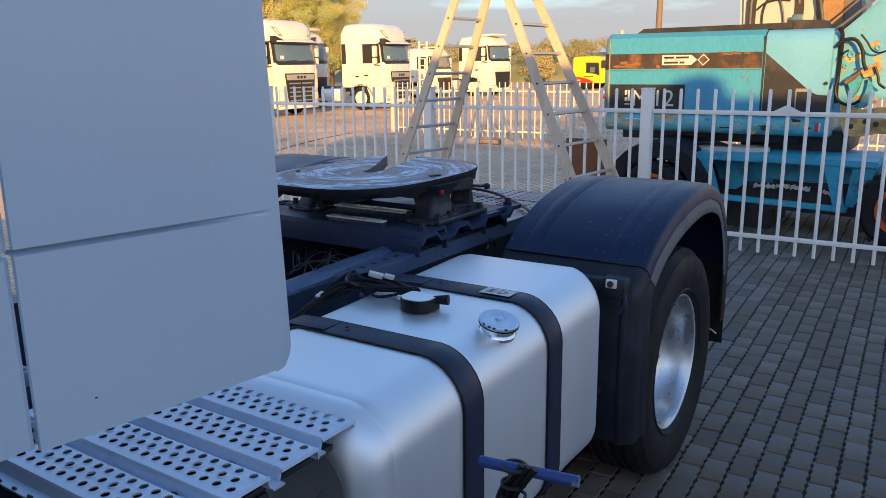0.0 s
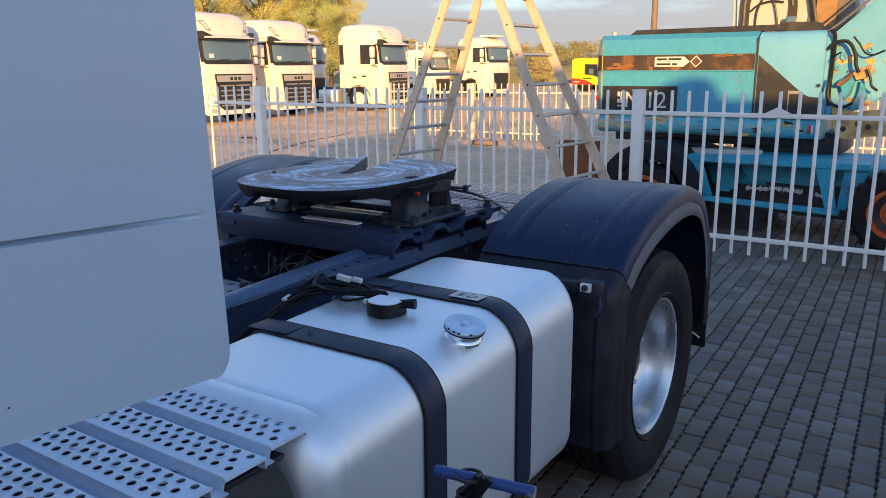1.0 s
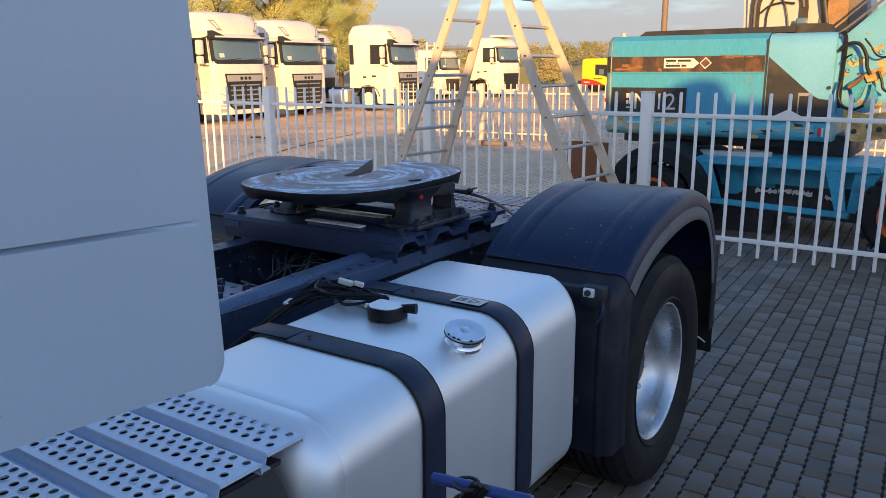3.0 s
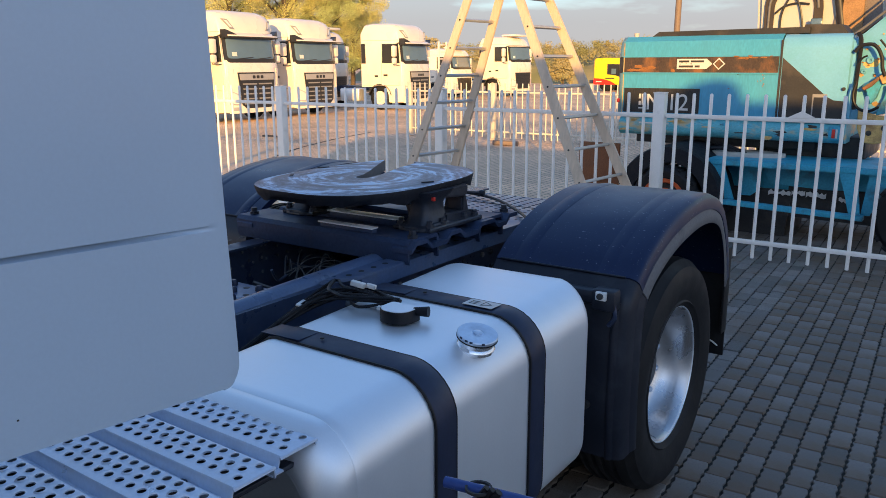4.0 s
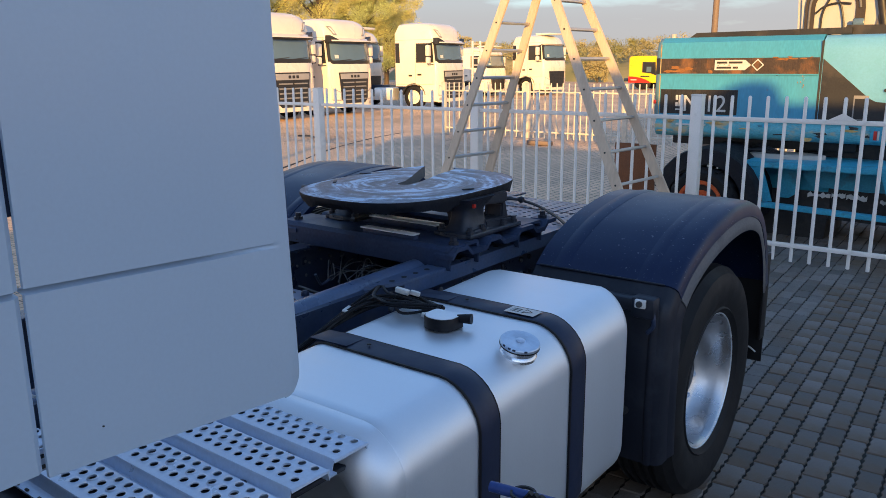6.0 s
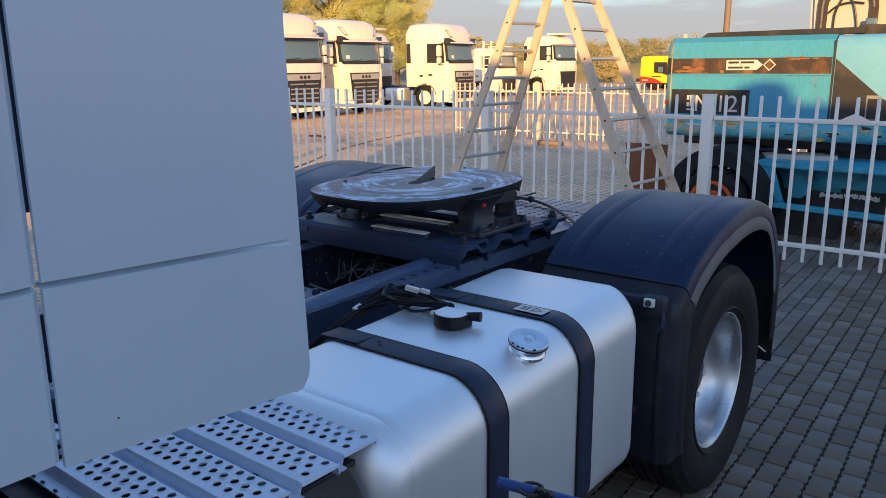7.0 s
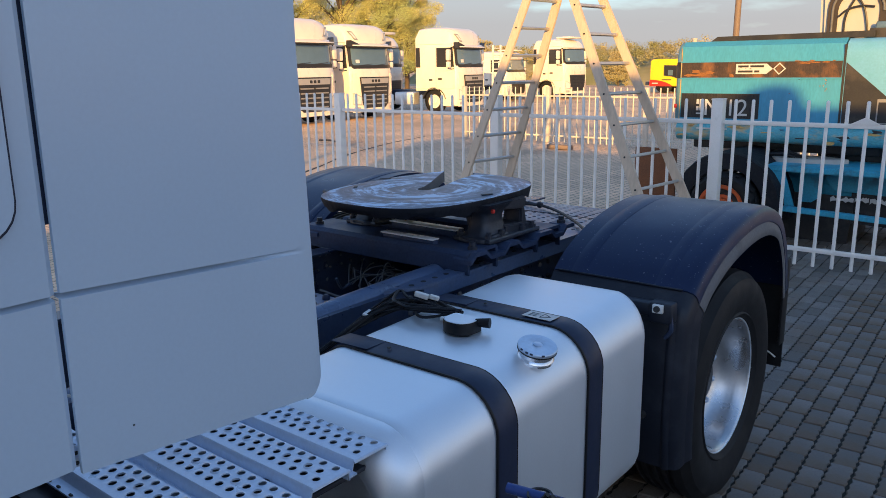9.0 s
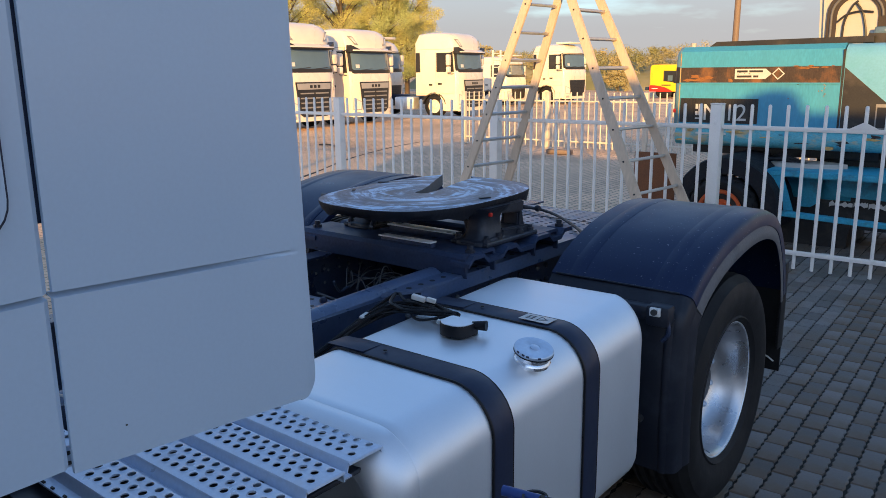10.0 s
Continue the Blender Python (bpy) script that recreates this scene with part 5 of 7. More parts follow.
# ---- double ladder ----
def ladder():
    """Wooden double ladder with metal rungs: two tapering halves that meet at a hinge and lean towards the fence."""
    lad = thing("double_ladder", "weathered pale wooden double ladder standing open on the paving", "ladder", (-2.079, 3.614, 0), -5.83)
    H, foot, top, lean, wide = 3.04, 0.858, 0.427, 0.425, {-1: 0.924, 1: 1.809}

    def at(s, k, z):
        """Centre of rail k (0 near, 1 far) of half s at a height."""
        w = z / H
        a = Vector((s * wide[s], foot * (k - 0.5), 0))
        return a + (Vector((s * 0.05, top * (k - 0.5) + lean, H)) - a) * w

    def rail(s, k):
        bm = B()
        rings = []
        for z in (0.012, H):
            c = at(s, k, z)
            d = 0.056 - 0.007 * z / H
            rings.append([(c.x + dx * d, c.y + dy * 0.016, z) for dx, dy in ((-1, -1), (1, -1), (1, 1), (-1, 1))])
        loft(bm, rings)
        bmesh.ops.bevel(bm, geom=list(bm.edges), offset=0.004, segments=2, affect="EDGES")
        return bm
    for s in (-1, 1):
        halfob = part("ladder_half", rail(s, 0), LADDER, lad, "ladder half with flat pale rails")
        part("side_rail", rail(s, 1), LADDER, halfob)
        for k in range(1, 11):
            z = 0.275 * k + (0.039 if s < 0 else -0.053)
            p, q = at(s, 0, z), at(s, 1, z)
            d = q - p
            bm = B()
            box(bm, (0, 0, 0), (0.034, d.length - 0.028, 0.026), 0.004, m=Matrix.Rotation(radians(s * -22), 4, "Y"))
            turn = Vector((0, 1, 0)).rotation_difference(d).to_matrix().to_4x4()
            bmesh.ops.transform(bm, matrix=Matrix.Translation((p + q) / 2) @ turn, verts=bm.verts)
            part("rung", bm, RUNG, halfob, "flat metal rung")
            for c, e in ((p, -0.0180), (q, 0.0180)):
                bm = B()
                lathe(bm, [(0, -0.003), (0.009, -0.003), (0.009, 0.003), (0, 0.003)], (c.x, c.y + e, z), "y", 10)
                part("rivet", bm, INK, halfob)
        for k in (0, 1):
            c = at(s, k, 0)
            bm = B()
            box(bm, (c.x, c.y, 0.015), (0.116, 0.042, 0.03), 0.006)
            part("rubber_foot", bm, RUBBER, halfob)
    for k in (0, 1):
        c = at(1, k, H - 0.06)
        bm = B()
        box(bm, (0, c.y + (0.018 if k else -0.018), H - 0.06), (0.14, 0.008, 0.14), 0.003)
        part("hinge", bm, GALV, lad)


ladder()


# ---- blue trolley handle beside the tank ----
def trolley():
    t = thing("trolley", "blue painted tool trolley with cables tied to its handle bar", "trolley", (1.47, -1.86, 0))
    bm = B()
    tube(bm, [(-0.115, -0.02, 0.928), (0.105, 0.015, 0.928)], 0.0125, 16)
    part("handle_bar", bm, BLUEPIPE, t, "chipped blue tube handle")
    bm = B()
    tube(bm, bend([(-0.03, -0.004, 0.926), (-0.045, 0.0, 0.86), (-0.055, 0.0, 0.5), (-0.055, 0.0, 0.07)], 5), 0.014, 14)
    part("post", bm, BLUEPIPE, t)
    bm = B()
    box(bm, (-0.02, 0.02, 0.055), (0.22, 0.30, 0.03), 0.01)
    part("base", bm, BLUEPIPE, t)
    for x in (-0.10, 0.06):
        for y in (-0.10, 0.14):
            bm = B()
            lathe(bm, [(0, -0.012), (0.034, -0.012), (0.036, 0), (0.034, 0.012), (0, 0.012)], (x, y, 0.036), "x", 18)
            part("castor", bm, RUBBER, t)
    for k in range(3):
        bm = B()
        tube(bm, bend([(-0.012 + 0.014 * k, -0.014, 0.944), (-0.03 + 0.014 * k, -0.020, 0.915), (-0.06 + 0.016 * k, -0.022, 0.87), (-0.075 + 0.012 * k, -0.02, 0.78), (-0.06, -0.01, 0.6)], 6), 0.0085, 8)
        part("cable", bm, CABLE, t, "black cable tied to the handle")
    for z in (0.935, 0.895, 0.865):
        bm = B()
        lathe(bm, [(0.024, -0.003), (0.029, -0.003), (0.029, 0.003), (0.024, 0.003)], (-0.035, -0.012, z), "z", 16)
        part("cable_tie", bm, INK, t)


trolley()


# ---- excavator beyond the fence ----
def excavator():
    ex = thing("wheeled_excavator", "weathered turquoise wheeled excavator with rust and black bands", "excavator", (-0.524, 6.61, 0))
    # local x runs towards the boom; near flank at y = -1
    yn = -1.0
    X0, X1, X2 = -1.00, 0.90, 1.66
    hood = [(yn + 0.12, 2.13), (yn + 0.03, 2.07), (yn, 1.95), (yn - 0.005, 1.17), (yn + 0.02, 1.15), (1.1, 1.15), (1.1, 2.13)]
    bm = B()
    prism(bm, hood, "x", X0, X1 - 0.01)
    part("engine_hood", bm, TEAL, ex, "turquoise engine cover with streaks", smooth=30)
    # rounded tail
    bm = B()
    rings = []
    for k in range(7):
        a = radians(90 * k / 6)
        dx, sc = 0.09 * math.sin(a), 1 - 0.14 * (1 - math.cos(a))
        rings.append([(X0 - dx, 0.05 + (y - 0.05) * sc, 1.7 + (z - 1.7) * (1 - 0.12 * (1 - math.cos(a)))) for y, z in hood])
    loft(bm, rings)
    part("tail_cover", bm, TEAL_TAIL, ex, "rounded turquoise tail cover", smooth=50)
    # the dark band runs on round the tail, over a small reflector
    bm = B()
    rings = []
    for k in range(7):
        a = radians(90 * k / 6)
        dx, bend_in = 0.09 * math.sin(a), 1 - math.cos(a)
        y = 0.05 + (yn - 0.05) * (1 - 0.14 * bend_in)
        hi2 = 1.7 + 0.185 * (1 - 0.12 * bend_in)
        rings.append([(X0 - dx - 0.003, y - 0.005, 1.685), (X0 - dx - 0.003, y - 0.005, hi2), (X0 - dx, y + 0.004, hi2), (X0 - dx, y + 0.004, 1.685)])
    loft(bm, rings)
    part("tail_band", bm, DARK, ex, "dark band round the tail", smooth=50)
    bm = B()
    box(bm, (X0 - 0.045, yn - 0.006, 1.34), (0.035, 0.012, 0.05), 0.004)
    part("reflector", bm, RED, ex, "small red reflector")
    # black rusty band, lower black band, weather strips
    def plate(nm, pts, material, label="", y=yn, th=0.004, parent=ex):
        bm = B()
        prism(bm, pts, "y", y - 0.006 - th, y - 0.006)
        return part(nm, bm, material, parent, label)
    band = plate("rust_band", [(X0 + 0.02, 1.685), (X1 - 0.02, 1.685), (X1 - 0.02, 1.885), (X0 + 0.02, 1.885)], RUST, "black band with orange rust")
    for k in range(46):
        x = X0 + 0.035 + 0.0405 * k
        plate("band_rib", [(x, 1.70), (x + 0.014, 1.70), (x + 0.014, 1.872), (x, 1.872)], RUST, th=0.007, parent=band)
    for z in (1.685, 1.885):
        plate("pressed_rib", [(X0, z - 0.008), (X1 - 0.02, z - 0.008), (X1 - 0.02, z + 0.008), (X0, z + 0.008)], TEAL, th=0.008)
    plate("tail_seam", [(X0 + 0.006, 1.17), (X0 + 0.016, 1.17), (X0 + 0.016, 2.05), (X0 + 0.006, 2.05)], YELLOW_CHIP, th=0.005)
    chip = random.Random(31)

    def patch(x, z, w, h, material, y=yn, th=0.003):
        """A thin ragged patch of rust or bare metal."""
        pts = []
        for i in range(11):
            a = 2 * math.pi * i / 11
            r = chip.uniform(0.45, 1.0)
            pts.append((x + w * r * math.cos(a), z + h * r * math.sin(a)))
        plate("paint_chip", pts, material, "worn paint patch", y, th + 0.00002 * len(ex.children))
    for k in range(9):
        patch(chip.uniform(X0 + 0.1, -0.35), chip.uniform(1.715, 1.77), chip.uniform(0.04, 0.11), chip.uniform(0.012, 0.03), RUST_BARE, th=0.008)
    for k in range(8):
        patch(chip.uniform(0.3, X1 - 0.1), chip.uniform(1.845, 1.89), chip.uniform(0.02, 0.09), chip.uniform(0.006, 0.016), RUST_BARE, th=0.008)
    for k in range(12):
        patch(chip.uniform(X0 + 0.05, X1 - 0.05), chip.choice((1.675, 1.685, 1.895, 1.51, 1.16)) + chip.uniform(-0.005, 0.005), chip.uniform(0.006, 0.030), chip.uniform(0.002, 0.006), chip.choice((RUST_BARE, DARK)))
    for k in range(9):
        patch(0.70 + chip.uniform(-0.04, 0.05), chip.uniform(1.50, 1.67), chip.uniform(0.003, 0.007), chip.uniform(0.006, 0.016), chip.choice((YELLOW_CHIP, TEAL_PALE)))
    for k in range(14):
        patch(chip.uniform(X0, X2 - 0.1), chip.uniform(0.95, 1.11), chip.uniform(0.03, 0.14), chip.uniform(0.008, 0.03), chip.choice((YELLOW_CHIP, YELLOW_CHIP, DARK, BLUE_STEP)), yn - 0.016)
    low = plate("louvre_band", [(X0 + 0.03, 1.20), (X0 + 1.0, 1.20), (X0 + 1.0, 1.50), (X0 + 0.03, 1.50)], DARK, "black louvred band")
    for k in range(26):
        x = X0 + 0.05 + 0.036 * k
        plate("louvre", [(x, 1.21), (x + 0.016, 1.21), (x + 0.016, 1.49), (x, 1.49)], DARK, th=0.010, parent=low)
    # white sign in the band, with dark print bars and an arrow point
    sg = plate("arrow_sign", [(-0.30, 1.735), (0.06, 1.735), (0.13, 1.795), (0.06, 1.855), (-0.30, 1.855)], STICKER, "white arrow-shaped sign with faded print", th=0.0125)
    for k in range(7):
        patch(chip.uniform(-0.27, 0.05), chip.uniform(1.75, 1.845), chip.uniform(0.008, 0.022), chip.uniform(0.003, 0.008), RUST, th=0.0132)
    for z, x0, x1 in ((1.825, -0.275, -0.15), (1.825, -0.13, 0.03), (1.765, -0.275, -0.10), (1.765, -0.08, -0.02)):
        plate("print_bar", [(x0, z - 0.012), (x1, z - 0.012), (x1, z + 0.012), (x0, z + 0.012)], INK, th=0.0145, parent=sg)
    for k in (1, -1):
        plate("diamond", [(x, 1.795 + k * z) for x, z in ((0.135, 0), (0.205, 0.07), (0.28, 0), (0.263, 0), (0.205, 0.055), (0.150, 0))], STICKER, th=0.014, parent=sg)
    for x0, x1, z0, z1 in ((-0.765, -0.735, 1.37, 1.43), (-0.765, -0.735, 1.29, 1.34), (-0.725, -0.70, 1.29, 1.43), (-0.765, -0.70, 1.245, 1.262)):
        plate("print_block", [(x0, z0), (x1, z0), (x1, z1), (x0, z1)], STICKER, "faded white marking", th=0.012, parent=low)
    for word, x in (("M", -0.675), ("12", -0.405)):
        cu = bpy.data.curves.new("marking", "FONT")
        cu.body, cu.size, cu.extrude = word, 0.285, 0.002
        tmp = bpy.data.objects.new("marking", cu)
        me = bpy.data.meshes.new_from_object(tmp)
        bpy.data.objects.remove(tmp)
        me.transform(pose(x, yn - 0.019, 1.235, 90, 0, 0))
        me.materials.clear()
        me.materials.append(STICKER)
        mk = new("marking", me)
        mk.parent = low
        mk["label"] = "faded white painted marking"
    plate("number_bar", [(-0.74, 1.060), (-0.36, 1.060), (-0.36, 1.078), (-0.74, 1.078)], STICKER, th=0.03)
    # front side panel with a black diagonal
    bm = B()
    prism(bm, [(yn + 0.10, 2.12), (yn + 0.02, 2.07), (yn, 1.95), (yn - 0.003, 1.15), (-0.3, 1.15), (-0.3, 2.12)], "x", X1 + 0.01, X2)
    bmesh.ops.bevel(bm, geom=[e for e in bm.edges if min(v.co.x for v in e.verts) > X2 - 0.01], offset=0.05, segments=4, affect="EDGES")
    part("side_door", bm, TEAL_PALE, ex, "turquoise side door with a rounded front corner", smooth=50)
    plate("black_wedge", [(X1 + 0.02, 1.16), (X2 - 0.055, 1.16), (X2 - 0.055, 1.385), (X2 - 0.17, 1.395), (X2 - 0.24, 1.43), (X1 + 0.02, 1.86)], DARK, "black diagonal paint field", th=0.003)
    plate("door_gap", [(X1 - 0.012, 1.16), (X1 + 0.012, 1.16), (X1 + 0.012, 2.06), (X1 - 0.012, 2.06)], INK, th=0.002)
    plate("door_vent", [(1.27, 1.19), (1.42, 1.19), (1.42, 1.46), (1.27, 1.46)], SLAT, "grey bordered vent", th=0.008)
    plate("vent_mesh", [(1.285, 1.20), (1.395, 1.20), (1.395, 1.425), (1.285, 1.425)], GRILLE, th=0.011)
    bm = B()
    lathe(bm, [(0, 0), (0.02, 0), (0.02, -0.02), (0, -0.02)], (X2 - 0.08, yn - 0.004, 1.52), "y", 12)
    part("door_knob", bm, DARK, ex)
    # black strip and rails on top
    bm = B()
    prism(bm, [(X0 + 0.32, 2.13), (X1 + 0.25, 2.13), (X1 + 0.25, 2.20), (X0 + 0.40, 2.185)], "y", yn + 0.12, yn + 0.34)
    part("top_grating", bm, DARK, ex, "dark top walkway edge")
    bm = B()
    prism(bm, [(X1 + 0.15, 2.12), (X2 - 0.12, 2.12), (X2 - 0.2, 2.22), (X1 + 0.18, 2.23)], "y", yn + 0.2, yn + 0.6)
    part("top_box", bm, DARK, ex)
    bm = B()
    lathe(bm, [(0, 0), (0.03, 0), (0.035, 0.05), (0, 0.06)], (X0 + 0.06, yn + 0.25, 2.13), "z", 12)
    part("exhaust_cap", bm, CREAM, ex)
    # lower skirt, worn
    bm = B()
    prism(bm, rrect(yn - 0.02, 1.0, 0.915, 1.140, (0.04, 0.10, 0.10, 0.04)), "x", X0 - 0.02, X2 - 0.02)
    part("lower_skirt", bm, TEAL_WORN, ex, "worn turquoise skirt with bare yellow patches", smooth=35)
    bm = B()
    box(bm, (X2 - 0.12, yn - 0.03, 1.035), (0.13, 0.03, 0.16), 0.012)
    part("lamp_housing", bm, BLUE_FRAME, ex, "blue lamp housing")
    bm = B()
    box(bm, (X2 - 0.13, yn - 0.047, 1.03), (0.035, 0.006, 0.10), 0.004)
    part("lamp_lens", bm, RED, ex)
    bm = B()
    box(bm, (X2 - 0.098, yn - 0.047, 1.03), (0.020, 0.006, 0.10), 0.004)
    part("lamp_lens", bm, STICKER, ex)
    bm = B()
    box(bm, (0.2, 0.1, 0.86), (2.2, 1.6, 0.13), 0.02)
    part("slew_deck", bm, DARK, ex)
    # cab on the far side: cream pillars, rounded dark window frame
    cabob = part("cab", cab_shell(), CREAM, ex, "cream excavator cab with rounded dark window frames", smooth=40)
    bm = B()
    ring_o = rrect(0.37, 1.06, 2.05, 2.80, (0.33, 0.28, 0.02, 0.02))
    ring_i = rrect(0.485, 0.955, 2.10, 2.70, (0.22, 0.21, 0.02, 0.02))
    loft(bm, [[(x, 0.28, z) for x, z in ring_o], [(x, 0.25, z) for x, z in ring_o], [(x, 0.25, z) for x, z in ring_i], [(x, 0.28, z) for x, z in ring_i]], True, False)
    part("window_frame", bm, RUBBER_BROWN, cabob, "dark brown rubber window frame")
    bm = B()
    q1 = rrect(0.425, 1.008, 2.07, 2.75, (0.28, 0.25, 0.02, 0.02))
    tube(bm, [(x, 0.245, z) for x, z in q1], 0.016, 8)
    part("frame_bead", bm, DUSTY, cabob, "pale worn bead on the window frame")
    # pane painted cream for the bright sky seen through the window
    bm = B()
    prism(bm, ring_i, "y", 0.268, 0.274)
    part("window_pane", bm, CREAM, cabob, "cream pane standing in for sky behind the cab window")
    bm = B()
    tube(bm, bend([(0.50, 0.24, 2.42), (0.60, 0.235, 2.50), (0.75, 0.235, 2.535), (0.90, 0.24, 2.52)], 6), 0.013, 7)
    tube(bm, bend([(0.575, 0.24, 2.12), (0.58, 0.235, 2.40), (0.66, 0.235, 2.60), (0.72, 0.235, 2.66)], 6), 0.013, 7)
    tube(bm, bend([(0.70, 0.24, 2.64), (0.78, 0.235, 2.52), (0.83, 0.235, 2.32), (0.845, 0.24, 2.14)], 6), 0.012, 7)
    part("wiper", bm, DARK, cabob)
    bm = B()
    prism(bm, [(1.18, 2.15), (1.75, 2.15), (1.62, 3.1), (1.30, 3.1)], "y", 0.255, 0.30)
    part("front_window", bm, SMOKED, cabob, "dark front cab window")
    bm = B()
    prism(bm, rrect(1.29, 1.52, 2.15, 2.62, (0.05, 0.08, 0.02, 0.02)), "y", 0.20, 0.25)
    part("seat_back", bm, TAN_SEAT, cabob, "tan seat back behind the glass")
    bm = B()
    box(bm, (1.02, 0.13, 2.27), (0.13, 0.03, 0.14), 0.02)
    part("mirror", bm, WINDOW, cabob, "small blue-grey mirror")
    bm = B()
    tube(bm, [(1.12, 0.24, 3.1), (1.32, 0.24, 2.12)], 0.05, 10)
    tube(bm, [(1.45, 0.24, 3.1), (1.47, 0.24, 2.12)], 0.03, 10)
    part("cab_pillar", bm, DARK, cabob)
    # boom, rising out of view, with hoses and yellow castings
    bm = B()
    prism(bm, [(1.68, 1.15), (2.6, 1.5), (4.4, 3.7), (3.9, 4.1), (1.72, 2.08)], "y", -0.62, -0.22)
    bmesh.ops.bevel(bm, geom=list(bm.edges), offset=0.02, segments=2, affect="EDGES")
    boom = part("boom", bm, TEAL_PALE, ex, "turquoise boom with chipped yellow paint")
    rnd = random.Random(11)

    def sheet(nm, pts, y0, y1, material, label=""):
        bm = B()
        prism(bm, pts, "y", y0, y1)
        bmesh.ops.bevel(bm, geom=[e for e in bm.edges if e.calc_length() > 0.03], offset=min(0.008, (y1 - y0) * 0.3), segments=1, affect="EDGES")
        return part(nm, bm, material, boom, label)

    def blotch(x, z, r, material, th):
        pts = [(x + r * rnd.uniform(0.45, 1.25) * math.cos(i * 0.3927), z + r * rnd.uniform(0.35, 0.9) * math.sin(i * 0.3927)) for i in range(16)]
        bm = B()
        prism(bm, pts, "y", -0.6205 - th, -0.618)
        part("paint_chip", bm, material, boom, "worn patch of bare yellow paint")
    for k, (x, z, r) in enumerate(((1.87, 1.80, 0.075), (1.83, 1.775, 0.045), (1.775, 1.675, 0.035), (2.075, 1.93, 0.060), (2.05, 1.62, 0.075), (2.11, 1.78, 0.05), (1.74, 1.89, 0.025), (1.83, 1.55, 0.04), (2.12, 1.33, 0.05), (1.95, 1.36, 0.04))):
        blotch(x, z, r, YELLOW_CHIP, 0.0015 + 0.0003 * k)
    for k in range(16):
        blotch(rnd.uniform(1.72, 2.3), rnd.uniform(1.35, 2.15), rnd.uniform(0.008, 0.022), rnd.choice((YELLOW_CHIP, RUST_BARE, DARK)), 0.006 + 0.0003 * k)
    for x, z, r in ((1.845, 1.828, 0.040), (1.793, 1.707, 0.026), (2.10, 1.90, 0.032)):
        bm = B()
        lathe(bm, [(0, -0.004), (r * 0.35, -0.004), (r * 0.4, -0.022), (r * 0.8, -0.024), (r, -0.012), (r, 0.0), (0, 0.0)], (x, -0.62, z), "y", 20)
        bs = part("boom_boss", bm, TEAL_PALE, boom, "cast boss with a pin hole")
        bm = B()
        lathe(bm, [(0, 0), (r * 0.36, 0), (r * 0.36, -0.006), (0, -0.006)], (x, -0.625, z), "y", 12)
        part("pin_hole", bm, INK, bs)
    # shadow shapes made as dark plates, rusty pivot and the tan bracket under the boom
    sheet("boom_link", [(1.800, 1.545), (1.86, 1.60), (1.93, 1.63), (1.985, 1.70), (2.02, 1.66), (1.985, 1.56), (1.955, 1.43), (1.90, 1.36), (1.875, 1.44), (1.86, 1.51)], -0.70, -0.62, BLUE_FRAME, "dark blue plate painted as a shadow on the boom")
    sheet("boom_link", [(2.035, 1.57), (2.075, 1.53), (2.12, 1.40), (2.05, 1.26), (1.965, 1.245), (1.98, 1.33), (2.04, 1.44)], -0.69, -0.62, BLUE_FRAME, "dark blue plate painted as a shadow on the boom")
    sheet("pivot_block", [(1.955, 1.66), (2.02, 1.70), (2.13, 1.75), (2.17, 1.68), (2.09, 1.60), (2.00, 1.575)], -0.735, -0.65, YELLOW_CHIP, "pivot casting rusted to yellow and brown")
    sheet("pivot_block", [(1.80, 1.535), (1.86, 1.575), (1.95, 1.66), (1.97, 1.63), (1.90, 1.55), (1.83, 1.505)], -0.73, -0.69, RUST, "rusty brown pivot arm")
    sheet("boom_bracket", [(1.79, 1.32), (1.88, 1.26), (2.02, 1.225), (2.16, 1.26), (2.75, 1.30), (2.75, 0.99), (2.20, 0.985), (1.98, 0.93), (1.86, 0.945), (1.80, 1.10)], -0.70, -0.62, YELLOW_CHIP, "boom foot bracket worn to bare yellow")
    for x, z in ((2.063, 1.107), (2.165, 1.079), (1.92, 1.05)):
        bm = B()
        lathe(bm, [(0, 0), (0.030, 0), (0.026, -0.012), (0.012, -0.014), (0, -0.014)], (x, -0.70, z), "y", 16)
        part("boom_pin", bm, DARK, boom, "dark pin in the bracket")
    hoses = ((0.019, ((1.700, 1.915), (1.753, 1.975), (1.841, 1.995), (1.911, 1.962), (1.965, 1.86), (1.985, 1.74), (2.02, 1.66))),
             (0.010, ((1.935, 2.04), (2.00, 1.96), (2.06, 1.87), (2.14, 1.845), (2.25, 1.89))),
             (0.014, ((2.10, 1.70), (2.14, 1.60), (2.16, 1.52), (2.22, 1.47))),
             (0.010, ((1.755, 1.79), (1.79, 1.85), (1.835, 1.875))),
             (0.016, ((1.76, 1.60), (1.74, 1.45), (1.79, 1.33), (1.90, 1.29), (2.00, 1.34))))
    for k, (r, h) in enumerate(hoses):
        bm = B()
        tube(bm, bend([(x, -0.735 - 0.015 * k, z) for x, z in h], 7), r, 8)
        part("hydraulic_hose", bm, CABLE if k else SKIRT, boom, "black hydraulic hose")
    # raised stiffening seam along the upper edge of the boom
    bm = B()
    tube(bm, [(1.66, -0.63, 2.10), (1.80, -0.63, 2.215), (2.4, -0.63, 2.74), (3.2, -0.63, 3.46)], 0.014, 7)
    part("boom_seam", bm, DUSTY, boom, "pale weathered weld seam")
    bm = B()
    tube(bm, bend([(1.66, yn + 0.02, 2.12), (1.70, yn - 0.0, 2.0), (1.69, yn, 1.5), (1.70, yn, 1.3)], 6), 0.022, 8)
    part("edge_hose", bm, CABLE, ex)
    bm = B()
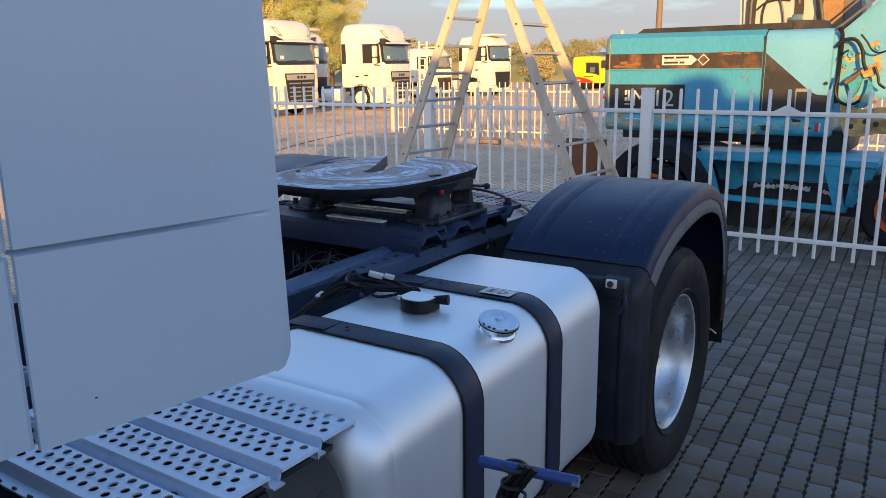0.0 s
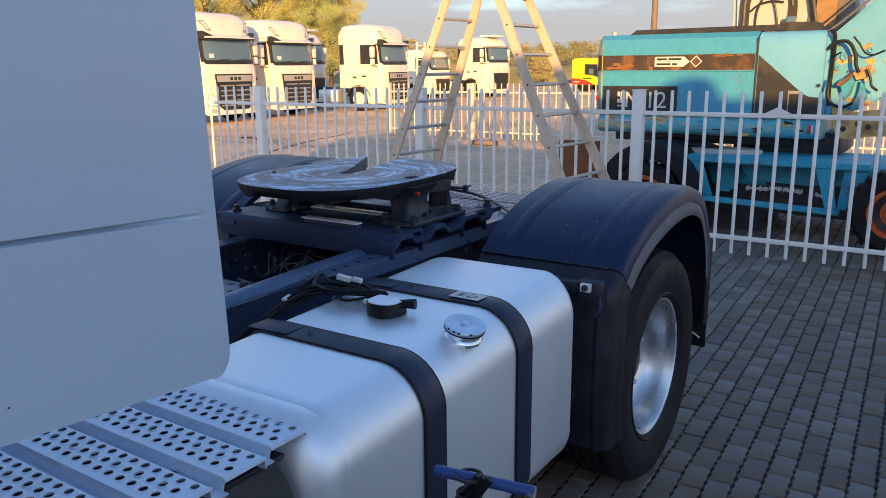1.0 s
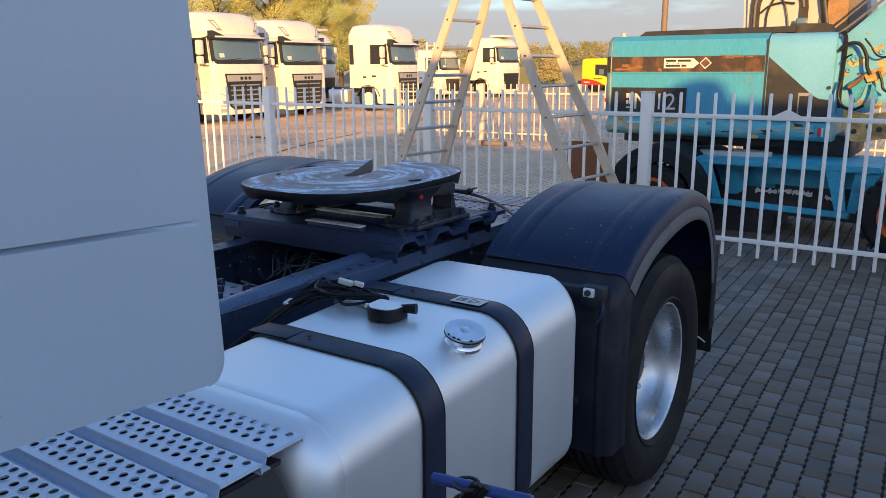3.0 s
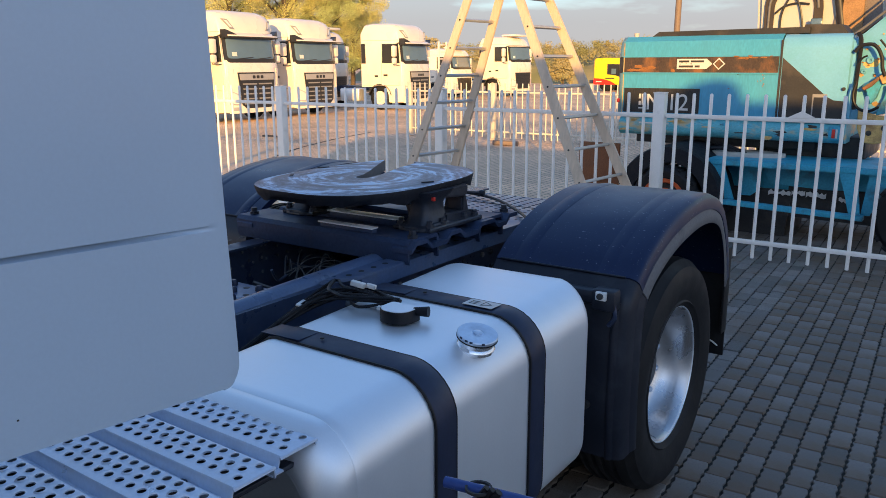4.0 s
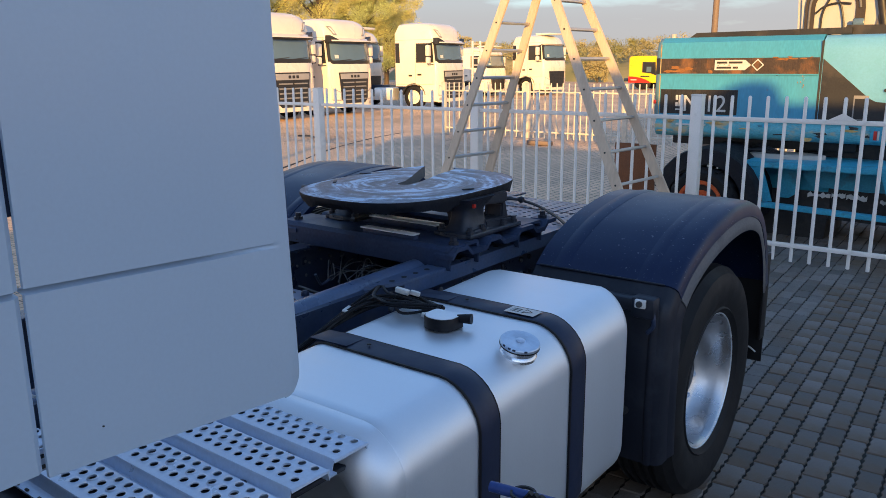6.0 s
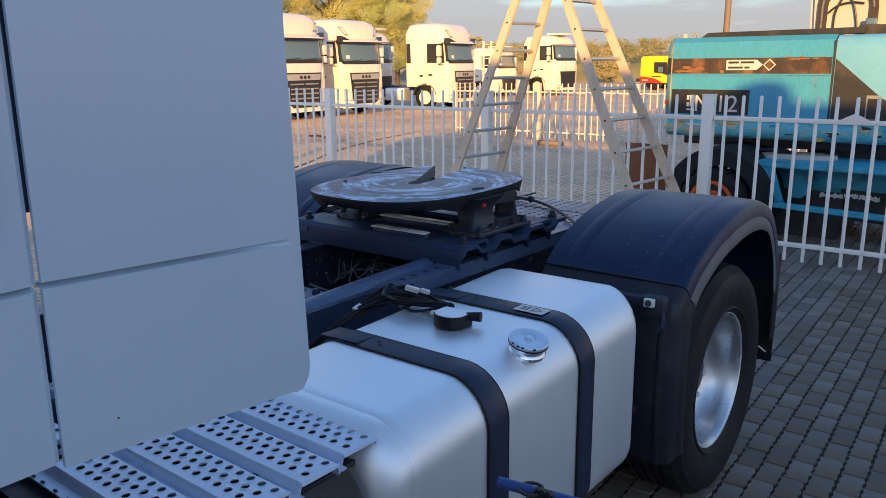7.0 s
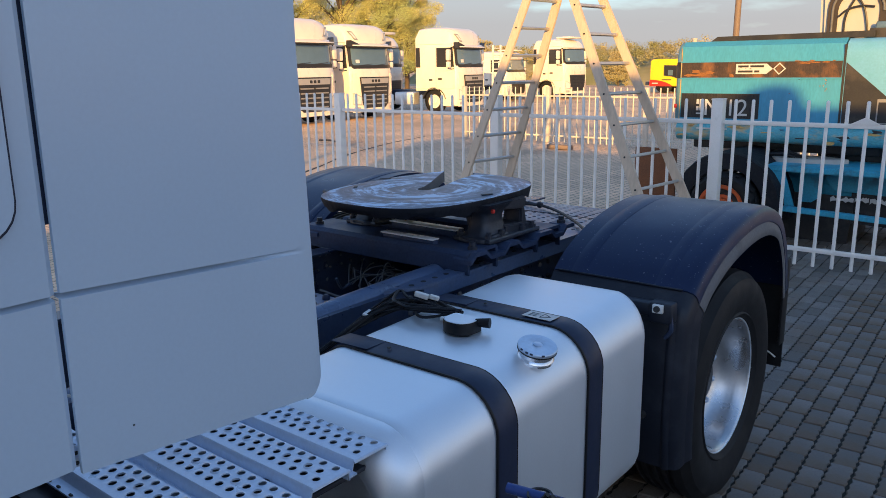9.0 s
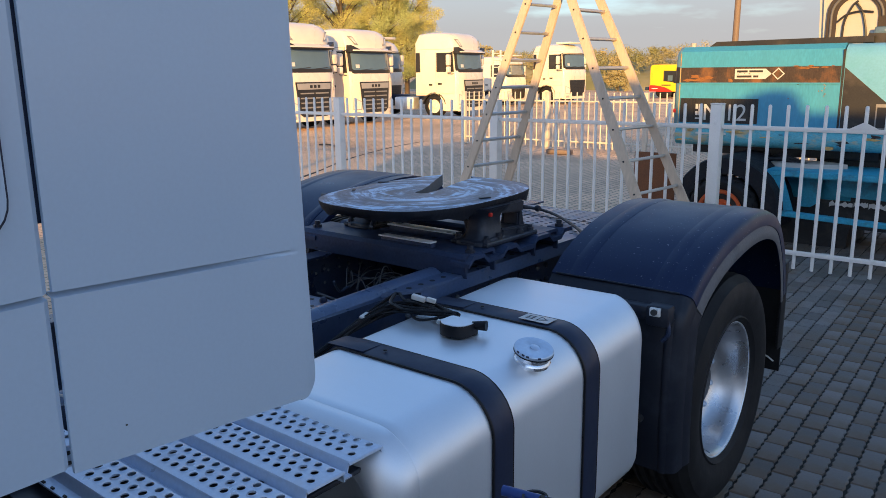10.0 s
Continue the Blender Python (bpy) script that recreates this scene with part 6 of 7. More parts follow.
    tube(bm, [(1.62, -0.8, 2.10), (2.35, -0.75, 2.55), (3.2, -0.7, 3.3)], 0.02, 8)
    part("hand_rail", bm, DARK, ex)
    for o in [boom] + list(boom.children):
        o.data.transform(Matrix.Translation((-0.05, -0.30, 0)))
    # the upper works are a compact size: bring them to scale on their base
    fit = Matrix.Translation((0, 0, 0.168)) @ Matrix.Scale(0.908, 4)
    for o in ex.children_recursive:
        o.data.transform(fit)
    # undercarriage: a flat step platform with a recessed front, hangers and a lower bar
    bm = B()
    box(bm, (1.10, -0.30, 0.62), (2.5, 1.3, 0.26), 0.02)
    un = part("undercarriage", bm, BLUE_FRAME, ex, "blue steel undercarriage frame")
    bm = B()
    prism(bm, [(0.27, -1.34), (2.02, -1.34), (2.02, -0.27), (-0.18, -0.27)], "z", 0.757, 0.82)
    bmesh.ops.bevel(bm, geom=list(bm.edges), offset=0.010, segments=2, affect="EDGES")
    part("side_step", bm, BLUE_STEP, un, "blue side step plate")
    for q, y, mt, lb in (([(0.28, 0.757), (0.44, 0.757), (0.56, 0.41), (0.455, 0.41)], -1.335, BLUE_STEP, "blue slanting step hanger"),
                         ([(0.56, 0.757), (0.76, 0.757), (0.74, 0.48), (0.66, 0.42), (0.56, 0.42)], -1.06, BLUE_STEP, "blue gusset plate"),
                         ([(0.70, 0.757), (1.95, 0.757), (1.95, 0.56), (1.40, 0.535), (0.86, 0.555)], -1.00, BLUE_FRAME, "dented blue side sheet"),
                         ([(1.54, 0.757), (1.70, 0.757), (1.76, 0.36), (1.66, 0.36), (1.60, 0.58)], -1.335, BLUE_STEP, "blue step hanger"),
                         ([(1.80, 0.757), (2.02, 0.757), (1.84, 0.36), (1.76, 0.36)], -1.30, BLUE_FRAME, "blue slanting stay")):
        bm = B()
        prism(bm, q, "y", y, y + 0.03)
        part("step_hanger" if y < -1.2 else "side_sheet", bm, mt, un, lb)
    bm = B()
    prism(bm, [(0.47, 0.412), (1.80, 0.372), (1.80, 0.320), (0.47, 0.360)], "y", -1.44, -1.35)
    bmesh.ops.bevel(bm, geom=list(bm.edges), offset=0.006, segments=1, affect="EDGES")
    part("step_bar", bm, BLUE_STEP, un, "turquoise lower step bar")
    # torn pale sheeting that hangs over the dark belly
    tear = random.Random(8)
    for x0, x1, z in ((0.84, 1.06, 0.47), (1.07, 1.20, 0.485), (1.21, 1.40, 0.475), (1.52, 1.66, 0.45)):
        bm = B()
        n = 9
        up = [(x0 + (x1 - x0) * k / n, z + tear.uniform(0.008, 0.040)) for k in range(n + 1)]
        dn = [(x0 + (x1 - x0) * k / n, z - tear.uniform(0.004, 0.030)) for k in range(n, -1, -1)]
        prism(bm, up + dn, "y", -1.045, -1.035)
        part("torn_sheet", bm, STICKER, un, "pale torn sheeting")
    # black block added where the space under the machine lies dark
    bm = B()
    prism(bm, [(0.30, 0.0), (1.02, 0.0), (1.06, 0.50), (0.30, 0.50)], "y", -0.98, -0.10)
    part("axle_housing", bm, DARK, un, "black block added to darken the space under the machine")
    # dark block added to hold back the light from beyond
    bm = B()
    prism(bm, [(1.02, 0.22), (1.95, 0.20), (1.95, 0.56), (1.02, 0.56)], "y", -0.96, 0.30)
    part("belly_plate", bm, DARK, un)
    # cloth, broken slab and hoses on the platform; slab also stands for sunlit ground
    bm = B()
    n = 12
    pts = [(0.52 + 0.42 * (0.8 + 0.25 * tear.random()) * math.cos(2 * math.pi * k / n), -0.84 + 0.24 * (0.75 + 0.3 * tear.random()) * math.sin(2 * math.pi * k / n)) for k in range(n)]
    prism(bm, pts, "z", 0.82, 0.865)
    part("pale_slab", bm, CREAM, un, "cream slab on the step, also standing in for sunlit ground")
    bm = B()
    tube(bm, bend([(0.06, -0.95, 0.84), (0.18, -1.00, 0.89), (0.32, -0.98, 0.90), (0.44, -0.92, 0.86), (0.56, -0.95, 0.85)], 6), 0.022, 10)
    tube(bm, bend([(0.10, -0.70, 0.86), (0.26, -0.85, 0.93), (0.40, -0.90, 0.90), (0.52, -0.80, 0.84)], 6), 0.022, 9)
    part("hose", bm, CABLE, un)
    bm = B()
    box(bm, (1.1, 0.0, 0.92), (1.1, 1.1, 0.26), 0.04)
    part("slew_ring", bm, DARK, un)
    # steered wheel under a thick black guard, and an open wheel with heavier lugs
    for x, WR, WZ, lugs in ((-0.10, 0.365, 0.372, 0.012), (2.29, 0.395, 0.412, 0.034)):
        bm = B()
        arc = [radians(a) for a in range(-14, 181, 13)]
        rings = [[(x + r * math.cos(a), y, max(0.03, WZ + r * math.sin(a))) for r, y in ((0.40, -1.50), (0.56, -1.50), (0.575, -1.46), (0.575, -0.60), (0.40, -0.60))] for a in arc]
        loft(bm, rings, True, True)
        if x < 1:
            part("wheel_guard", bm, SKIRT, un, "black guard over the wheel", smooth=45)
        for y in (-1.47, 0.75):
            s = -1 if y < 0 else 1
            bm = B()
            prof = [(0.22, -0.13), (0.27, -0.15), (WR - 0.045, -0.145), (WR - 0.010, -0.11), (WR, -0.05), (WR, 0.05), (WR - 0.010, 0.11), (WR - 0.045, 0.145), (0.27, 0.15), (0.22, 0.13)]
            lathe(bm, prof, (x, y, WZ), "y", 40)
            wh = part("wheel", bm, RUBBER, un, "worn black excavator tyre on an orange rim")
            for k in range(22):
                a = 2 * math.pi * k / 22
                bm = B()
                box(bm, (x + WR * math.cos(a), y, WZ + WR * math.sin(a)), (0.045, 0.25, lugs), 0.004, m=Matrix.Rotation(-a + math.pi / 2, 4, "Y"))
                part("tread_lug", bm, RUBBER, wh)
            bm = B()
            lathe(bm, [(0.225, s * 0.10), (0.240, s * 0.14), (0.240, s * 0.158), (0.205, s * 0.155), (0.190, s * 0.10), (0.10, s * 0.07), (0.09, s * 0.14), (0, s * 0.15)], (x, y, WZ), "y", 36)
            rim = part("rim", bm, ORANGE, wh, "faded orange rim")
            # darker ring set inside the orange flange
            bm = B()
            lathe(bm, [(0.188, s * 0.112), (0.188, s * 0.118), (0.10, s * 0.09), (0.10, s * 0.08)], (x, y, WZ), "y", 30)
            part("rim_dirt", bm, DARK, rim, "dark inside of the rim")


def cab_shell():
    bm = B()
    prism(bm, [(0.28, 2.10), (1.80, 2.10), (1.62, 3.3), (0.22, 3.3)], "y", 0.29, 1.05)
    bmesh.ops.bevel(bm, geom=list(bm.edges), offset=0.06, segments=3, affect="EDGES")
    return bm


excavator()

# rusty steel plate leaning by the machine's tail, and pale scrap under it
t = thing("rusty_steel_plate", "rusty brown steel plate standing on the paving by the fence", "steel plate", (-1.95, 6.3, 0))
bm = B()
box(bm, (0, 0, 0.41), (0.56, 0.03, 0.82), 0.006)
part("plate", bm, RUSTPLATE, t)
bm = B()
box(bm, (0, 0.06, 0.02), (0.6, 0.2, 0.04), 0.006)
part("foot", bm, RUSTPLATE, t)
t = thing("concrete_rubble", "pale broken concrete lying behind the fence", "rubble", (0.46, 5.12, 0))
rnd = random.Random(21)
for k in range(9):
    bm = B()
    bmesh.ops.create_icosphere(bm, subdivisions=1, radius=0.05)
    for v in bm.verts:
        v.co = Vector((v.co.x * rnd.uniform(0.6, 1.6), v.co.y * rnd.uniform(0.6, 1.3), v.co.z * rnd.uniform(0.12, 0.25)))
    x = rnd.uniform(-0.18, 0.22)
    bmesh.ops.translate(bm, vec=(x, rnd.uniform(-0.06, 0.06), 0.015), verts=bm.verts)
    part("lump", bm, STICKER, t, smooth=20)

# dark rod lying in the sunlit yard
t = thing("iron_rod", "dark bent iron rod lying on the sunlit paving", "rod", (-13.33, 10.80, 0))
bm = B()
tube(bm, bend([(0, 0, 0.02), (0.4, 0.02, 0.035), (1.07, -0.28, 0.02)], 6), 0.022, 8)
part("bar", bm, DARK, t)

# white steel rack behind the parked trucks
t = thing("steel_rack", "white painted steel ladder rack standing behind the trucks", "rack", (-16.93, 23.71, 0))
for y in (0.0, 0.55):
    bm = B()
    box(bm, (0, y, 1.36), (0.07, 0.06, 2.72), 0.008)
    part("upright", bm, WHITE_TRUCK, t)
for k in range(9):
    bm = B()
    box(bm, (0, 0.275, 0.35 + 0.28 * k), (0.05, 0.55, 0.04), 0.006)
    part("rung", bm, WHITE_TRUCK, t)

# low timber along the far fence
t = thing("timber_beam", "dark weathered timber lying along the far fence", "beam", (-6.95, 12.35, 0), 1.0)
bm = B()
box(bm, (0, 0, 0.05), (0.62, 0.16, 0.10), 0.02)
part("beam", bm, POLE, t)

# pole
t = thing("yard_pole", "tall brown weathered pole behind the machine", "pole", (-2.4, 10.2, 0))
bm = B()
tube(bm, [(0, 0, 0), (0.02, 0, 3), (0.05, 0.02, 7.5)], [0.056, 0.050, 0.042], 12)
part("shaft", bm, POLE, t)


# ---- parked trucks in the sun ----
def parked_truck(label, style=0):
    """A cab-over tractor, front at the origin facing +x, near flank at y = 0, 2.5 m wide."""
    t = thing("parked_truck", label, "truck", group="parked trucks across the yard")
    Wd = 2.5
    roof = 3.63 if style == 0 else 3.35
    def sweep(x, y):
        """How far the rounded front lies back at y, fading out along the flank."""
        u = max(0.0, (abs(y - Wd / 2) - 0.55) / 0.70)
        return 0.17 * u ** 2.4 * min(1.0, max(0.0, (x + 1.2) / 0.9))

    def curve(bm):
        """Cuts a part at even steps across the cab and bends it to the rounded front."""
        for y in (0.12, 0.26, 0.42, 0.60, 0.80, Wd - 0.80, Wd - 0.60, Wd - 0.42, Wd - 0.26, Wd - 0.12):
            bmesh.ops.bisect_plane(bm, geom=bm.verts[:] + bm.edges[:] + bm.faces[:], plane_co=(0, y, 0), plane_no=(0, 1, 0))
        for v in bm.verts:
            v.co.x -= sweep(v.co.x, v.co.y)
    # body lofted across the width from a side profile
    side = [(-2.25, 0.95), (-2.25, roof - 0.35), (-2.05, roof - 0.03), (-1.55, roof), (-0.95, roof - 0.01), (-0.62, roof - 0.05), (-0.42, roof - 0.13), (-0.28, roof - 0.28), (-0.20, roof - 0.50), (-0.18, 2.84), (-0.25, 2.80),
            (-0.12, 2.05), (-0.02, 1.90), (0.0, 1.5), (0.0, 0.55), (-0.06, 0.32), (-0.5, 0.28), (-0.75, 0.30), (-0.78, 0.62), (-0.95, 0.95), (-1.3, 1.06), (-1.65, 0.95)]
    bm = B()
    rings = []
    for y, ins in ((0.0, 0.10), (0.03, 0.04), (0.10, 0.0), (0.22, 0.0), (0.36, 0.0), (0.52, 0.0), (0.75, 0.0), (Wd - 0.75, 0.0), (Wd - 0.52, 0.0), (Wd - 0.36, 0.0), (Wd - 0.22, 0.0), (Wd - 0.10, 0.0), (Wd - 0.03, 0.04), (Wd, 0.10)):
        ring = []
        for x, z in side:
            px = -1.1 + (x + 1.1) * (1 - ins * 0.35)
            # the roof falls away a little towards its sides
            pz = 1.6 + (z - 1.6) * (1 - ins * 0.25) - (0.10 * (max(0.0, abs(y - Wd / 2) - 0.6) / 0.65) ** 2 if z > 2.95 else 0.0)
            ring.append((px - sweep(px, y), y, pz))
        rings.append(ring)
    loft(bm, rings)
    bmesh.ops.triangulate(bm, faces=[f for f in bm.faces if len(f.verts) > 4])
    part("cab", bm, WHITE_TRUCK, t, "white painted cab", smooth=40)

    def face(nm, pts, material, x, th=0.02, label2="", parent=t, tilt=None):
        bm = B()
        prism(bm, pts, "x", x, x + th)
        if tilt:
            bmesh.ops.transform(bm, matrix=Matrix.Translation((x, 0, tilt[0])) @ Matrix.Rotation(radians(tilt[1]), 4, "Y") @ Matrix.Translation((-x, 0, -tilt[0])), verts=bm.verts)
        curve(bm)
        return part(nm, bm, material, parent, label2)
    face("windscreen_surround", rrect(0.06, Wd - 0.06, 1.90, 2.78, (0.06, 0.06, 0.12, 0.12)), GRILLE, -0.125, 0.03, "black windscreen surround", tilt=(2.0, -6))
    ws = face("windscreen", rrect(0.16, Wd - 0.16, 2.06, 2.72, (0.08, 0.08, 0.10, 0.10)), WINDOW, -0.110, 0.03, "dark reflecting windscreen", tilt=(2.0, -6))
    face("windscreen_base", rrect(0.12, Wd - 0.12, 1.93, 2.06, (0.05, 0.05, 0.08, 0.08)), GRILLE, -0.09, 0.05)
    for y in (0.45, 1.35):
        face("wiper", [(y, 2.04), (y + 0.75, 2.10), (y + 0.75, 2.12), (y, 2.06)], INK, -0.075, 0.01, parent=ws)
    face("permit", [(0.32, 2.14), (0.50, 2.14), (0.50, 2.27), (0.32, 2.27)], STICKER, -0.082, 0.006, parent=ws, tilt=(2.0, -6))
    if style == 0:
        bm = B()
        prism(bm, [(-0.30, 2.90), (-0.06, 2.88), (0.07, 2.80), (0.08, 2.765), (-0.05, 2.78), (-0.26, 2.80)], "y", 0.10, Wd - 0.10)
        curve(bm)
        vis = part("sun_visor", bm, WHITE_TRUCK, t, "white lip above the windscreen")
        bm = B()
        prism(bm, [(-0.30, 2.80), (-0.05, 2.775), (0.075, 2.762), (0.06, 2.72), (-0.26, 2.70)], "y", 0.04, Wd - 0.04)
        curve(bm)
        part("visor_edge", bm, GRILLE, vis, "black underside of the visor")
        for y, q in ((0.03, 1), (Wd - 0.03, -1)):
            bm = B()
            prism(bm, [(y, 2.72), (y + q * 0.30, 2.75), (y + q * 0.42, 2.80), (y + q * 0.02, 2.98)], "x", -0.20, 0.045)
            curve(bm)
            part("visor_corner", bm, GRILLE, vis, "black corner piece")
        for y, q in ((0.16, 1), (Wd - 0.16, -1)):
            sl = face("lamp_surround", [(y + q * 0.20, 3.00), (y + q * 0.36, 2.985), (y + q * 0.14, 3.31), (y - q * 0.04, 3.33)], SLAT, -0.19, 0.03, "slanting grey lamp panel", tilt=(3.0, -14))
            face("roof_lamp", [(y + q * 0.20, 3.05), (y + q * 0.28, 3.04), (y + q * 0.13, 3.26), (y + q * 0.03, 3.28)], HEADLIGHT, -0.18, 0.03, "slanting roof lamp", parent=sl, tilt=(3.0, -14))
    gz0, gz1 = 0.55, 1.62 if style == 0 else 1.35
    gr = face("grille", [(0.50, gz0 + 0.04), (0.66, gz0 - 0.10), (Wd - 0.66, gz0 - 0.10), (Wd - 0.50, gz0 + 0.04), (Wd - 0.38, gz1), (0.38, gz1)], GRILLE, 0.0, 0.025, "dark slatted grille")
    if style == 0:
        face("badge_band", [(0.46, 1.37), (Wd - 0.46, 1.37), (Wd - 0.43, 1.575), (0.43, 1.575)], GREYBAND, 0.01, 0.03, "silver band above the grille", parent=gr)
        for k in range(3):
            y = Wd / 2 - 0.24 + 0.19 * k
            face("badge_bar", rrect(y, y + 0.12, 1.42, 1.52, (0.02,) * 4, 2), INK, 0.03, 0.02, parent=gr)
    nsl = 5 if style == 0 else 9
    for k in range(nsl):
        z = gz0 + 0.03 + k * (0.80 if style == 0 else 0.75) / nsl
        hs, cut = (0.045, 0.05) if style == 0 else (0.020, 0.0)
        for ya, yb in ((0.56 + 0.03 * (nsl - k) / nsl, Wd / 2 - cut), (Wd / 2 + cut, Wd - 0.56 - 0.03 * (nsl - k) / nsl)):
            face("slat", [(ya, z), (yb, z), (yb, z + hs), (ya - 0.01, z + hs)], SLAT if style == 0 else PLASTIC, 0.02, 0.022, parent=gr)
    for y in (0.10, Wd - 0.10):
        s = 1 if y < 1 else -1
        face("headlight_surround", [(y - s * 0.02, 0.58), (y + s * 0.34, 0.56), (y + s * 0.37, 0.88), (y, 1.04)], GREYBAND, -0.015, 0.03)
        face("headlight", [(y, 0.62), (y + s * 0.30, 0.60), (y + s * 0.33, 0.86), (y + s * 0.02, 1.0)], HEADLIGHT, -0.005, 0.03, "clear headlight")
        face("fog_lamp", rrect(min(y, y + s * 0.28), max(y, y + s * 0.28), 0.38, 0.50, (0.03,) * 4, 2), GREYBAND, -0.01, 0.03)
        face("corner_vane", [(y - s * 0.04, 1.02), (y + s * 0.12, 1.02), (y + s * 0.14, 1.75), (y - s * 0.02, 1.75)], WHITE_TRUCK, -0.05, 0.06)
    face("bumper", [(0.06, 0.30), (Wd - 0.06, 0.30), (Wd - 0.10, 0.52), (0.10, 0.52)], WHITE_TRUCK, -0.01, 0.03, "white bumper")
    # flank: window, door lines, handle, mirrors
    def flank(nm, pts, material, y=-0.004, th=0.012, label2="", parent=t):
        bm = B()
        prism(bm, pts, "y", y - th / 2, y + th / 2)
        return part(nm, bm, material, parent, label2)
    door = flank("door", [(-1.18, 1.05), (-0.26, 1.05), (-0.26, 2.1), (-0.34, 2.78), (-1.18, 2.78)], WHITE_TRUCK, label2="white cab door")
    flank("window_surround", [(-1.16, 1.96), (-0.30, 1.96), (-0.36, 2.76), (-1.16, 2.76)], GRILLE, -0.007, 0.014, "black window surround", parent=door)
    flank("side_window", [(-1.10, 2.04), (-0.38, 2.04), (-0.44, 2.70), (-1.10, 2.70)], SMOKED_DARK, -0.012, 0.014, "dark side window", parent=door)
    flank("quarter_light", [(-1.06, 2.07), (-0.72, 2.07), (-0.72, 2.67), (-1.06, 2.67)], SMOKED_DARK, -0.016, 0.014, "seat seen through the side window", parent=door)
    for zz in (2.90, 1.03):
        flank("panel_seam", [(-2.2, zz), (-0.34, zz), (-0.34, zz + 0.016), (-2.2, zz + 0.016)], GREYBAND, 0.0, 0.008)
    flank("panel_seam", [(-1.205, 1.05), (-1.19, 1.05), (-1.19, 2.80), (-1.205, 2.80)], GREYBAND, 0.0, 0.008)
    flank("door_handle", [(-1.10, 1.42), (-0.90, 1.42), (-0.90, 1.50), (-1.10, 1.50)], INK, -0.010, 0.02, parent=door)
    flank("rear_trim", [(-2.20, 1.95), (-1.98, 1.95), (-2.0, 2.78), (-2.2, 2.78)], GRILLE, 0.0, 0.012)
    flank("flank_lamp", [(-1.55, 1.38), (-1.38, 1.38), (-1.38, 1.46), (-1.55, 1.46)], INK)
    for y in (-0.36, Wd + 0.16):
        bm = B()
        box(bm, (-0.42, y + 0.1, 2.45), (0.17, 0.24, 0.46), 0.05)
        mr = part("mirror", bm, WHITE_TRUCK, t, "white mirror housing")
        bm = B()
        box(bm, (-0.42, y + 0.1, 2.06), (0.16, 0.22, 0.26), 0.05)
        part("wide_mirror", bm, WHITE_TRUCK, mr)
        bm = B()
        tube(bm, [(-0.28, 0.06 if y < 0 else Wd - 0.06, 1.88), (-0.44, y + 0.1, 1.88), (-0.44, y + 0.1, 2.72), (-0.30, 0.06 if y < 0 else Wd - 0.06, 2.80)], 0.02, 7)
        part("mirror_arm", bm, INK, mr)
    # chassis and wheels
    bm = B()
    box(bm, (-3.4, Wd / 2, 0.85), (5.0, 0.85, 0.26), 0.02)
    part("chassis", bm, FRAME, t)
    bm = B()
    box(bm, (-2.9, 0.32, 0.62), (1.0, 0.55, 0.55), 0.06)
    part("fuel_tank", bm, ALU, t)
    for x in (-1.30, -5.0):
        for y, s in ((0.16, -1), (Wd - 0.16, 1)):
            bm = B()
            lathe(bm, [(0.28, -0.14), (0.34, -0.155), (0.46, -0.14), (0.505, -0.10), (0.505, 0.10), (0.46, 0.14), (0.34, 0.155), (0.28, 0.14)], (x, y, 0.505), "y", 32)
            w = part("wheel", bm, RUBBER, t, "black tyre on a pale steel rim")
            bm = B()
            lathe(bm, [(0.29, s * 0.13), (0.29, s * 0.15), (0.25, s * 0.14), (0.22, s * 0.10), (0.13, s * 0.10), (0.11, s * 0.16), (0, s * 0.17)], (x, y, 0.505), "y", 28)
            rm = part("rim", bm, WHITE_TRUCK, w, "pale steel rim with round holes")
            for k in range(8):
                bm = B()
                lathe(bm, [(0, 0), (0.028, 0), (0.028, s * 0.006), (0, s * 0.006)], (x + 0.175 * math.cos(k * math.pi / 4), y + s * 0.099, 0.505 + 0.175 * math.sin(k * math.pi / 4)), "y", 10)
                part("rim_hole", bm, INK, rm)
    for y in (0.0, Wd):
        bm = B()
        rings = []
        for k in range(13):
            a = radians(10 + 160 * k / 12)
            rings.append([(-1.30 - r * math.cos(a), yy, 0.505 + r * math.sin(a)) for r, yy in ((0.60, y + 0.28 * (1 if y == 0 else -1)), (0.60, y), (0.545, y), (0.545, y + 0.28 * (1 if y == 0 else -1)))])
        loft(bm, rings)
        part("wheel_arch", bm, GRILLE, t)
    if style == 1:
        bm = B()
        box(bm, (-0.6, Wd / 2, roof + 0.05), (0.9, 1.4, 0.10), 0.03)
        part("roof_box", bm, WHITE_TRUCK, t)
    return t


truck_a = parked_truck("white high-roofed cab-over tractor with slatted grille, parked in sunlight")
SZ = Matrix.Scale(0.975, 4)
truck_a.matrix_basis = pose(-17.76, 13.54, 0, 0, 0, 5) @ SZ
copy_thing(truck_a, pose(-18.25, 16.98, 0, 0, 0, 4) @ SZ)
copy_thing(truck_a, pose(-17.5, 22.25, 0, 0, 0, 9) @ SZ)
copy_thing(truck_a, pose(-17.6, 10.2, 0, 0, 0, 5) @ SZ)
truck_b = parked_truck("white cab-over tractor with a black front panel in sunlight", 1)
truck_b.matrix_basis = pose(-20.5, 35.8, 0)
tc2 = copy_thing(truck_b, pose(-21.3, 21.2, 0, 0, 0, 8) @ SZ)
tagged(tc2, "white tractor with a dark front, set back between two others")
tb = copy_thing(truck_b, pose(-22.5, 33.0, 0, 0, 0, 6) @ Matrix.Diagonal((0.95, 0.95, 0.80, 1.0)))
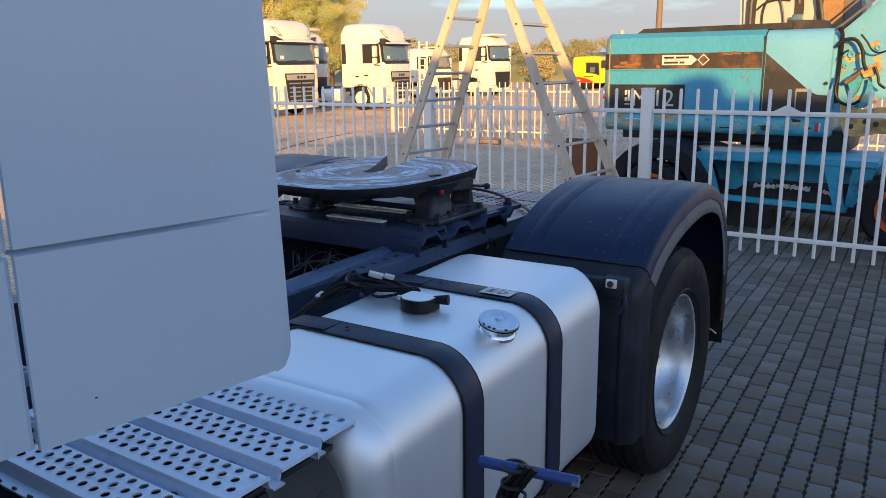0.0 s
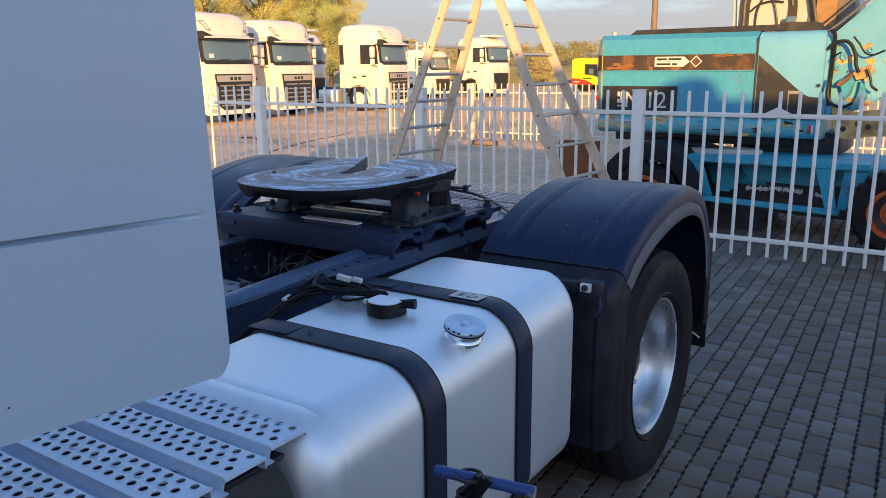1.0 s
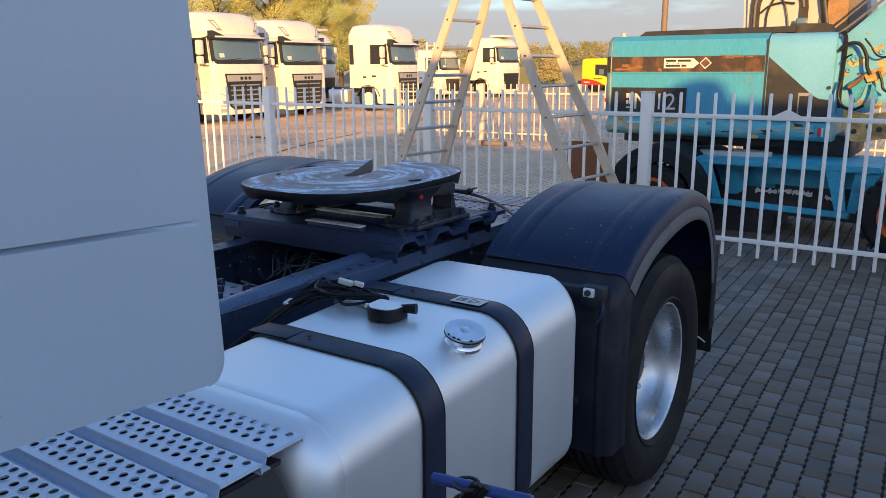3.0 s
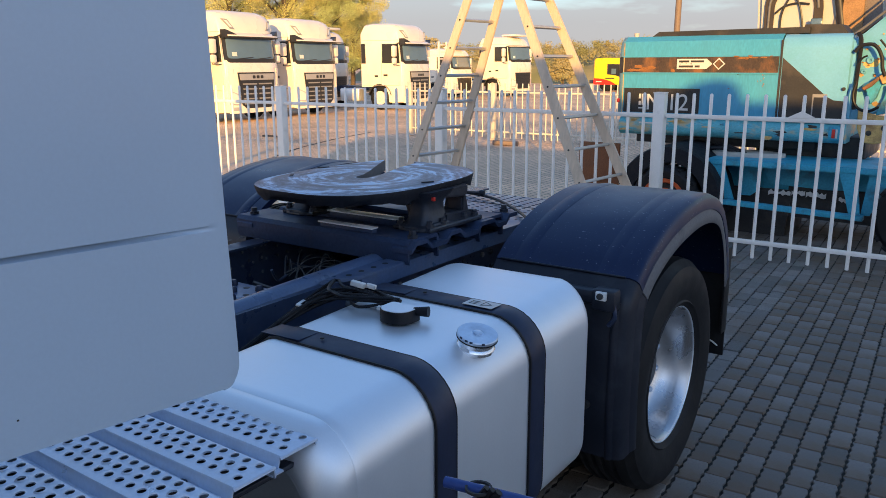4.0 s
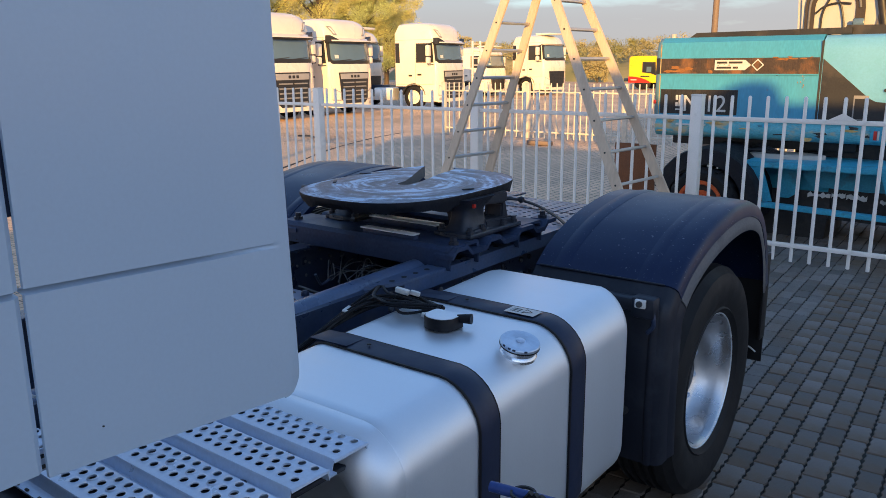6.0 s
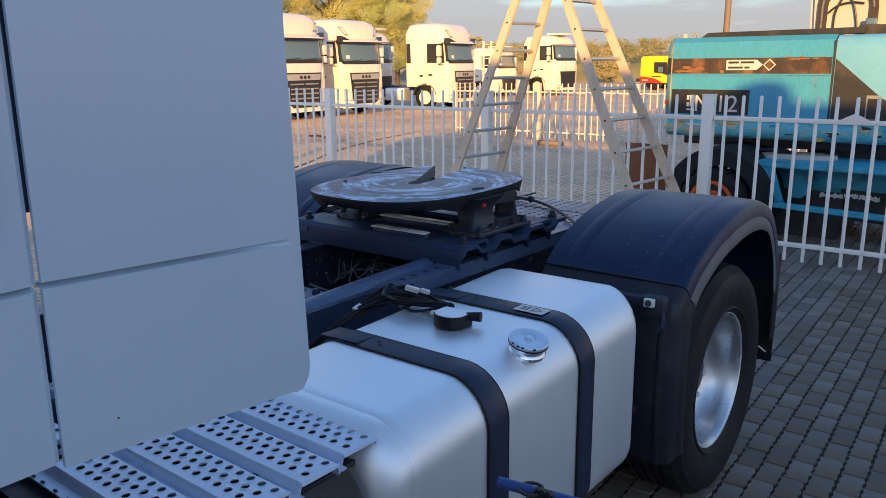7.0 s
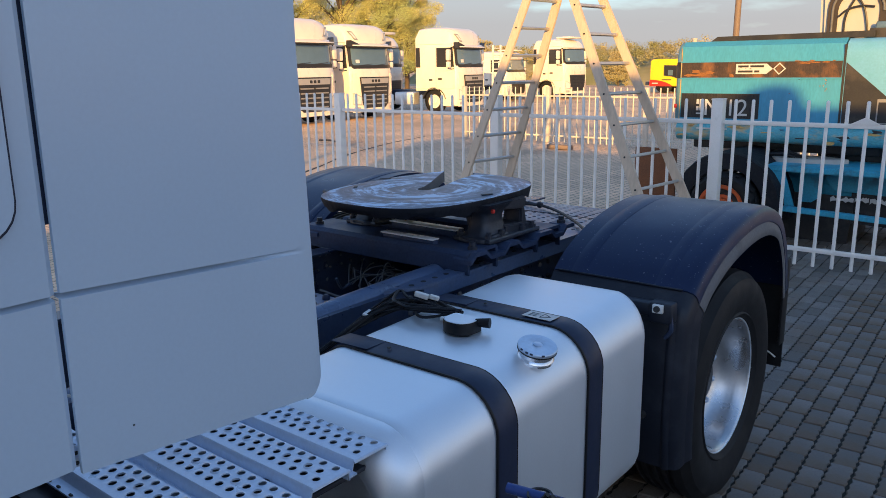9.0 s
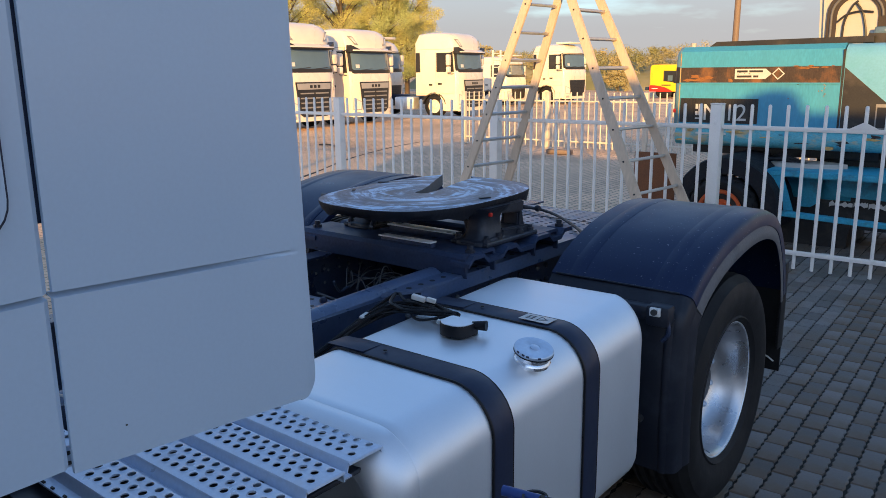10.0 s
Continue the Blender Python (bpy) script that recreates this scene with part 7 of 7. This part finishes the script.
tagged(tb, "cream cab-over tractor with a black front panel, parked behind others")


def yellow_truck():
    t = thing("small_truck", "small yellow delivery truck with a red lower corner", "truck", (-18.6, 47.6, 0), 0)
    bm = B()
    prism(bm, [(-1.75, 0.5), (-1.75, 2.42), (-1.6, 2.5), (-0.35, 2.5), (-0.22, 2.4), (0.0, 1.55), (0.02, 0.5)], "y", 0, 2.1)
    bmesh.ops.bevel(bm, geom=list(bm.edges), offset=0.05, segments=2, affect="EDGES")
    part("cab", bm, YELLOW, t, "bright yellow cab")
    bm = B()
    prism(bm, [(-1.75, 0.5), (-1.75, 0.98)] + [(-1.75 + 1.35 * math.sin(radians(k * 9)), 0.15 + 0.83 * math.cos(radians(k * 9))) for k in range(1, 8)] + [(-0.5, 0.5)], "y", -0.02, -0.005)
    part("red_corner", bm, TRUCK_RED, t, "red lower corner")
    for nm, y, gr, mt in (("window_surround", -0.018, 0.0, INK), ("side_window", -0.03, 0.06, SMOKED_DARK)):
        bm = B()
        prism(bm, [(-1.02 + gr, 1.28 + gr), (-0.55, 1.20 + gr), (-0.27 - gr, 1.06 + gr * 1.6), (-0.33 - gr, 2.04 - gr), (-1.02 + gr, 2.06 - gr)], "y", y, y + 0.012)
        part(nm, bm, mt, t)
    bm = B()
    box(bm, (-0.66, -0.033, 1.5), (0.25, 0.004, 0.40))
    part("window_reflection", bm, WINDOW, t)
    bm = B()
    prism(bm, [(0.2, 1.2), (1.9, 1.2), (1.8, 2.1), (0.3, 2.1)], "x", -0.12, -0.02)
    part("windscreen", bm, WINDOW, t)
    bm = B()
    prism(bm, rrect(-0.12, 0.06, 1.65, 2.2, (0.05,) * 4), "y", -0.24, -0.06)
    part("mirror", bm, INK, t)
    for x0, x1, z in ((-1.62, -1.30, 0.72), (-1.10, -0.62, 0.98)):
        bm = B()
        box(bm, ((x0 + x1) / 2, -0.026, z), (x1 - x0, 0.012, 0.07))
        part("print_bar", bm, STICKER if z < 0.9 else INK, t)
    for x in (-1.0,):
        for y in (0.12, 1.98):
            bm = B()
            lathe(bm, [(0, -0.12), (0.36, -0.12), (0.42, -0.08), (0.42, 0.08), (0.36, 0.12), (0, 0.12)], (x, y, 0.42), "y", 24)
            part("wheel", bm, RUBBER, t)
    bm = B()
    box(bm, (-1.75, 1.05, 0.7), (0.9, 0.9, 0.25), 0.02)
    part("chassis", bm, FRAME, t)

    for o in t.children_recursive:
        o.data.transform(Matrix.Diagonal((1.33, 1.0, 0.88, 1.0)))


yellow_truck()


# ---- trees and scrub ----
def leaf_cloud(rnd, clumps, per, size, outward=0.0):
    """Small leaf quads scattered in clumps, turned outwards by a share: arrays of vertices and faces."""
    V, F = [], []
    for c, r in clumps:
        for _ in range(per):
            d = Vector((rnd.gauss(0, 1), rnd.gauss(0, 1), rnd.gauss(0, 1))).normalized() * r * rnd.random() ** 0.45
            p = Vector(c) + Vector((d.x, d.y, d.z * 0.8))
            s = size * rnd.uniform(0.5, 1.3)
            u = Vector((rnd.gauss(0, 1), rnd.gauss(0, 1), rnd.gauss(0, 1))).normalized()
            w = u.orthogonal().normalized()
            if outward:
                face = (u * (1 - outward) + d.normalized() * outward).normalized()
                u = face.orthogonal().normalized()
                w = face.cross(u)
            k = len(V)
            V += [p - u * s, p + w * s * 0.55, p + u * s, p - w * s * 0.55]
            F.append((k, k + 1, k + 2, k + 3))
    return V, F


def cloud_part(name, V, F, material, parent, label=""):
    me = bpy.data.meshes.new(name)
    me.from_pydata([tuple(v) for v in V], [], F)
    me.materials.append(material)
    o = new(name, me)
    o.parent = parent
    if label:
        o["label"] = label
    return o


def tree(at, h, seed, material, label, spread=0.25, per=1000, size=0.047):
    rnd = random.Random(seed)
    t = thing("tree", label, "tree", at, group="trees behind the yard")
    bm = B()
    tube(bm, [(0, 0, 0), (0.1, 0, h * 0.3), (0.0, 0.1, h * 0.62), (0.05, 0, h * 0.93)], [h * 0.022, h * 0.018, h * 0.011, h * 0.003], 9)
    clumps = []
    for k in range(34):
        z = h * (0.16 + 0.80 * (k + 0.5) / 34)
        rr = h * spread * (1.0 - abs((z / h) - 0.45) ** 1.6 * 1.35)
        a = k * 2.4 + rnd.random()
        p = Vector((rr * 0.8 * math.cos(a), rr * 0.8 * math.sin(a), z))
        tube(bm, [(0, 0, z * 0.72), (p.x * 0.6, p.y * 0.6, z * 0.92), tuple(p)], [h * 0.006, h * 0.004, h * 0.0015], 5)
        clumps.append((p, rr * rnd.uniform(0.30, 0.52) + 0.15))
        for _ in range(2):
            q = p + Vector((rnd.gauss(0, 1), rnd.gauss(0, 1), rnd.gauss(0, 0.8))) * rr * 0.35
            clumps.append((q, rr * rnd.uniform(0.15, 0.3) + 0.1))
    part("trunk", bm, BARK, t)
    V, F = leaf_cloud(rnd, clumps, per, size)
    cloud_part("crown", V, F, material, t, "uneven autumn crown")
    return t


yl = "tall autumn tree with yellowing leaves behind the trucks"
ga = "tall autumn tree with olive leaves behind the trucks"
for k, (x, y, h, mt) in enumerate(((-52, 30, 13.5, LEAF_Y), (-50, 35, 13, LEAF_G), (-48, 39, 14, LEAF_Y), (-46, 43, 13, LEAF_Y), (-45, 46.5, 12.0, LEAF_G), (-45.5, 50.5, 10.3, LEAF_Y),
                                   (-57, 27, 13, LEAF_G))):
    tree((x, y, 0), h, 40 + k, mt, yl if mt is LEAF_Y else ga)
for k, (x, y, h) in enumerate(((-42.3, 57.3, 4.3), (-40.3, 58.8, 3.7), (-46, 60, 4.0), (-36, 61, 3.3), (-31, 63, 3.0))):
    tree((x, y, 0), h, 60 + k, SCRUB, "low thin tree at the yard's far edge", 0.30, 120, 0.06)

# scrub-covered bank along the far edge
rnd = random.Random(77)
bm = B()
nx, ny = 60, 6
grid = []
for i in range(nx + 1):
    row = []
    for j in range(ny + 1):
        x, y = -60 + 90 * i / nx, 66 + 16 * j / ny
        z = 3.4 * (1 - math.exp(-j * 0.8)) * (0.85 + 0.3 * noise.noise((x * 0.08, y * 0.08, 0))) - (0.02 if j == 0 else 0)
        row.append(bm.verts.new((x, y, z)))
    grid.append(row)
for a, b in zip(grid, grid[1:]):
    for j in range(ny):
        bm.faces.new((a[j], b[j], b[j + 1], a[j + 1]))
tagged(part("bank", bm, SCRUB), "low earth bank with dry scrub", "ground", kind="structure")
clumps = []
for k in range(520):
    x, y = rnd.uniform(-60, 30), rnd.uniform(66, 79)
    j = (y - 66) / 16 * 6
    clumps.append(((x, y, 3.3 * (1 - math.exp(-j * 0.8)) + rnd.uniform(0.0, 0.9)), rnd.uniform(0.4, 1.0)))
V, F = leaf_cloud(rnd, clumps, 300, 0.07, 0.6)
o = cloud_part("scrub", V, F, SCRUB, None)
tagged(o, "dry brown and olive scrub covering the bank", "scrub", kind="stuff")


# ---- paving stones ----
def paver_outline():
    """A ten by twenty block with toothed long sides."""
    hx, hy = 0.0470, 0.0950
    pts = []
    n = 6
    for k in range(n + 1):
        pts.append((hx + (0.0050 if k % 2 else -0.0030), -hy + 2 * hy * k / n))
    for k in range(n + 1):
        pts.append((-hx + (0.0030 if k % 2 else -0.0050), hy - 2 * hy * k / n))
    return pts


bm = B()
prism(bm, [(-0.3, -2.4), (3.5, -2.4), (3.1, 8.0), (-0.7, 8.0)], "z", -0.0105, -0.0085)
js = part("joint_sand", bm, JOINT, ground, "dark sand in the paving joints", smooth=0)
js.matrix_parent_inverse = ground.matrix_basis.inverted()
OUT = paver_outline()
N = len(OUT)
pv = [(x * 0.93, y * 0.965, 0.0) for x, y in OUT] + [(x, y, -0.0055) for x, y in OUT] + [(x, y, -0.016) for x, y in OUT]
pf = [tuple(range(N))] + [(i, N + i, N + (i + 1) % N, (i + 1) % N) for i in range(N)] + [(N + i, 2 * N + i, 2 * N + (i + 1) % N, N + (i + 1) % N) for i in range(N)]
stone = bpy.data.meshes.new("paver")
stone.from_pydata(pv, [], pf)
stone.materials.append(PAVER)
rnd = random.Random(90)
rest_v, rest_f = [], []
count = 0
TURN = Matrix.Rotation(radians(2.5), 4, "Z")
for i in range(-17, 20):
    for j in range(-14, 41):
        x = 1.4546 + 0.106 * (i + 0.5)
        y = 0.215 + 0.1965 * (j + 0.5 + (0.5 if i % 2 else 0.0))
        dz, tx, ty, rz = rnd.uniform(-0.004, 0.003), rnd.uniform(-0.018, 0.018), rnd.uniform(-0.012, 0.012), rnd.uniform(-0.025, 0.025)
        x += rnd.uniform(-0.002, 0.002)
        m = TURN @ Matrix.Translation((x, y, dz)) @ Euler((tx, ty, rz)).to_matrix().to_4x4()
        if 1.1 < x < 2.5 and -0.1 < y < 3.9 and count < 290:
            o = new("paver", stone)
            o.parent = ground
            o.matrix_parent_inverse = ground.matrix_basis.inverted()
            o.matrix_basis = m
            count += 1
        else:
            k = len(rest_v)
            rest_v += [tuple(m @ Vector(v)) for v in pv]
            rest_f += [tuple(k + q for q in f) for f in pf]
me = bpy.data.meshes.new("pavers")
me.from_pydata(rest_v, [], rest_f)
me.materials.append(PAVER)
o = new("pavers", me)
o.parent = ground
o.matrix_parent_inverse = ground.matrix_basis.inverted()
tagged(o, kind="stuff")
